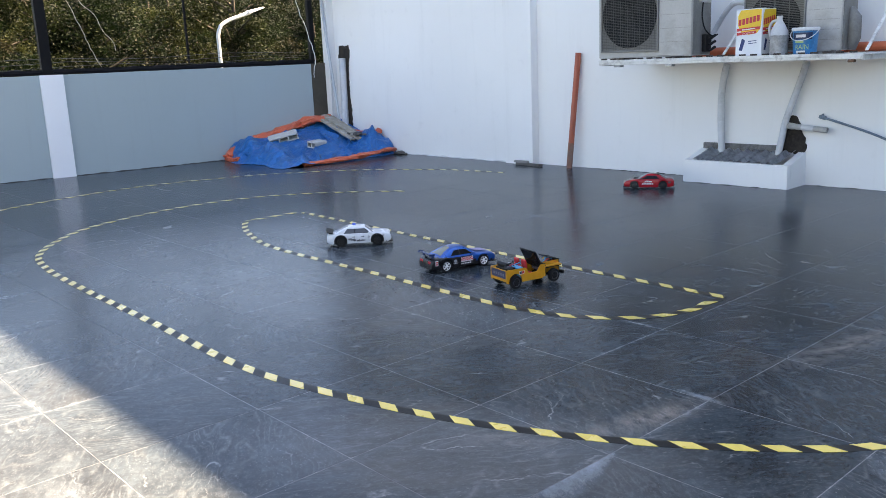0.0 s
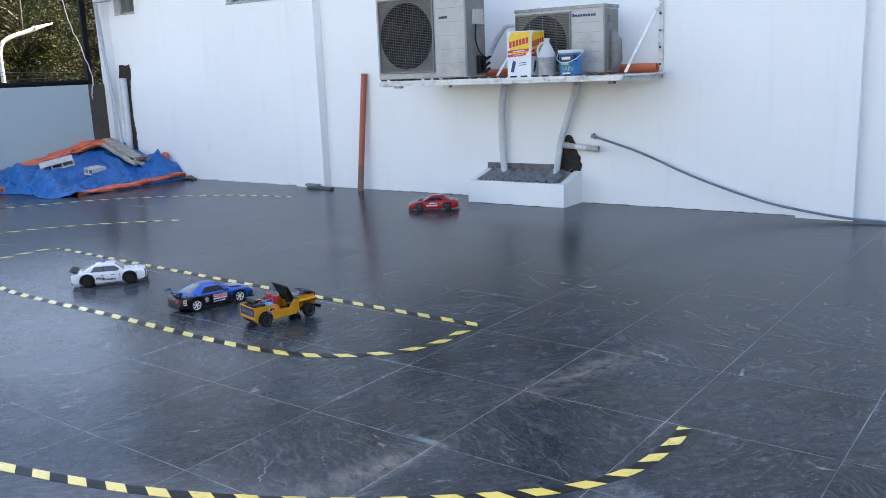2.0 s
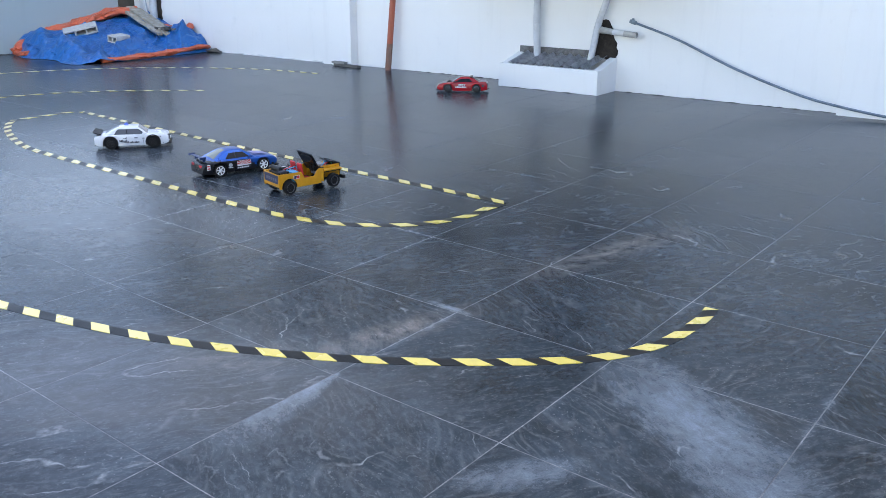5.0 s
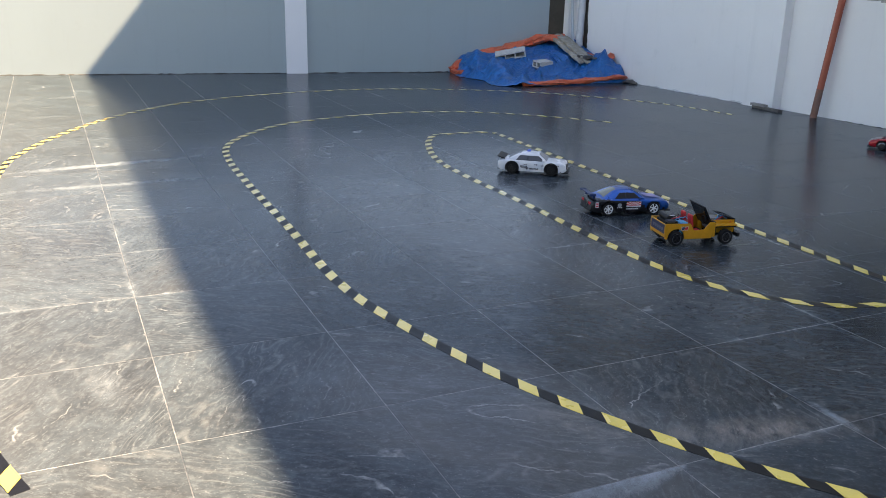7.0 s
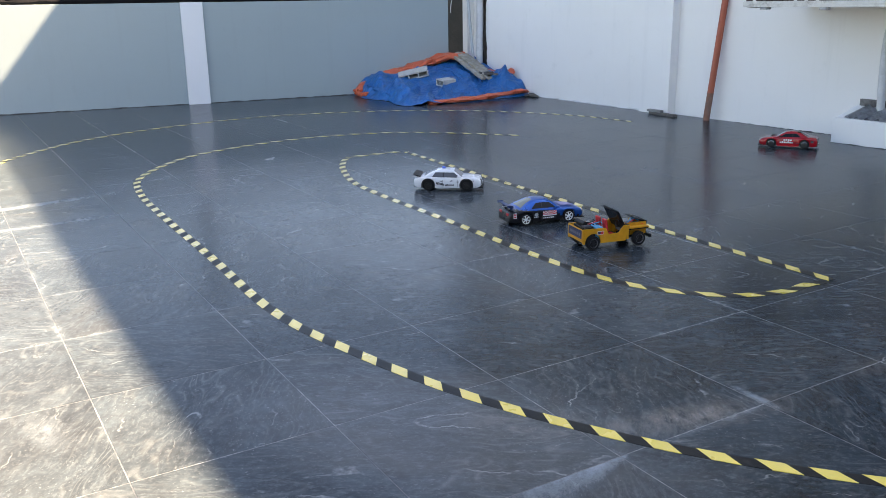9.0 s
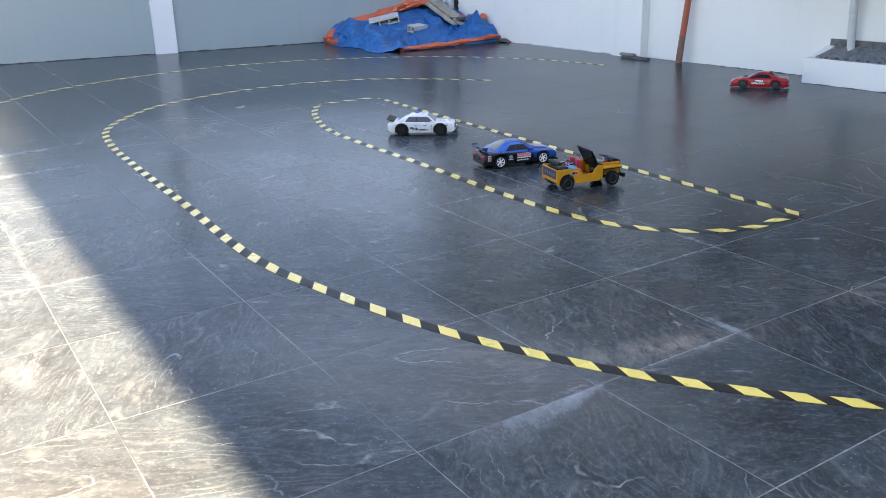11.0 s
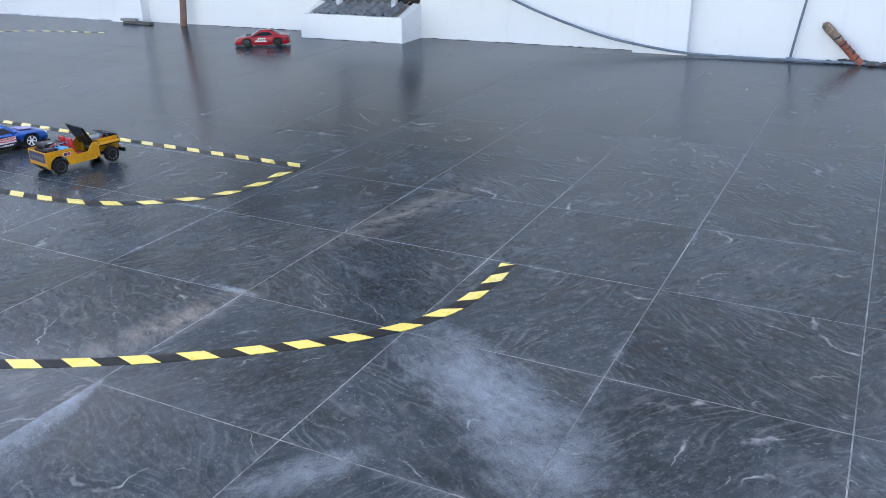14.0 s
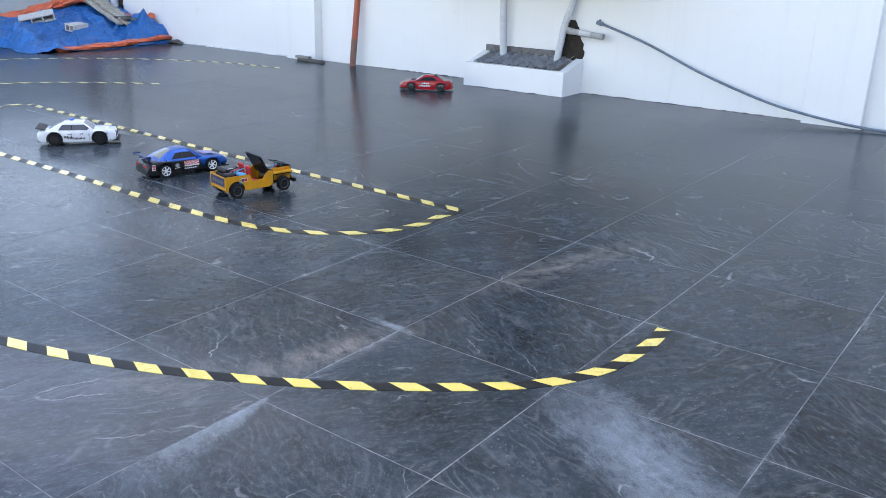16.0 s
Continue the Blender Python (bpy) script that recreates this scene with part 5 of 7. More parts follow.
part("pipe_wall", bm, surface("leaning_pipe_orange", (0.42, 0.1, 0.055), 0.5, grime=(0.12, 0.1, 0.1), grime_amount=0.35, scale=3), th, smooth=True)

bm = bmesh.new()
pipe(bm, (0.0, 0.0, 0.0005), (0.0165, 0.018, 0.28), 0.0328, 0.0006, 20)
part("grimy_foot", bm, surface("cement_splashed_pipe", (0.24, 0.11, 0.075), 0.8, vary=0.4, scale=9, grime=(0.22, 0.2, 0.19), grime_amount=0.6), th, "grey cement-splashed lower end", smooth=True)

th = thing("loose_conduit", on_wall(-1.87, -0.035, 0.62), "long blue-grey plastic conduit sagging along the wall to the floor", "conduit")
bm = bmesh.new()
tube(bm, spline([(0, 0, 0), (0.43, 0, -0.13), (0.95, -0.01, -0.335), (1.46, -0.03, -0.49), (1.79, -0.09, -0.545), (2.2, -0.1, -0.594), (2.55, -0.085, -0.606), (2.96, -0.075, -0.607), (3.5, -0.04, -0.607), (4.6, -0.03, -0.607)], 0.06), 0.0102, 10)
part("tube", bm, M_HOSE, th, smooth=True)
bm = bmesh.new()
box(bm, -0.03, 0.03, -0.016, 0.016, -0.016, 0.016, 0.006, m=Matrix.Rotation(radians(16), 4, "Y"))
box(bm, -0.008, 0.008, -0.012, 0.012, 0.012, 0.032, 0.004)
part("end_cap", bm, M_HOSE, th)

th = thing("upright_conduit", on_wall(1.09, -0.05, 0.0), "short upright grey conduit with a blue cap by the wall", "conduit")
bm = bmesh.new()
tube(bm, [(0, 0, 0.0), (0.035, 0.005, 0.25), (0.066, 0.01, 0.46)], 0.0095, 10)
part("tube", bm, M_HOSE, th, smooth=True)
bm = bmesh.new()
tube(bm, [(0.064, 0.01, 0.45), (0.073, 0.01, 0.51)], 0.015, 12)
part("cap", bm, M_BLUECAP, th, "blue cap", smooth=True)
bm = bmesh.new()
tube(bm, [(-0.025, -0.01, 0.012), (0.035, -0.01, 0.012)], 0.014, 10)
part("socket", bm, M_HOSE, th, smooth=True)

th = thing("stub_orange_pipe", on_wall(1.58, -0.06, 0.0), "short weathered orange pipe wrapped in torn tape, leaning at the wall", "pipe")
bm = bmesh.new()
tube(bm, [(0.0, 0, 0.0), (-0.12, 0.0, 0.12), (-0.22, 0.01, 0.215)], [0.03, 0.028, 0.027], 14)
part("pipe_wall", bm, M_PVCOLD, th, smooth=True)
bm = bmesh.new()
tube(bm, [(-0.16, 0.006, 0.158), (-0.215, 0.01, 0.21), (-0.25, 0.012, 0.243), (-0.275, 0.013, 0.27), (-0.285, 0.014, 0.285)], [0.03, 0.031, 0.033, 0.03, 0.016], 14)
part("tape_wrap", bm, surface("torn_tape_wrap", (0.3, 0.2, 0.14), 0.7, vary=0.6, scale=35, grime=(0.04, 0.03, 0.028), grime_amount=0.8), th, "torn grey-brown tape wrap", smooth=True)
bm = bmesh.new()
for k, f in enumerate((0.2, 0.36, 0.5, 0.66, 0.84)):
    c = Vector((-0.22 * f, 0.005, 0.215 * f))
    tube(bm, [c + Vector((0.022, -0.022, 0.028)), c + Vector((0.008 + 0.01 * (k % 2), -0.03, 0.006)), c + Vector((-0.016, -0.024, -0.02 + 0.012 * (k % 3)))], [0.004, 0.008, 0.003], 5)
part("dark_strap", bm, M_STICKDARK, th, "torn black straps")


def rubble(name, m, n, rx, ry, size, label, seed):
    rnd = random.Random(seed)
    th = thing(name, m, label, "rubble")
    for k in range(n):
        bm = bmesh.new()
        s = size * rnd.uniform(0.4, 1.3)
        vs = box(bm, -s, s, -s * 0.8, s * 0.8, 0, s * 0.8, 0.0)
        for q in vs:
            q.co += Vector((rnd.uniform(-0.35, 0.35), rnd.uniform(-0.35, 0.35), rnd.uniform(-0.25, 0.25))) * s
        lo = min(q.co.z for q in vs)
        for q in vs:
            q.co.z -= lo
        bmesh.ops.transform(bm, matrix=Matrix.Translation((rnd.uniform(-rx, rx), rnd.uniform(-ry, ry), 0)) @ Matrix.Rotation(rnd.uniform(0, 6), 4, "Z"), verts=bm.verts)
        part("chunk", bm, M_RUBBLE, th)
    return th


rubble("rubble_pile", on_wall(-7.6, -0.1, 0.0), 16, 0.16, 0.05, 0.03, "small dark rubble at the foot of the wall beside the tarpaulin", 1)
rubble("rubble_pile", on_wall(1.62, -0.05, 0.0), 30, 0.2, 0.035, 0.024, "dark crumbs of soil at the foot of the wall", 2)
rubble("rubble_pile", on_wall(1.26, -0.03, 0.0), 9, 0.1, 0.02, 0.014, "a few dark crumbs by the upright conduit", 3)
rubble("scrap_pile", on_wall(-1.5, -0.8, LZ + 0.0065), 10, 0.07, 0.03, 0.018, "small rusty and pale scraps lying on the rack", 5)
th = thing("broken_board", on_wall(-5.2, -0.17, 0.0, 0, 0, -6), "dark broken strip of board on the floor by the wall", "board")
bm = bmesh.new()
vs = box(bm, -0.2, 0.2, -0.03, 0.03, 0.0, 0.025, 0.004)
part("slab", bm, M_RUBBLE, th)
bm = bmesh.new()
vs = box(bm, -0.22, -0.02, -0.025, 0.03, 0.026, 0.05, 0.004, m=Matrix.Rotation(radians(5), 4, "Z"))
part("slab", bm, M_CEMENT, th)

# dirty joint where walls meet the floor, darkened to paint in its shadow gap
rnd = random.Random(31)
M_GAP = surface("dirty_joint_shade", (0.06, 0.058, 0.055), 0.9, vary=0.5, scale=20, spec=0.2)
for n_, (u0, u1, v) in enumerate(((-4.55, -3.06, -0.001), (-2.01, -0.09, -0.001), (-3.06, -2.01, -0.366))):
    bm = bmesh.new()
    prev = None
    k = int((u1 - u0) / 0.04)
    for i in range(k + 1):
        x = u0 + (u1 - u0) * i / k
        h = max(0.0006, 0.002 + rnd.uniform(-0.004, 0.005))
        cur = [bm.verts.new((x, v - 0.006 - rnd.uniform(0, 0.006), 0.0004)), bm.verts.new((x, v - 0.002, h)), bm.verts.new((x, v - 0.0005, h))]
        if prev:
            for j in range(2):
                bm.faces.new((prev[j], cur[j], cur[j + 1], prev[j + 1]))
        prev = cur
    setting(f"trim_floor_joint_{n_ + 1}", bm, M_GAP, WALL, "dirty ragged joint with painted shadow gap between wall and floor", "joint")

bm = bmesh.new()
prev = None
for i in range(230):
    x = -9.0 + i * 0.052
    h = max(0.001, 0.007 + rnd.uniform(-0.005, 0.006))
    cur = [bm.verts.new((x, -0.008 - rnd.uniform(0, 0.008), 0.0004)), bm.verts.new((x, -0.0025, h)), bm.verts.new((x, -0.0005, h))]
    if prev:
        for j in range(2):
            bm.faces.new((prev[j], cur[j], cur[j + 1], prev[j + 1]))
    prev = cur
setting("trim_floor_joint_4", bm, M_GAP, GREY, "dirty ragged joint with painted shadow gap between boundary wall and floor", "joint")

# ragged cement skirting along the foot of the wall
M_FILLET = surface("dirty_white_fillet", (0.6, 0.6, 0.59), 0.85, vary=0.15, scale=9, grime=(0.2, 0.19, 0.18), grime_amount=0.4)
rnd = random.Random(9)
bm = bmesh.new()
xs = [-8.9 + 0.06 * i for i in range(int((8.9 - 5.62) / 0.06) + 1)]
prev = None
for x in xs:
    h, d = max(0.002, 0.008 + rnd.uniform(-0.008, 0.012)), 0.006 + max(0, rnd.uniform(-0.02, 0.03))
    cur = [bm.verts.new((x, -0.042 - d, 0.0)), bm.verts.new((x, -0.042 - d * 0.7, h * 0.6)), bm.verts.new((x, -0.0415, h))]
    if prev:
        for i in range(2):
            bm.faces.new((prev[i], cur[i], cur[i + 1], prev[i + 1]))
    prev = cur
setting("baseboard", bm, M_FILLET, WALL, "ragged cement fillet along the foot of the wall", "skirting")
bm = bmesh.new()
prev = None
for i in range(170):
    x = 0.36 + i * 0.05
    h, d = max(0.002, 0.006 + rnd.uniform(-0.006, 0.008)), 0.008 + rnd.uniform(0, 0.012)
    cur = [bm.verts.new((x, -0.001 - d, 0.0)), bm.verts.new((x, -0.001 - d * 0.6, h * 0.7)), bm.verts.new((x, -0.0005, h))]
    if prev:
        for k in range(2):
            bm.faces.new((prev[k], cur[k], cur[k + 1], prev[k + 1]))
    prev = cur
setting("baseboard_2", bm, M_FILLET, WALL, "ragged cement fillet along the foot of the wall", "skirting")


# ---- tarpaulin heap in the corner ----
TC = Vector((-9.12, 4.76, 0))


def heap_z(x, y):
    return 0.47 - math.hypot(0.215 * (TC.y - y), 0.32 * (x - TC.x))


def smooth(a, b, x):
    t = min(1, max(0, (x - a) / (b - a)))
    return t * t * (3 - 2 * t)


def heap_front(y):
    """The heap's edge towards the yard."""
    f = (y - 2.95) / 1.85
    return -7.58 - 0.14 * f * f + 0.05 * math.sin(f * 9) - 0.55 * max(0, 0.12 - f)


tarp = thing("tarpaulin_heap", Matrix.Translation(TC), "crumpled blue and orange tarpaulin over a corner rubble heap", "tarpaulin")
NA, NB = 90, 78
bm = bmesh.new()
grid = []
for i in range(NA + 1):
    row = []
    for j in range(NB + 1):
        a, b = i / NA, j / NB
        y = 2.93 + 1.86 * a + 0.05 * (1 - a) * math.sin(b * 11 + 1)
        xb = -9.66 + 0.13 * (y - 0.4) + 0.02
        x = xb + (heap_front(y) - xb) * b
        edge = min(smooth(0.0, 0.13, a), 1 - smooth(0.9, 1.0, b))
        z = max(0.0, heap_z(x, y)) * edge + 0.012 * smooth(0, 0.05, a) * (1 - smooth(0.95, 1.0, b))
        p = Vector((x, y, 0))
        away = math.hypot(x - TC.x, y - TC.y)
        ang = math.atan2(TC.y - y, x - TC.x) + 0.35 * noise.noise(Vector((x * 1.4, y * 1.4, 1.0)))
        hem = smooth(0.0, 0.06, a) * (1 - smooth(0.9, 1.0, b))
        # long creases running down from the peak, sharp along their crests
        z += 0.06 * (1 - abs(math.sin(7.5 * ang + 0.6))) ** 1.5 * smooth(0.25, 0.9, away) * hem
        z += 0.045 * (1 - abs(math.sin(17.0 * ang + 1.4 * noise.noise(p * 1.3)))) ** 2 * smooth(0.6, 1.2, away) * hem
        # slack cross folds near the low end and along the front
        low_end = math.exp(-((y - 3.2) / 0.3) ** 2) + 0.6 * smooth(0.72, 0.95, b)
        z += 0.055 * math.sin(8.0 * (x * 0.55 + y * 1.1) + 2.2 * noise.noise(p * 1.6)) ** 2 * min(1.0, low_end) * hem
        z += 0.02 * abs(noise.noise(Vector((x * 3 + y * 2, y * 6 - x * 3, 2.0)))) * hem
        # bunched cloth against the white wall
        z += 0.24 * math.exp(-((x + 7.99) / 0.17) ** 2 - ((y - 4.6) / 0.16) ** 2) * (0.75 + 0.9 * abs(noise.noise(p * 8)))
        # bunched cloth along the low end
        z += 0.06 * math.exp(-((y - 3.2) / 0.16) ** 2) * (0.6 + 0.9 * abs(noise.noise(p * 6)))
        row.append(bm.verts.new(p + Vector((0, 0, max(0.004, z))) - TC))
    grid.append(row)
for i in range(NA):
    for j in range(NB):
        bm.faces.new((grid[i][j + 1], grid[i + 1][j + 1], grid[i + 1][j], grid[i][j]))
part("blue_sheet", bm, M_TARPBLUE, tarp, "crumpled blue sheet", smooth=True)


def cloth_roll(points, radius, flat, seed, name="orange_hem", material=M_TARPORANGE, label="orange folded hem"):
    """A loose gathered fold of cloth along a line."""
    rnd = random.Random(seed)
    pts = spline(points, 0.035)
    bm = bmesh.new()
    rings = []
    for i, p in enumerate(pts):
        d = (pts[min(i + 1, len(pts) - 1)] - pts[max(i - 1, 0)]).normalized()
        a, b = frame_of(d)
        n = 18
        q = []
        for k in range(n):
            t = 2 * math.pi * k / n
            r = radius * (0.75 + 0.5 * noise.noise(Vector((i * 0.1, seed * 3.0, seed))) + 0.75 * abs(noise.noise(Vector((i * 0.12 + 0.25 * k, k * 0.9 + seed, seed)))) + 0.3 * noise.noise(Vector((i * 0.5, k * 1.4, seed + 5))))
            q.append(bm.verts.new(p + a * (r * math.cos(t) * flat) + b * (r * math.sin(t)) - TC))
        rings.append(q)
    for r0, r1 in zip(rings, rings[1:]):
        skin(bm, r0, r1)
    bm.faces.new(rings[0])
    bm.faces.new(rings[-1])
    lo = min(v.co.z for v in bm.verts)
    for v in bm.verts:
        v.co.z = max(v.co.z, 0.003)
    bmesh.ops.recalc_face_normals(bm, faces=bm.faces)
    part(name, bm, material, tarp, label, smooth=True)


cloth_roll([(-9.14, 3.0, 0.04), (-9.22, 3.14, 0.13), (-9.22, 3.4, 0.22), (-9.18, 3.75, 0.3), (-9.13, 4.1, 0.4), (-9.06, 4.4, 0.47), (-8.98, 4.6, 0.47)], 0.062, 1.7, 1)
cloth_roll([(-9.0, 4.1, 0.42), (-8.96, 4.3, 0.47), (-8.88, 4.52, 0.46)], 0.04, 1.5, 2)
cloth_roll([(-7.62, 3.2, 0.03), (-7.56, 3.6, 0.04), (-7.57, 4.0, 0.05), (-7.62, 4.35, 0.06), (-7.7, 4.65, 0.07), (-7.76, 4.78, 0.05)], 0.03, 1.6, 3)
cloth_roll([(-8.55, 4.7, 0.26), (-8.3, 4.72, 0.24), (-8.1, 4.74, 0.27), (-7.98, 4.72, 0.31)], 0.04, 1.2, 4)
cloth_roll([(-9.15, 2.99, 0.03), (-8.95, 2.95, 0.03), (-8.8, 2.97, 0.05)], 0.04, 1.2, 5)
# slack blue folds lying over the low end, down the front and against the white wall
for i, (radius, flat, line) in enumerate(((0.03, 1.7, ((-9.0, 3.08), (-8.6, 3.06), (-8.2, 3.1), (-7.85, 3.06))), (0.04, 1.8, ((-9.05, 3.2), (-8.7, 3.24), (-8.35, 3.2), (-8.0, 3.26))),
                                           (0.026, 1.6, ((-8.75, 3.38), (-8.4, 3.4), (-8.0, 3.34), (-7.75, 3.38))), (0.024, 1.8, ((-8.6, 4.2), (-8.25, 4.12), (-7.95, 4.1), (-7.7, 4.02))),
                                           (0.03, 1.6, ((-8.2, 4.4), (-7.95, 4.36), (-7.72, 4.4))), (0.045, 1.2, ((-8.15, 4.52), (-8.0, 4.6), (-7.85, 4.55), (-7.74, 4.6))),
                                           (0.022, 1.7, ((-7.78, 3.4), (-7.76, 3.7), (-7.8, 4.0), (-7.76, 4.25))))):
    cloth_roll([(x, y, max(0.03, heap_z(x, y) + 0.03)) for x, y in line], radius, flat, 20 + i, "blue_fold", M_TARPBLUE, "gathered blue fold")


def block(m, cells, L, W, label):
    """Hollow concrete block lying down: blind cells open towards its own -y."""
    th = thing("hollow_block", m, label, "concrete block", "hollow blocks")
    H, wall = 0.085, 0.016
    k = (L - wall * (cells + 1)) / cells
    holes = [(-L / 2 + wall + i * (k + wall), -L / 2 + (wall + k) * (i + 1), wall, H - wall) for i in range(cells)]
    part("shell", wall_mesh(-L / 2, L / 2, 0, H, -W / 2, W / 2 - 0.02, holes), M_BLOCK, th)
    bm = bmesh.new()
    box(bm, -L / 2, L / 2, W / 2 - 0.0195, W / 2, 0, H, 0.003)
    part("base_web", bm, M_BLOCK, th)
    return th


block(pose(-8.72, 3.62, 0.245, 14, -12, 60), 3, 0.4, 0.19, "grey hollow concrete block with three cells on the tarpaulin")
block(pose(-8.19, 3.8, 0.16, 2, 6, 10), 2, 0.16, 0.21, "grey hollow concrete block end-on on the tarpaulin")

th = thing("old_plank", pose(-8.97, 4.48, 0.5), "weathered splintered plank with cement flecks lying on the tarpaulin", "plank")
for k, (off, w, ln, z) in enumerate(((0.0, 0.1, 1.0, 0.0), (-0.09, 0.06, 0.92, -0.025), (0.085, 0.06, 0.85, -0.015), (0.14, 0.04, 0.6, -0.03))):
    bm = bmesh.new()
    tilt_ = Matrix.Rotation(radians(-4), 4, "Z") @ Matrix.Rotation(radians(17), 4, "Y")
    n = 14
    rows = []
    for i in range(n + 1):
        f = i / n
        e0, e1 = (0.012 * noise.noise(Vector((f * 9, k + q, 0.3))) for q in (0, 5))
        rows.append([bm.verts.new(tilt_ @ Vector((ln * f + (0.02 * noise.noise(Vector((k, q * 3, f))) if i in (0, n) else 0), off + sy * w / 2 + (e0 if sy < 0 else e1), z + zz + 0.006 * noise.noise(Vector((f * 7, k, 2)))))) for q, (sy, zz) in enumerate(((-1, 0), (-1, 0.03), (-0.3, 0.034), (0.4, 0.033), (1, 0.029), (1, 0)))])
    for r0, r1 in zip(rows, rows[1:]):
        skin(bm, r0, r1)
    bm.faces.new(rows[0])
    bm.faces.new(rows[-1])
    bmesh.ops.recalc_face_normals(bm, faces=bm.faces)
    part("board", bm, M_PLANK, th)
rubble("rubble_pile", pose(-8.1, 4.45, 0.27), 14, 0.14, 0.07, 0.03, "loose cement crumbs at the end of the plank", 12)


# ---- radio-controlled model cars ----
def wheel(parent, x, y, r, w, rim, spokes, lip=None):
    side = 1 if y > 0 else -1
    bm = bmesh.new()
    k = r * (0.66 if rim is not M_RIMWHITE else 0.74)
    revolve(bm, [(k, -w / 2), (r * 0.93, -w / 2), (r, -w / 2 + 0.004), (r, w / 2 - 0.004), (r * 0.93, w / 2), (k, w / 2), (k, -w / 2)], 28, "Y", (0, 0, 0), cap=False)
    ty = part("tyre", bm, M_TYRE, parent, smooth=True)
    ty.location = (x, y, r)
    bm = bmesh.new()
    o = side * w / 2
    revolve(bm, [(k, o), (k * 0.93, o + side * 0.0005), (k * 0.88, o - side * 0.006)], 28, "Y", cap=False)
    part("rim_lip", bm, lip or rim, ty, smooth=True)
    bm = bmesh.new()
    revolve(bm, [(k * 0.9, o - side * 0.008), (0.0005, o - side * 0.009)], 24, "Y", cap=False)
    part("brake_disc", bm, M_BLACKPL, ty)
    bm = bmesh.new()
    for i in range(spokes):
        a = 2 * math.pi * i / spokes + 0.3
        box(bm, 0.0, k * 0.93, -0.0022, 0.0022, -r * 0.085, r * 0.085, 0.0008, m=Matrix.Translation((0, o - side * 0.004, 0)) @ Matrix.Rotation(a, 4, "Y"))
    revolve(bm, [(r * 0.2, o - side * 0.006), (r * 0.17, o - side * 0.0005), (0.0005, o)], 14, "Y", cap=False)
    part("rim", bm, rim, ty)
    return ty


def smooth_keys(keys, x0, x1, step=0.004, passes=4):
    """Sample columns of keys (x, a, b, ...) at even steps, straight between keys and then softened."""
    n = int((x1 - x0) / step)
    xs = np.linspace(x0, x1, n + 1)
    kx = [k[0] for k in keys]
    cols = []
    for c in range(1, len(keys[0])):
        v = np.interp(xs, kx, [k[c] for k in keys])
        for _ in range(passes):
            v[1:-1] = 0.25 * v[:-2] + 0.5 * v[1:-1] + 0.25 * v[2:]
        cols.append(v)
    return xs, cols


def car_body(L, hw, keys, sill, r, wb, arch_gap, flare):
    """Lofted shell. keys: x, width factor, shoulder height, centre-line height. Returns the mesh and the width along it."""
    xs, (ws, belts, tops) = smooth_keys(keys, -L / 2, L / 2)
    R = r + arch_gap
    edges = [cx + s * R * q for cx in (wb / 2, -wb / 2) for s in (1, -1) for q in (0.995, 0.9, 0.75)]
    allx = sorted(set(np.round(np.concatenate([xs, edges]), 5)))

    def width(x):
        w = float(np.interp(x, xs, ws))
        for cx in (wb / 2, -wb / 2):
            w += flare * math.exp(-((x - cx) / (R * 0.95)) ** 4) / hw
        return w

    bm = bmesh.new()
    rings = []
    for x in allx:
        w, zb, zt = hw * width(x), float(np.interp(x, xs, belts)), float(np.interp(x, xs, tops))
        zl = sill + 0.012 * max(0.0, (abs(x) - L * 0.42) / (L * 0.08)) ** 2
        for cx in (wb / 2, -wb / 2):
            if abs(x - cx) < R:
                zl = max(zl, min(zb - 0.008, r + math.sqrt(R * R - (x - cx) ** 2)))
        h = zb - zl
        half = [(0.955, zl - 0.0005), (0.985, zl + min(0.005, h * 0.2)), (0.997, zl + h * 0.35), (1.0, zl + h * 0.55), (0.992, zl + h * 0.75), (0.975, zb - min(0.005, h * 0.15)), (0.945, zb), (0.86, zb + (zt - zb) * 0.35), (0.62, zb + (zt - zb) * 0.75), (0.32, zb + (zt - zb) * 0.95), (0.0, zt)]
        ring_ = [bm.verts.new((x, -f * w, z)) for f, z in half] + [bm.verts.new((x, f * w, z)) for f, z in reversed(half[:-1])]
        rings.append(ring_)
    for r0, r1 in zip(rings, rings[1:]):
        for i in range(len(r0) - 1):
            bm.faces.new((r0[i], r0[i + 1], r1[i + 1], r1[i]))
    bm.faces.new(rings[0])
    bm.faces.new(list(reversed(rings[-1])))
    bmesh.ops.recalc_face_normals(bm, faces=bm.faces)
    return bm, width


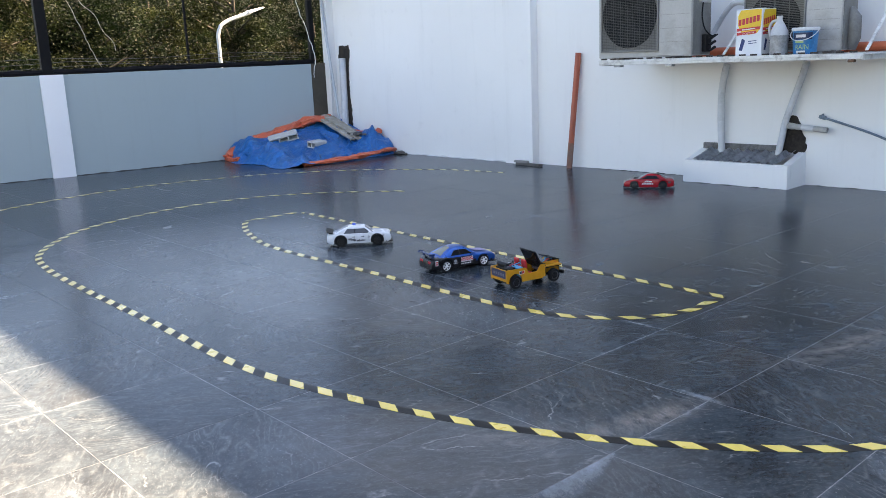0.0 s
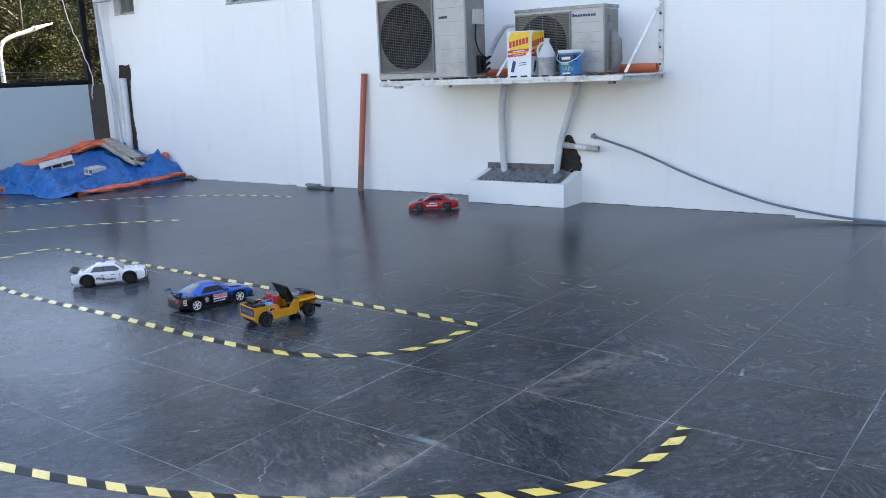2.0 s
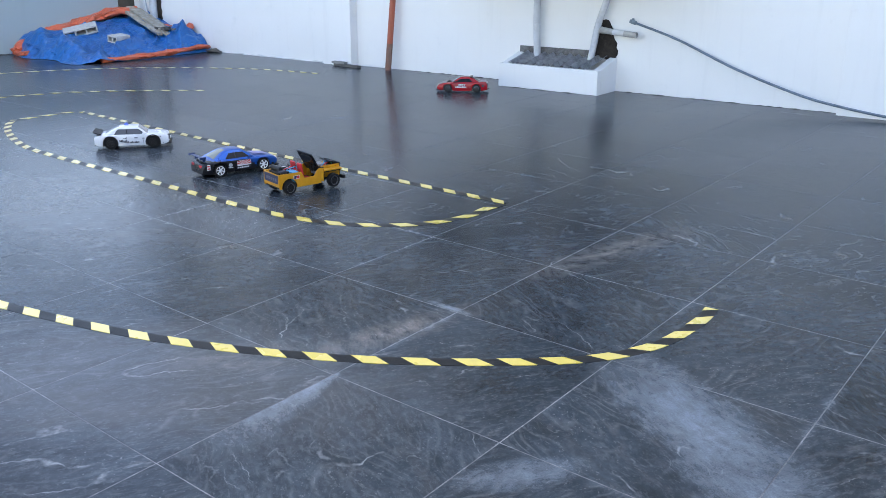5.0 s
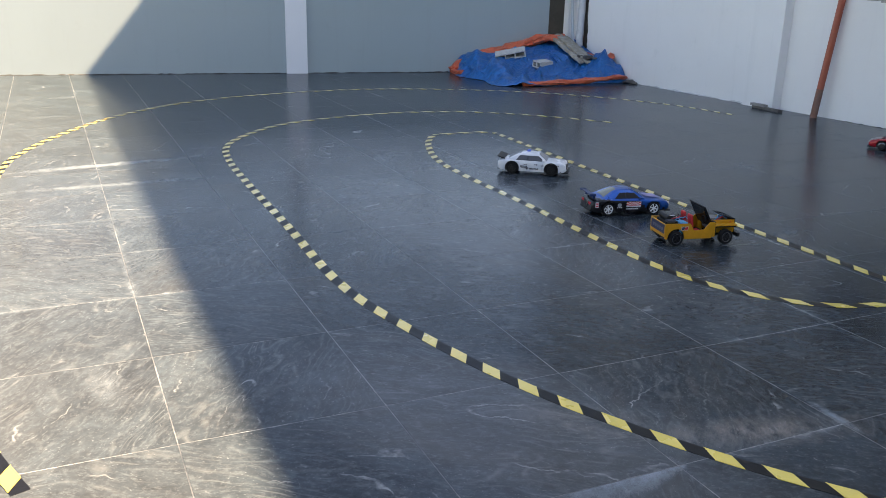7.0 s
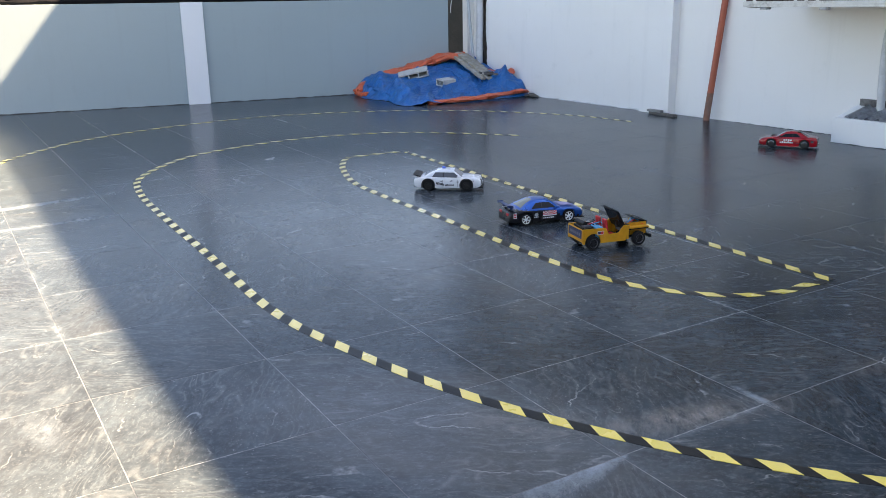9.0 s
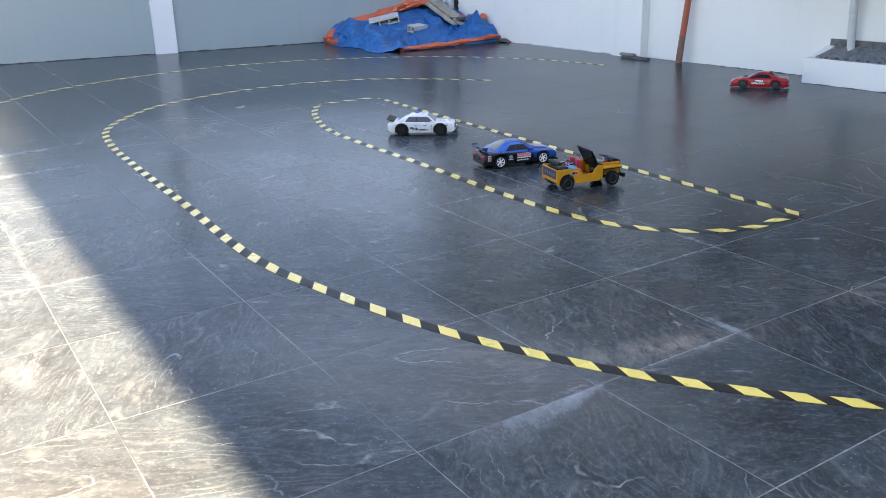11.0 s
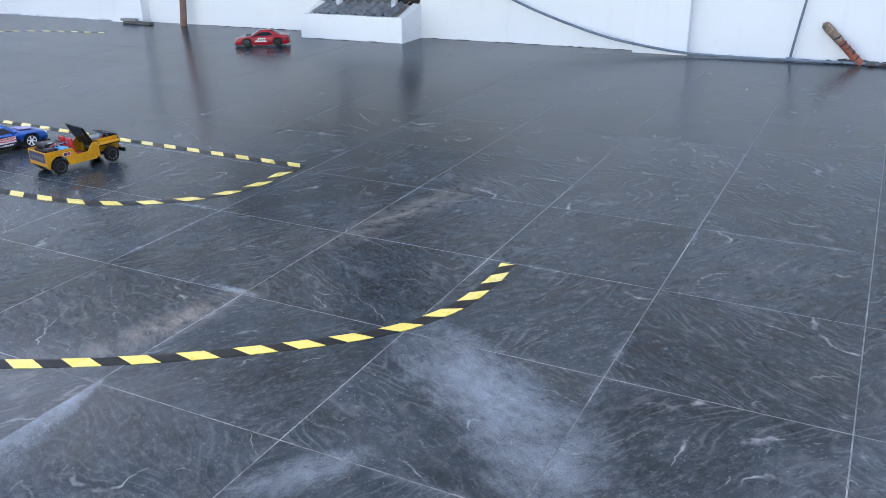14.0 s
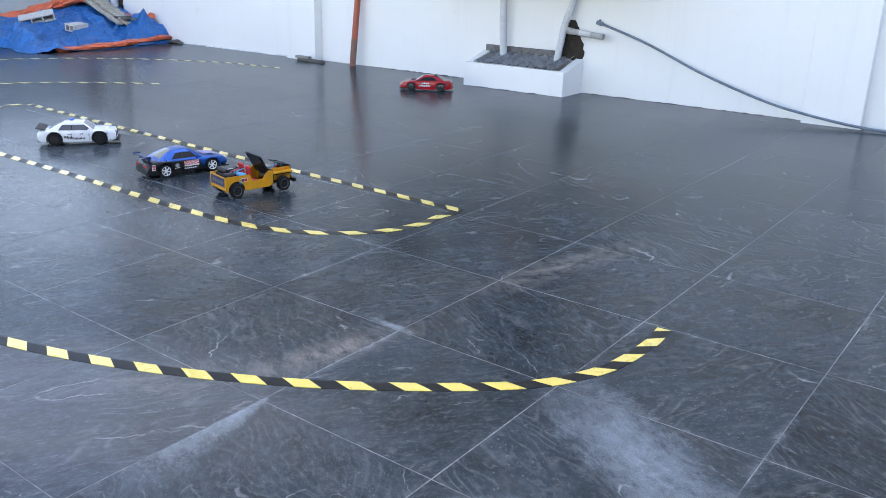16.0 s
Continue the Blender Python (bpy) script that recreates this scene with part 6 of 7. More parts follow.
class Cabin:
    """Greenhouse over a car body: sloped screens, bowed roof, leaning sides."""

    def __init__(self, bf, rf, rr, br, zb, zr, wb, wr, zb_r=None):
        self.bf, self.rf, self.rr, self.br, self.zb, self.zr, self.wb, self.wr = bf, rf, rr, br, zb, zr, wb, wr

    def top(self, x):
        rise = self.zr - self.zb
        if x > self.rf:
            t = (self.bf - x) / (self.bf - self.rf)
            return self.zb + rise * (1 - (1 - t) ** 1.22)
        if x < self.rr:
            t = (x - self.br) / (self.rr - self.br)
            return self.zb + rise * (1 - (1 - t) ** 1.25)
        u = (x - self.rr) / (self.rf - self.rr)
        return self.zr + 0.0035 * math.sin(math.pi * u)

    def side(self, z):
        return self.wb + (self.wr - self.wb) * (z - self.zb) / (self.zr - self.zb)

    def mesh(self):
        bm = bmesh.new()
        rings = []
        n = 44
        for i in range(n + 1):
            x = self.br + (self.bf - self.br) * i / n
            z = max(self.top(x), self.zb + 0.0006)
            e = min(0.008, (z - self.zb) * 0.5)
            low = self.zb - 0.004
            half = [(self.side(low), low), (self.side((z - e + low) / 2), (z - e + low) / 2), (self.side(z - e), z - e), (self.side(z) - e * 0.12, z - e * 0.45), (self.side(z) - e * 0.55, z), (self.side(z) * 0.6, z + 0.003), (self.side(z) * 0.3, z + 0.0045), (0.0, z + 0.005)]
            rings.append([bm.verts.new((x, -y, q)) for y, q in half] + [bm.verts.new((x, y, q)) for y, q in reversed(half[:-1])])
        for r0, r1 in zip(rings, rings[1:]):
            for i in range(len(r0) - 1):
                bm.faces.new((r0[i], r0[i + 1], r1[i + 1], r1[i]))
        bmesh.ops.recalc_face_normals(bm, faces=bm.faces)
        return bm

    def screen(self, x0, x1, inset, lift=0.0014):
        """A glass panel over the top between two stations."""
        bm = bmesh.new()
        rows = []
        for i in range(7):
            x = x0 + (x1 - x0) * i / 6
            z = self.top(x)
            w = self.side(z) - inset
            slope = (self.top(x + 0.001) - self.top(x - 0.001)) / 0.002
            nx, nz = -slope / math.hypot(1, slope), 1 / math.hypot(1, slope)
            rows.append([bm.verts.new((x + nx * lift, w * v, z + 0.005 * (1 - v * v) + nz * lift)) for v in (-1, -0.6, -0.2, 0.2, 0.6, 1)])
        for r0, r1 in zip(rows, rows[1:]):
            for i in range(5):
                bm.faces.new((r0[i], r0[i + 1], r1[i + 1], r1[i]))
        bmesh.ops.recalc_face_normals(bm, faces=bm.faces)
        for f in bm.faces:
            if f.normal.z < 0:
                f.normal_flip()
        return bm

    def panel(self, outline, s, lift):
        """A flat pane on one flank from (x, z) corners."""
        bm = bmesh.new()
        vs = [bm.verts.new((x, s * (self.side(z) + lift), z)) for x, z in outline]
        bm.faces.new(vs)
        return bm


def sticker(car, pts, mat, name="sticker", label=""):
    bm = bmesh.new()
    bm.faces.new([bm.verts.new(p) for p in pts])
    return part(name, bm, mat, car, label)


def side_rect(x0, x1, z0, z1, y, plan):
    return [(x0, y * plan(x0), z0), (x1, y * plan(x1), z0), (x1, y * plan(x1), z1), (x0, y * plan(x0), z1)]


def rays(car, x0, x1, z0, z1, y, plan, s):
    """Red and white sunburst panel with a dark strip below."""
    e = 0.0016 * s
    sticker(car, [(p[0], p[1] + e * 0.6, p[2]) for p in side_rect(x0, x1, z0, z1, y, plan)], M_STICKWHITE, label="white sunburst sticker ground")
    cx, cz = (x0 + x1) / 2, z0 + (z1 - z0) * 0.2
    bm = bmesh.new()
    for i in range(9):
        a = math.pi * (i + 0.2) / 9
        b = math.pi * (i + 0.72) / 9
        q = [(cx, cz)]
        for t in (a, b):
            dx, dz = math.cos(t), math.sin(t)
            k = min(((x1 - cx) if dx > 0 else (x0 - cx)) / dx if abs(dx) > 1e-3 else 9, (z1 - cz) / dz if dz > 1e-3 else 9)
            q.append((cx + dx * k, cz + dz * k))
        bm.faces.new([bm.verts.new((x, y * plan(x) + e, z)) for x, z in q])
    part("sunburst", bm, M_STICKRED, car, "red sunburst rays")


def bars(car, x0, z0, n, w, h, y, plan, s, mat, tilt=0.0):
    """Unreadable lettering as plain bars."""
    bm = bmesh.new()
    for i in range(n):
        a = x0 + i * w * 1.3
        zz = z0 + tilt * i
        bm.faces.new([bm.verts.new((p[0], p[1] + 0.0016 * s, p[2])) for p in side_rect(a, a + w, zz, zz + h * (0.75 + 0.25 * ((i * 7) % 3) / 2), y, plan)])
    part("text_bar", bm, mat, car)


def coupe(m, label, paint, L, hw, keys, sill, wheels, cab, panes, glass_, extras):
    """keys: see car_body. cab: see Cabin. panes: two (x, z) outlines of side glass. glass_: side, front and rear glass."""
    car = thing("model_car", m, label, "model car", "model cars")
    r, w, wb, rim, spokes, lip = wheels
    bm, plan = car_body(L, hw, keys, sill, r, wb, extras.get("arch", 0.006), extras.get("flare", 0.003))
    nose_z, tail_z = keys[-2][3], keys[1][3]
    if "lower" in extras:
        for f in bm.faces:
            q = f.calc_center_median()
            edge = extras["edge"](q.x)
            f.material_index = 1 if q.z < edge or q.x < -L / 2 + 0.006 else 0
    part("body", bm, [paint, extras["lower"]] if "lower" in extras else paint, car, smooth=True)
    c = Cabin(*cab)
    part("roof", c.mesh(), extras.get("roof", paint), car, smooth=True)
    part("windscreen", c.screen(c.bf - 0.003, c.rf + 0.003, 0.006), glass_[1], car, smooth=True)
    part("rear_window", c.screen(c.br + 0.012, c.rr - 0.004, 0.019), glass_[2], car, smooth=True)
    for s in (1, -1):
        cx, cz = sum(p[0] for q in panes for p in q) / 8, sum(p[1] for q in panes for p in q) / 8
        part("window_surround", c.panel([(cx + (x - cx) * 1.06, cz + (z - cz) * 1.14) for x, z in (panes[0][0], panes[0][1], panes[1][2], panes[1][3])], s, 0.0008), M_BLACKPL, car, "black window surround")
        for outline in panes:
            part("side_window", c.panel(outline, s, 0.0014), glass_[0], car)
        # door shut lines
        for x in extras.get("doors", (0.062, -0.052)):
            bm = bmesh.new()
            bm.faces.new([bm.verts.new((q[0], q[1] + 0.0009 * s, q[2])) for q in side_rect(x - 0.0007, x + 0.0007, sill + 0.01, c.zb - 0.012, s * hw, plan)])
            part("door_seam", bm, M_BLACKPL, car)
        bm = bmesh.new()
        ys = sorted((s * hw * 0.95, s * hw * 1.09))
        box(bm, c.bf - 0.034, c.bf - 0.016, ys[0], ys[1], c.zb + 0.001, c.zb + 0.013, 0.003)
        part("mirror", bm, extras.get("mirror", M_BLACKPL), car)
        ys = sorted((s * hw * 0.34, s * hw * 0.7))
        bm = bmesh.new()
        box(bm, L / 2 - 0.014, L / 2 + 0.0012, ys[0], ys[1], nose_z - 0.02, nose_z - 0.006, 0.003)
        part("headlight", bm, extras.get("lamp", M_LAMPAMBER), car, "pale headlight lens")
        bm = bmesh.new()
        box(bm, -L / 2 - 0.0015, -L / 2 + 0.008, ys[0], ys[1], tail_z - 0.026, tail_z - 0.012, 0.002)
        part("tail_light", bm, extras.get("tail", M_STICKRED), car, "tail light")
    for x in (wb / 2, -wb / 2):
        for y in (hw - w / 2 + 0.001, -hw + w / 2 - 0.001):
            wheel(car, x, y, r, w, rim, spokes, lip)
    bm = bmesh.new()
    box(bm, -L / 2 + 0.03, L / 2 - 0.03, -hw * 0.66, hw * 0.66, sill - 0.006, sill + 0.012, 0.003)
    for x in (wb / 2, -wb / 2):
        box(bm, x - r - 0.008, x + r + 0.008, -hw + w + 0.004, hw - w - 0.004, sill, r * 2.02, 0.003)
    box(bm, -L / 2 + 0.03, L / 2 - 0.03, -hw * 0.93, hw * 0.93, sill + 0.004, sill + 0.008)
    part("chassis", bm, M_BLACKPL, car)
    bm = bmesh.new()
    box(bm, L / 2 - 0.03, L / 2 + extras.get("chin", 0.006), -hw * 0.84, hw * 0.84, sill - 0.004, sill + 0.004, 0.0015)
    part("front_lip", bm, M_BLACKPL, car)
    bm = bmesh.new()
    box(bm, -L / 2 - 0.004, -L / 2 + 0.02, -hw * 0.78, hw * 0.78, sill + 0.002, sill + 0.012, 0.003)
    part("rear_bumper", bm, M_BLACKPL, car)
    return car, plan, c


W_T = 0.026
# white saloon coupe
L, hw = 0.448, 0.092
LINES = [(-L / 2, 0.88, 0.074, 0.08), (-L / 2 + 0.006, 0.92, 0.084, 0.088), (-L / 2 + 0.03, 0.96, 0.088, 0.093), (-0.14, 0.99, 0.09, 0.095), (0.0, 1.0, 0.089, 0.093), (0.075, 0.99, 0.087, 0.094), (0.14, 0.97, 0.086, 0.093), (L / 2 - 0.03, 0.94, 0.082, 0.089), (L / 2 - 0.006, 0.92, 0.076, 0.083), (L / 2, 0.9, 0.068, 0.074)]
car, plan, c = coupe(pose(-3.308, 0.857, 0.003, 0, 0, 53), "white model coupe with black wheels, rear spoiler and blue roof beacon", M_WHITECAR, L, hw, LINES, 0.022,
                     (0.039, W_T, 0.257, M_RIMDARK, 6, M_BLACKPL), (0.1, 0.042, -0.07, -0.168, 0.088, 0.131, 0.082, 0.064),
                     (((0.08, 0.092), (0.04, 0.12), (-0.024, 0.122), (-0.024, 0.092)), ((-0.03, 0.092), (-0.03, 0.122), (-0.076, 0.121), (-0.1, 0.094))),
                     (M_CARGLASSGREY, M_CARGLASSPALE, M_CARGLASSPALE), {"arch": 0.005, "flare": 0.002, "chin": 0.016, "lamp": M_STICKDARK, "mirror": M_WHITECAR, "doors": (0.07, -0.03)})
bm = bmesh.new()
box(bm, -0.03, 0.022, -hw * 0.88, hw * 0.88, 0, 0.006, 0.002, m=Matrix.Translation((-L / 2 + 0.022, 0, 0.099)) @ Matrix.Rotation(radians(16), 4, "Y"))
box(bm, -L / 2 + 0.015, -L / 2 + 0.035, -0.05, 0.05, 0.086, 0.1, 0.002)
part("spoiler", bm, M_BLACKPL, car, "black rear spoiler")
bm = bmesh.new()
box(bm, -0.046, -0.014, -0.016, 0.016, 0.131, 0.137, 0.002)
part("beacon_base", bm, M_STICKWHITE, car)
bm = bmesh.new()
revolve(bm, [(0.013, 0.0), (0.014, 0.004), (0.011, 0.012), (0.004, 0.016)], 16, "Z", (-0.03, 0, 0.1372))
part("beacon", bm, surface("blue_beacon_lens", (0.06, 0.12, 0.5), 0.2), car, "blue roof beacon", smooth=True)
for s in (1, -1):
    bars(car, -0.074, 0.046, 7, 0.0062, 0.017, s * hw, plan, s, M_STICKDARK, -0.0014)
    bars(car, -0.014, 0.036, 8, 0.0058, 0.012, s * hw, plan, s, M_STICKDARK)
    bars(car, -0.05, 0.0655, 2, 0.008, 0.005, s * hw, plan, s, M_STICKDARK)
    bars(car, 0.018, 0.066, 2, 0.008, 0.008, s * hw, plan, s, M_STICKNAVY)
    bars(car, 0.062, 0.058, 2, 0.007, 0.012, s * hw, plan, s, surface("faded_grey_print", (0.38, 0.4, 0.42), 0.5))
    bars(car, 0.16, 0.066, 2, 0.008, 0.006, s * hw, plan, s, M_STICKDARK)
    for cx in (0.1285, -0.1285):
        bm = bmesh.new()
        n, prev = 18, None
        for i in range(n + 1):
            a = math.pi * (-0.08 + 1.16 * i / n)
            cur = [bm.verts.new((cx + rr * math.cos(a), s * y, 0.039 + rr * math.sin(a))) for rr, y in ((0.041, hw * plan(cx) - 0.006), (0.041, hw * plan(cx) + 0.0016), (0.0452, hw * plan(cx) + 0.0018), (0.047, hw * plan(cx) - 0.0005))]
            if prev:
                for j in range(3):
                    bm.faces.new((prev[j], prev[j + 1], cur[j + 1], cur[j]))
            prev = cur
        bmesh.ops.recalc_face_normals(bm, faces=bm.faces)
        part("arch_flare", bm, M_BLACKPL, car, "black wheel-arch flare")
bm = bmesh.new()
box(bm, L / 2 - 0.012, L / 2 + 0.0035, -hw * 0.74, hw * 0.74, 0.046, 0.062, 0.003)
part("front_grille", bm, M_BLACKPL, car, "black front grille")
bm = bmesh.new()
box(bm, L / 2 - 0.012, L / 2 + 0.006, -hw * 0.86, hw * 0.86, 0.036, 0.043, 0.002)
part("front_bumper", bm, M_CHROME, car, "bright front bumper bar")
bm = bmesh.new()
box(bm, L / 2 - 0.07, L / 2 - 0.06, -0.05, -0.03, 0.084, 0.09, 0.002)
part("bonnet_pin", bm, M_STICKDARK, car)

# blue over black coupe with white wheels
L, hw = 0.46, 0.095
LINES = [(-L / 2, 0.84, 0.058, 0.066), (-L / 2 + 0.01, 0.9, 0.074, 0.082), (-L / 2 + 0.035, 0.96, 0.085, 0.091), (-0.15, 1.0, 0.088, 0.094), (-0.02, 0.99, 0.086, 0.09), (0.07, 0.98, 0.083, 0.091), (0.14, 0.97, 0.079, 0.088), (L / 2 - 0.04, 0.91, 0.072, 0.08), (L / 2 - 0.01, 0.82, 0.062, 0.07), (L / 2, 0.74, 0.052, 0.058)]
car, plan, c = coupe(pose(-2.258, 0.842, 0.003, 0, 0, 77), "blue and black model coupe with white wheels and wing", M_BLUECAR, L, hw, LINES, 0.018,
                     (0.0345, W_T, 0.265, M_RIMWHITE, 6, M_RIMWHITE), (0.08, 0.015, -0.07, -0.165, 0.087, 0.13, 0.084, 0.06),
                     (((0.048, 0.092), (0.015, 0.118), (-0.028, 0.122), (-0.028, 0.092)), ((-0.034, 0.092), (-0.034, 0.122), (-0.064, 0.118), (-0.092, 0.093))),
                     (M_CARGLASS, M_CARGLASS, M_CARGLASSYELLOW), {"lower": M_BLACKCAR, "mirror": M_BLUECAR, "edge": lambda x: 0.03 if x > 0.1 else (0.03 + (0.1 - x) / 0.06 * 0.045 if x > 0.04 else 0.075 + (0.04 - x) / 0.2 * 0.014)})
for s in (1, -1):
    rays(car, -0.03, 0.055, 0.046, 0.0755, s * hw, plan, s)
    sticker(car, [(p[0], p[1] + 0.0014 * s, p[2]) for p in side_rect(-0.034, 0.05, 0.03, 0.043, s * hw, plan)], M_STICKDARK)
    bars(car, -0.03, 0.033, 6, 0.009, 0.007, s * hw, plan, s, M_STICKWHITE)
    sticker(car, [(-0.07 + 0.012 * math.cos(t), s * hw * plan(-0.07) + s * 0.0017, 0.058 + 0.011 * math.sin(t)) for t in [i * math.pi / 5 for i in range(10)]], surface("grey_badge", (0.3, 0.32, 0.34), 0.5), label="grey round badge")
    bars(car, -0.085, 0.042, 3, 0.008, 0.005, s * hw, plan, s, M_STICKWHITE)
    sticker(car, [(p[0], p[1] + 0.0016 * s, p[2]) for p in side_rect(-0.208, -0.19, 0.045, 0.076, s * hw, plan)], M_STICKWHITE, label="white and red badge")
    for z in (0.05, 0.063):
        sticker(car, [(p[0], p[1] + 0.0022 * s, p[2]) for p in side_rect(-0.206, -0.192, z, z + 0.008, s * hw, plan)], M_STICKRED)
bm = bmesh.new()
for y in (-0.055, 0.055):
    box(bm, -L / 2 + 0.015, -L / 2 + 0.03, y - 0.003, y + 0.003, 0.088, 0.11, 0.001)
box(bm, -0.022, 0.016, -hw * 0.8, hw * 0.8, 0, 0.004, 0.0015, m=Matrix.Translation((-L / 2 + 0.012, 0, 0.11)) @ Matrix.Rotation(radians(12), 4, "Y"))
for y in (-hw * 0.8, hw * 0.8):
    box(bm, -L / 2 - 0.01, -L / 2 + 0.026, y - 0.0015, y + 0.0015, 0.106, 0.119, 0.001)
part("rear_wing", bm, surface("dark_blue_wing", (0.015, 0.035, 0.11), 0.35, spec=0.3), car, "dark blue rear wing")
# pinkish reflection on the bonnet, painted as a flat patch
sticker(car, [(0.175, -0.05, 0.0875), (0.175, 0.025, 0.0875), (0.1, 0.04, 0.0925), (0.1, -0.05, 0.0925)], surface("pinkish_bonnet_reflection", (0.22, 0.2, 0.42), 0.35), "bonnet_reflection", "pinkish reflection painted on the bonnet")

# red coupe
L, hw = 0.455, 0.094
LINES = [(-L / 2, 0.9, 0.066, 0.074), (-L / 2 + 0.008, 0.95, 0.08, 0.088), (-L / 2 + 0.03, 0.98, 0.085, 0.093), (-0.15, 1.0, 0.086, 0.093), (-0.02, 0.98, 0.083, 0.088), (0.072, 0.98, 0.08, 0.09), (0.14, 0.99, 0.077, 0.085), (L / 2 - 0.04, 0.93, 0.068, 0.075), (L / 2 - 0.01, 0.84, 0.056, 0.064), (L / 2, 0.74, 0.046, 0.052)]
car, plan, c = coupe(pose(-3.1, 4.1, 0.003, 0, 0, 213), "glossy red model coupe with dark bright-lipped wheels and white side lettering", M_RED, L, hw, LINES, 0.016,
                     (0.0335, W_T, 0.26, M_RIMDARK, 5, M_CHROME), (0.088, 0.016, -0.07, -0.165, 0.085, 0.126, 0.082, 0.06),
                     (((0.058, 0.089), (0.018, 0.114), (-0.03, 0.118), (-0.03, 0.09)), ((-0.036, 0.09), (-0.036, 0.118), (-0.064, 0.115), (-0.094, 0.092))),
                     (M_CARGLASS, M_CARGLASSPALE, M_CARGLASS), {"flare": 0.005, "tail": M_STICKDARK, "chin": 0.008})
for s in (1, -1):
    bars(car, -0.03, 0.06, 4, 0.013, 0.014, s * hw, plan, s, M_STICKWHITE, 0.0)
    bars(car, -0.04, 0.038, 7, 0.0115, 0.016, s * hw, plan, s, M_STICKWHITE, 0.0)
    bars(car, -0.086, 0.04, 2, 0.008, 0.006, s * hw, plan, s, M_STICKDARK)
    sticker(car, [(p[0], p[1] + 0.0016 * s, p[2]) for p in side_rect(-0.2, -0.178, 0.05, 0.066, s * hw, plan)], M_STICKDARK)
    bm = bmesh.new()
    ys = sorted((s * hw - s * 0.006, s * hw + s * 0.002))
    box(bm, -0.08, 0.08, ys[0], ys[1], 0.012, 0.02, 0.0015)
    part("side_skirt", bm, M_RED, car)
    bm = bmesh.new()
    box(bm, 0.095, 0.14, s * 0.03 - 0.008, s * 0.03 + 0.008, 0.084, 0.0895, 0.002, m=Matrix.Translation((0, 0, 0.0)))
    part("bonnet_vent", bm, M_BLACKPL, car, "dark bonnet vent")
bm = bmesh.new()
box(bm, -0.094, -0.066, -0.056, 0.056, 0.1265, 0.1325, 0.002)
part("roof_spoiler", bm, M_BLACKPL, car, "black roof spoiler")
bm = bmesh.new()
box(bm, -L / 2 - 0.0025, -L / 2 + 0.006, -hw * 0.7, hw * 0.7, 0.06, 0.073, 0.002)
part("tail_panel", bm, M_STICKDARK, car, "dark tail light strip")
bm = bmesh.new()
box(bm, L / 2 - 0.02, L / 2 + 0.0025, -hw * 0.5, hw * 0.5, 0.022, 0.034, 0.002)
part("front_intake", bm, M_BLACKPL, car, "dark bumper intake")
bm = bmesh.new()
tube(bm, [(-L / 2 + 0.02, -0.055, 0.02), (-L / 2 - 0.012, -0.055, 0.02)], 0.008, 10)
part("exhaust", bm, M_CHROME, car, "bright exhaust tip")

# yellow open jeep
M_RIMGREY = gloss("dull_grey_rim", (0.1, 0.1, 0.105), 0.4)
jeep = thing("model_jeep", pose(-1.66, 0.822, 0.003, 0, 0, 78) @ Matrix.Diagonal((1.03, 1.04, 1.1, 1)), "amber yellow open model jeep with black screen and red seat", "model car", "model cars")
L, hw, sill = 0.385, 0.078, 0.03
r, wb = 0.034, 0.257
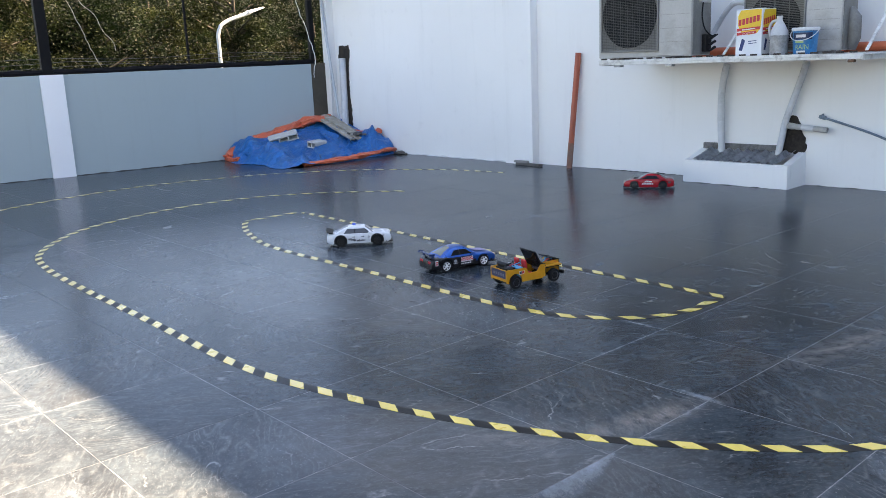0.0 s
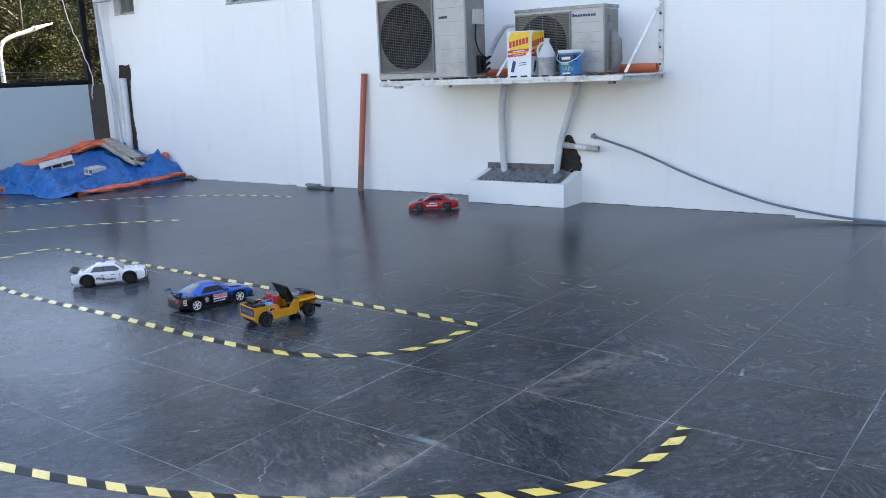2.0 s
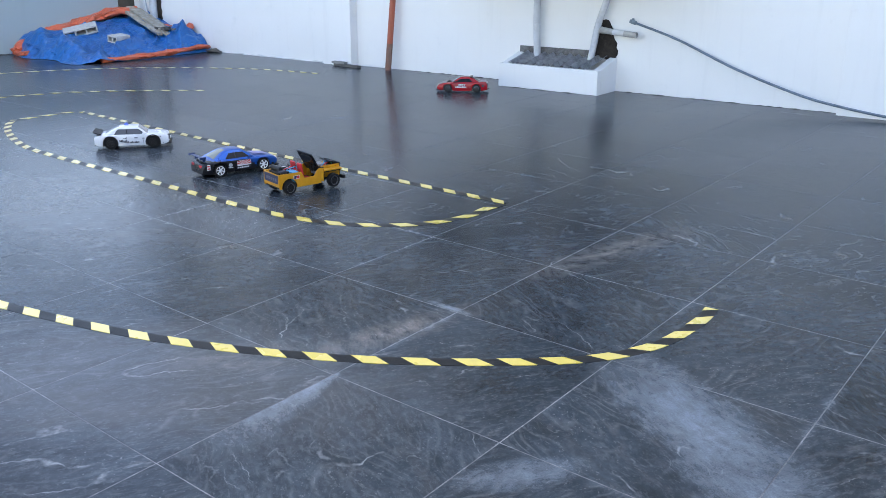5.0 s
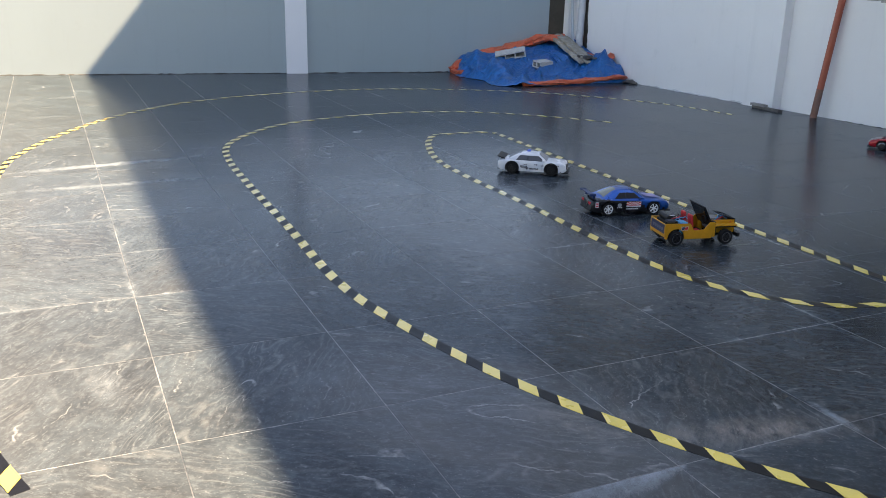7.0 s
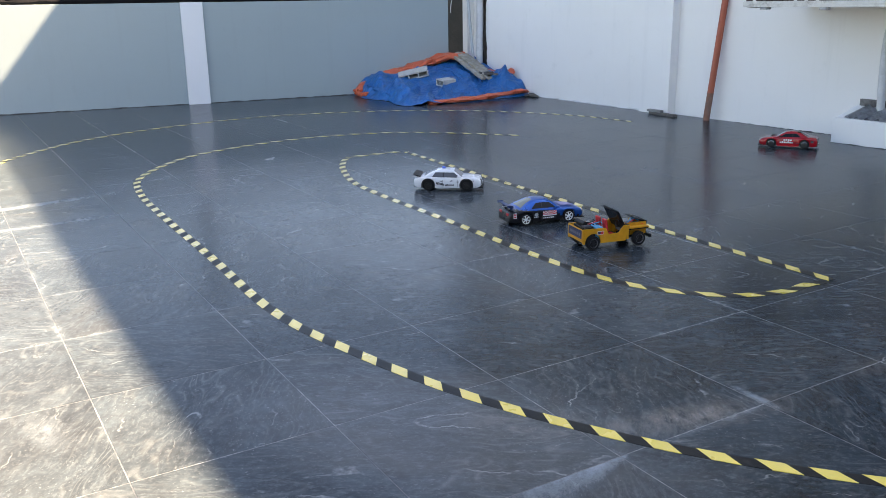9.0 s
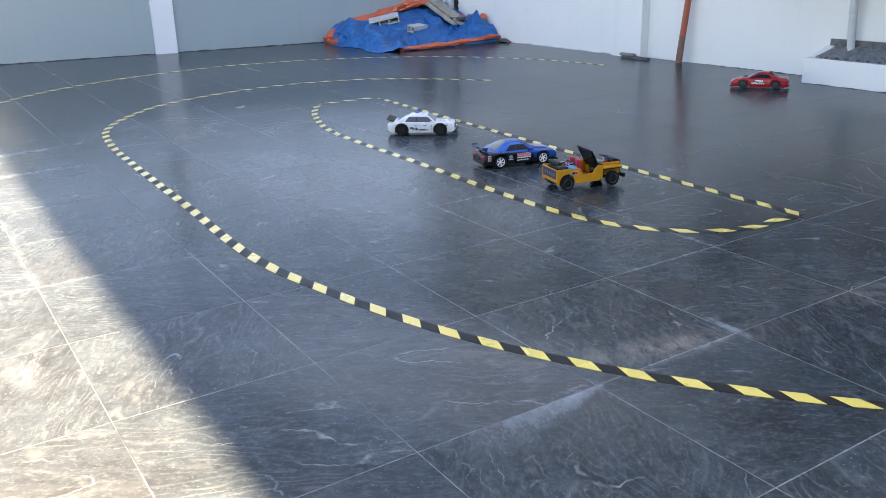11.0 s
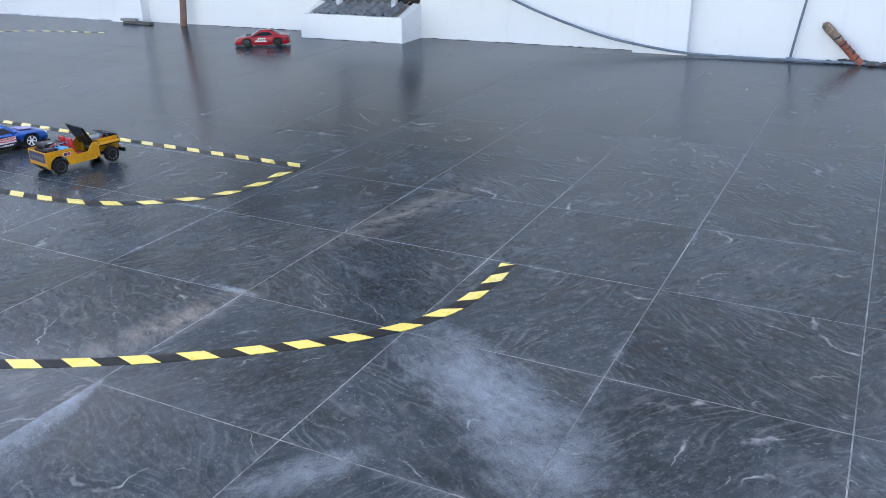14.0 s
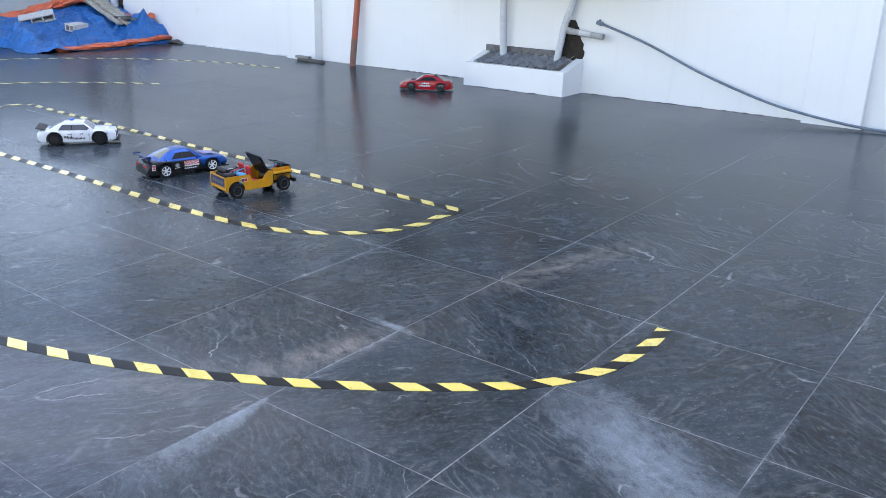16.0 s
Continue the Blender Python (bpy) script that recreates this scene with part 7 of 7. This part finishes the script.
for s in (1, -1):
    # tub side with door cut-out and rear arch
    prof = [(-0.185, sill + 0.004)]
    R = r + 0.01
    a0 = math.asin((r - sill) / R)
    for i in range(10):
        a = math.pi + a0 - (math.pi + 2 * a0) * i / 9
        prof.append((-wb / 2 + R * math.cos(a), r + R * math.sin(a)))
    prof += [(0.055, sill), (0.06, 0.075), (0.075, 0.1), (0.045, 0.104), (0.03, 0.09), (0.015, 0.07), (-0.04, 0.068), (-0.052, 0.09), (-0.06, 0.1), (-0.185, 0.102)]
    bm = bmesh.new()
    y0, y1 = s * hw, s * (hw - 0.006)
    A, B = [bm.verts.new((x, y0, z)) for x, z in prof], [bm.verts.new((x, y1, z)) for x, z in prof]
    bm.faces.new(A)
    bm.faces.new(list(reversed(B)))
    skin(bm, A, B)
    bmesh.ops.recalc_face_normals(bm, faces=bm.faces)
    part("tub_side", bm, M_JEEP, jeep)
    # front wing: flat top dropping at the back
    bm = bmesh.new()
    ys = sorted((s * 0.045, s * hw))
    box(bm, 0.062, 0.185, ys[0], ys[1], 0.082, 0.089, 0.002)
    vs = box(bm, 0.058, 0.072, ys[0], ys[1], 0.035, 0.083, 0.002)
    part("front_wing", bm, M_JEEP, jeep)
    bm = bmesh.new()
    ys = sorted((s * 0.04, s * 0.046))
    box(bm, 0.06, 0.188, ys[0], ys[1], 0.045, 0.104, 0.002)
    part("bonnet_side", bm, M_JEEP, jeep)
    sticker(jeep, [(x, s * (hw + 0.0014), z) for x, z in ((-0.105, 0.07), (-0.07, 0.072), (-0.07, 0.088), (-0.105, 0.088))], M_STICKWHITE, label="white and red side sticker")
    sticker(jeep, [(x, s * (hw + 0.002), z) for x, z in ((-0.09, 0.073), (-0.072, 0.073), (-0.072, 0.086), (-0.085, 0.086))], M_STICKRED)
    sticker(jeep, [(x, s * (hw + 0.0024), z) for x, z in ((-0.103, 0.073), (-0.091, 0.073), (-0.086, 0.086), (-0.103, 0.086))], M_STICKNAVY)
    for x in (wb / 2, -wb / 2):
        wheel(jeep, x, s * (hw - 0.004), r, 0.028, M_RIMDARK, 6, M_RIMGREY)
    bm = bmesh.new()
    revolve(bm, [(0.009, 0.0), (0.009, 0.004), (0.002, 0.006)], 14, "X", (0.189, s * 0.026, 0.085))
    part("headlight", bm, M_LAMPAMBER, jeep, "pale round headlight")
bm = bmesh.new()
box(bm, -0.186, -0.18, -hw, hw, sill + 0.01, 0.1, 0.002)
part("tailgate", bm, M_JEEP, jeep)
sticker(jeep, [(-0.1872, -0.068, 0.056), (-0.1872, 0.068, 0.056), (-0.1872, 0.068, 0.096), (-0.1872, -0.068, 0.096)], M_STICKNAVY, label="dark printed plate on the tailgate")
bm = bmesh.new()
for k in range(5):
    bm.faces.new([bm.verts.new((-0.188, y, z)) for y, z in ((-0.055 + 0.022 * k, 0.068), (-0.04 + 0.022 * k, 0.068), (-0.04 + 0.022 * k, 0.082), (-0.055 + 0.022 * k, 0.082))])
part("text_bar", bm, surface("faded_lettering", (0.12, 0.12, 0.16), 0.5), jeep)
bm = bmesh.new()
box(bm, -0.178, 0.06, -hw + 0.007, hw - 0.007, sill, sill + 0.012, 0.002)
part("tub_floor", bm, M_BLACKPL, jeep)
for q in ((0.076, 0.184, -0.04, 0.04, sill, 0.08), (-0.176, -0.08, -hw + 0.03, hw - 0.03, sill, 0.078)):
    bm = bmesh.new()
    box(bm, *q, 0.003)
    part("axle_box", bm, M_BLACKPL, jeep)
for s in (1, -1):
    bm = bmesh.new()
    ys = sorted((s * 0.044, s * (hw - 0.004)))
    box(bm, 0.074, 0.183, ys[0], ys[1], 0.0765, 0.0815, 0.001)
    box(bm, 0.072, 0.078, ys[0], ys[1], 0.036, 0.08, 0.001)
    part("wheel_well", bm, M_BLACKPL, jeep, "black inner wheel well")

bm = bmesh.new()
box(bm, 0.064, 0.076, -hw + 0.002, hw - 0.002, 0.06, 0.104, 0.004)
part("dashboard", bm, M_BLACKPL, jeep, "black dashboard")
bm = bmesh.new()
box(bm, 0.184, 0.191, -0.046, 0.046, 0.045, 0.104, 0.003)
part("radiator_grille", bm, M_BLACKPL, jeep, "black radiator grille")
bm = bmesh.new()
box(bm, 0.19, 0.206, -hw * 0.95, hw * 0.95, 0.03, 0.048, 0.004)
part("front_bumper", bm, M_BLACKPL, jeep, "black front bumper")
bm = bmesh.new()
box(bm, 0.0, 0.006, -hw * 0.95, hw * 0.95, 0.0, 0.115, 0.003, m=Matrix.Translation((0.062, 0, 0.072)) @ Matrix.Rotation(radians(-30), 4, "Y"))
part("windscreen", bm, M_BLACKPL, jeep, "black windscreen panel tilted back")
bm = bmesh.new()
box(bm, -0.003, -0.0005, -hw * 0.82, hw * 0.82, 0.045, 0.107, 0.001, m=Matrix.Translation((0.062, 0, 0.072)) @ Matrix.Rotation(radians(-30), 4, "Y"))
part("windscreen_glass", bm, M_CARGLASS, jeep)
bm = bmesh.new()
LID = Matrix.Translation((0.188, 0, 0.104)) @ Matrix.Rotation(radians(14), 4, "Y")
for q in ((-0.068, -0.06, -0.05, 0.05), (-0.008, 0.0, -0.05, 0.05), (-0.06, -0.008, -0.05, -0.042), (-0.06, -0.008, 0.042, 0.05)):
    box(bm, *q, 0.0, 0.005, 0.001, m=LID)
lid = part("bonnet_lid", bm, M_BLACKPL, jeep, "black bonnet lid frame propped up")
bm = bmesh.new()
box(bm, -0.06, -0.008, -0.042, 0.042, 0.0015, 0.003, m=LID)
part("lid_panel", bm, M_CARGLASS, lid)
bm = bmesh.new()
for x, y, z, a, b, h, mi in ((0.09, 0.0, 0.06, 0.03, 0.03, 0.05, 0), (0.13, -0.02, 0.06, 0.022, 0.014, 0.04, 0), (0.135, 0.022, 0.06, 0.02, 0.012, 0.042, 0)):
    box(bm, x - a, x + a, y - b, y + b, z, z + h, 0.003)
part("engine_block", bm, surface("dull_grey_metal", (0.22, 0.23, 0.25), 0.35, metal=0.6), jeep, "grey motor parts")
rnd = random.Random(31)
for mt, x0, x1, z in ((M_STICKRED, 0.085, 0.165, 0.112), (M_CYAN, 0.08, 0.16, 0.113), (M_STICKYELLOW, 0.09, 0.17, 0.11), (M_BLACKPL, -0.16, -0.04, 0.112), (M_STICKRED, -0.15, -0.05, 0.112), (M_CYAN, -0.12, -0.02, 0.108), (M_STICKWHITE, -0.17, -0.07, 0.111)):
    bm = bmesh.new()
    y = rnd.uniform(-0.03, 0.03)
    tube(bm, spline([(x0, y, z - 0.02), (x0 + 0.02, y + rnd.uniform(-0.02, 0.02), z), ((x0 + x1) / 2, y + rnd.uniform(-0.03, 0.03), z + 0.004), (x1 - 0.02, y + rnd.uniform(-0.03, 0.03), z), (x1, y + rnd.uniform(-0.03, 0.03), z - 0.02)], 0.006), 0.0022, 6)
    part("wire", bm, mt, jeep)
bm = bmesh.new()
tube(bm, [(-0.15, -0.035, 0.116), (-0.15, 0.05, 0.116)], 0.012, 16)
part("rolled_cover", bm, M_BLACKPL, jeep, "black rolled cover behind the seats", smooth=True)

for y, mt in ((-0.032, M_SEATRED), (0.034, M_SEATRED)):
    bm = bmesh.new()
    box(bm, -0.03, 0.01, y - 0.022, y + 0.022, 0.042, 0.062, 0.005)
    box(bm, -0.008, 0.004, -0.02, 0.02, 0.0, 0.075, 0.005, m=Matrix.Translation((-0.03, y, 0.058)) @ Matrix.Rotation(radians(-8), 4, "Y"))
    part("seat", bm, mt, jeep, "red bucket seat")
for x0, x1, y0, y1, z0, z1, mt, nm in ((-0.17, -0.11, -0.05, 0.05, 0.045, 0.105, M_BLACKPL, "battery_case"), (-0.1, -0.06, -0.055, 0.0, 0.045, 0.1, M_CYAN, "receiver"), (-0.1, -0.05, 0.01, 0.055, 0.045, 0.106, M_BLACKPL, "speed_controller"), (-0.165, -0.13, -0.06, -0.02, 0.1, 0.113, M_STICKDARK, "fan")):
    bm = bmesh.new()
    box(bm, x0, x1, y0, y1, z0, z1, 0.004)
    part(nm, bm, mt, jeep)
bm = bmesh.new()
tube(bm, [(0.03 + 0.0, -0.032 + 0.018 * math.cos(t), 0.105 + 0.018 * math.sin(t)) for t in [i * math.pi / 8 for i in range(17)]], 0.0025, 6)
part("steering_wheel", bm, M_BLACKPL, jeep)


# ---- floor tiles ----
def tile_mesh():
    bm = bmesh.new()
    box(bm, 0.0016, 0.5984, 0.0016, 0.5984, -0.0034, 0.0)
    top = [e for e in bm.edges if all(v.co.z > -0.001 for v in e.verts)]
    bmesh.ops.bevel(bm, geom=top, offset=0.0006, segments=1, affect="EDGES")
    me = bpy.data.meshes.new("tile")
    bm.to_mesh(me)
    bm.free()
    me.materials.append(M_TILE)
    return me


TILE = tile_mesh()
rest = bmesh.new()
rnd = random.Random(21)
for i in range(-19, 16):
    for j in range(-15, 9):
        x, y, dz = 0.6 * i, 0.6 * j, rnd.uniform(-0.0003, 0.0)
        if -17 <= i <= 3 and -5 <= j <= 8:
            t = new("tile", TILE)
            t.parent = floor
            t.location = (x, y, dz)
        elif y > -9.0:
            a = [rest.verts.new((x + u, y + v, dz)) for u, v in ((0.0016, 0.0016), (0.5984, 0.0016), (0.5984, 0.5984), (0.0016, 0.5984))]
            b = [rest.verts.new((q.co.x, q.co.y, -0.0034)) for q in a]
            rest.faces.new(a)
            for k in range(4):
                rest.faces.new((a[(k + 1) % 4], a[k], b[k], b[(k + 1) % 4]))
outer = part("outer_tiles", rest, M_TILE, floor)
tagged(outer, kind="stuff")
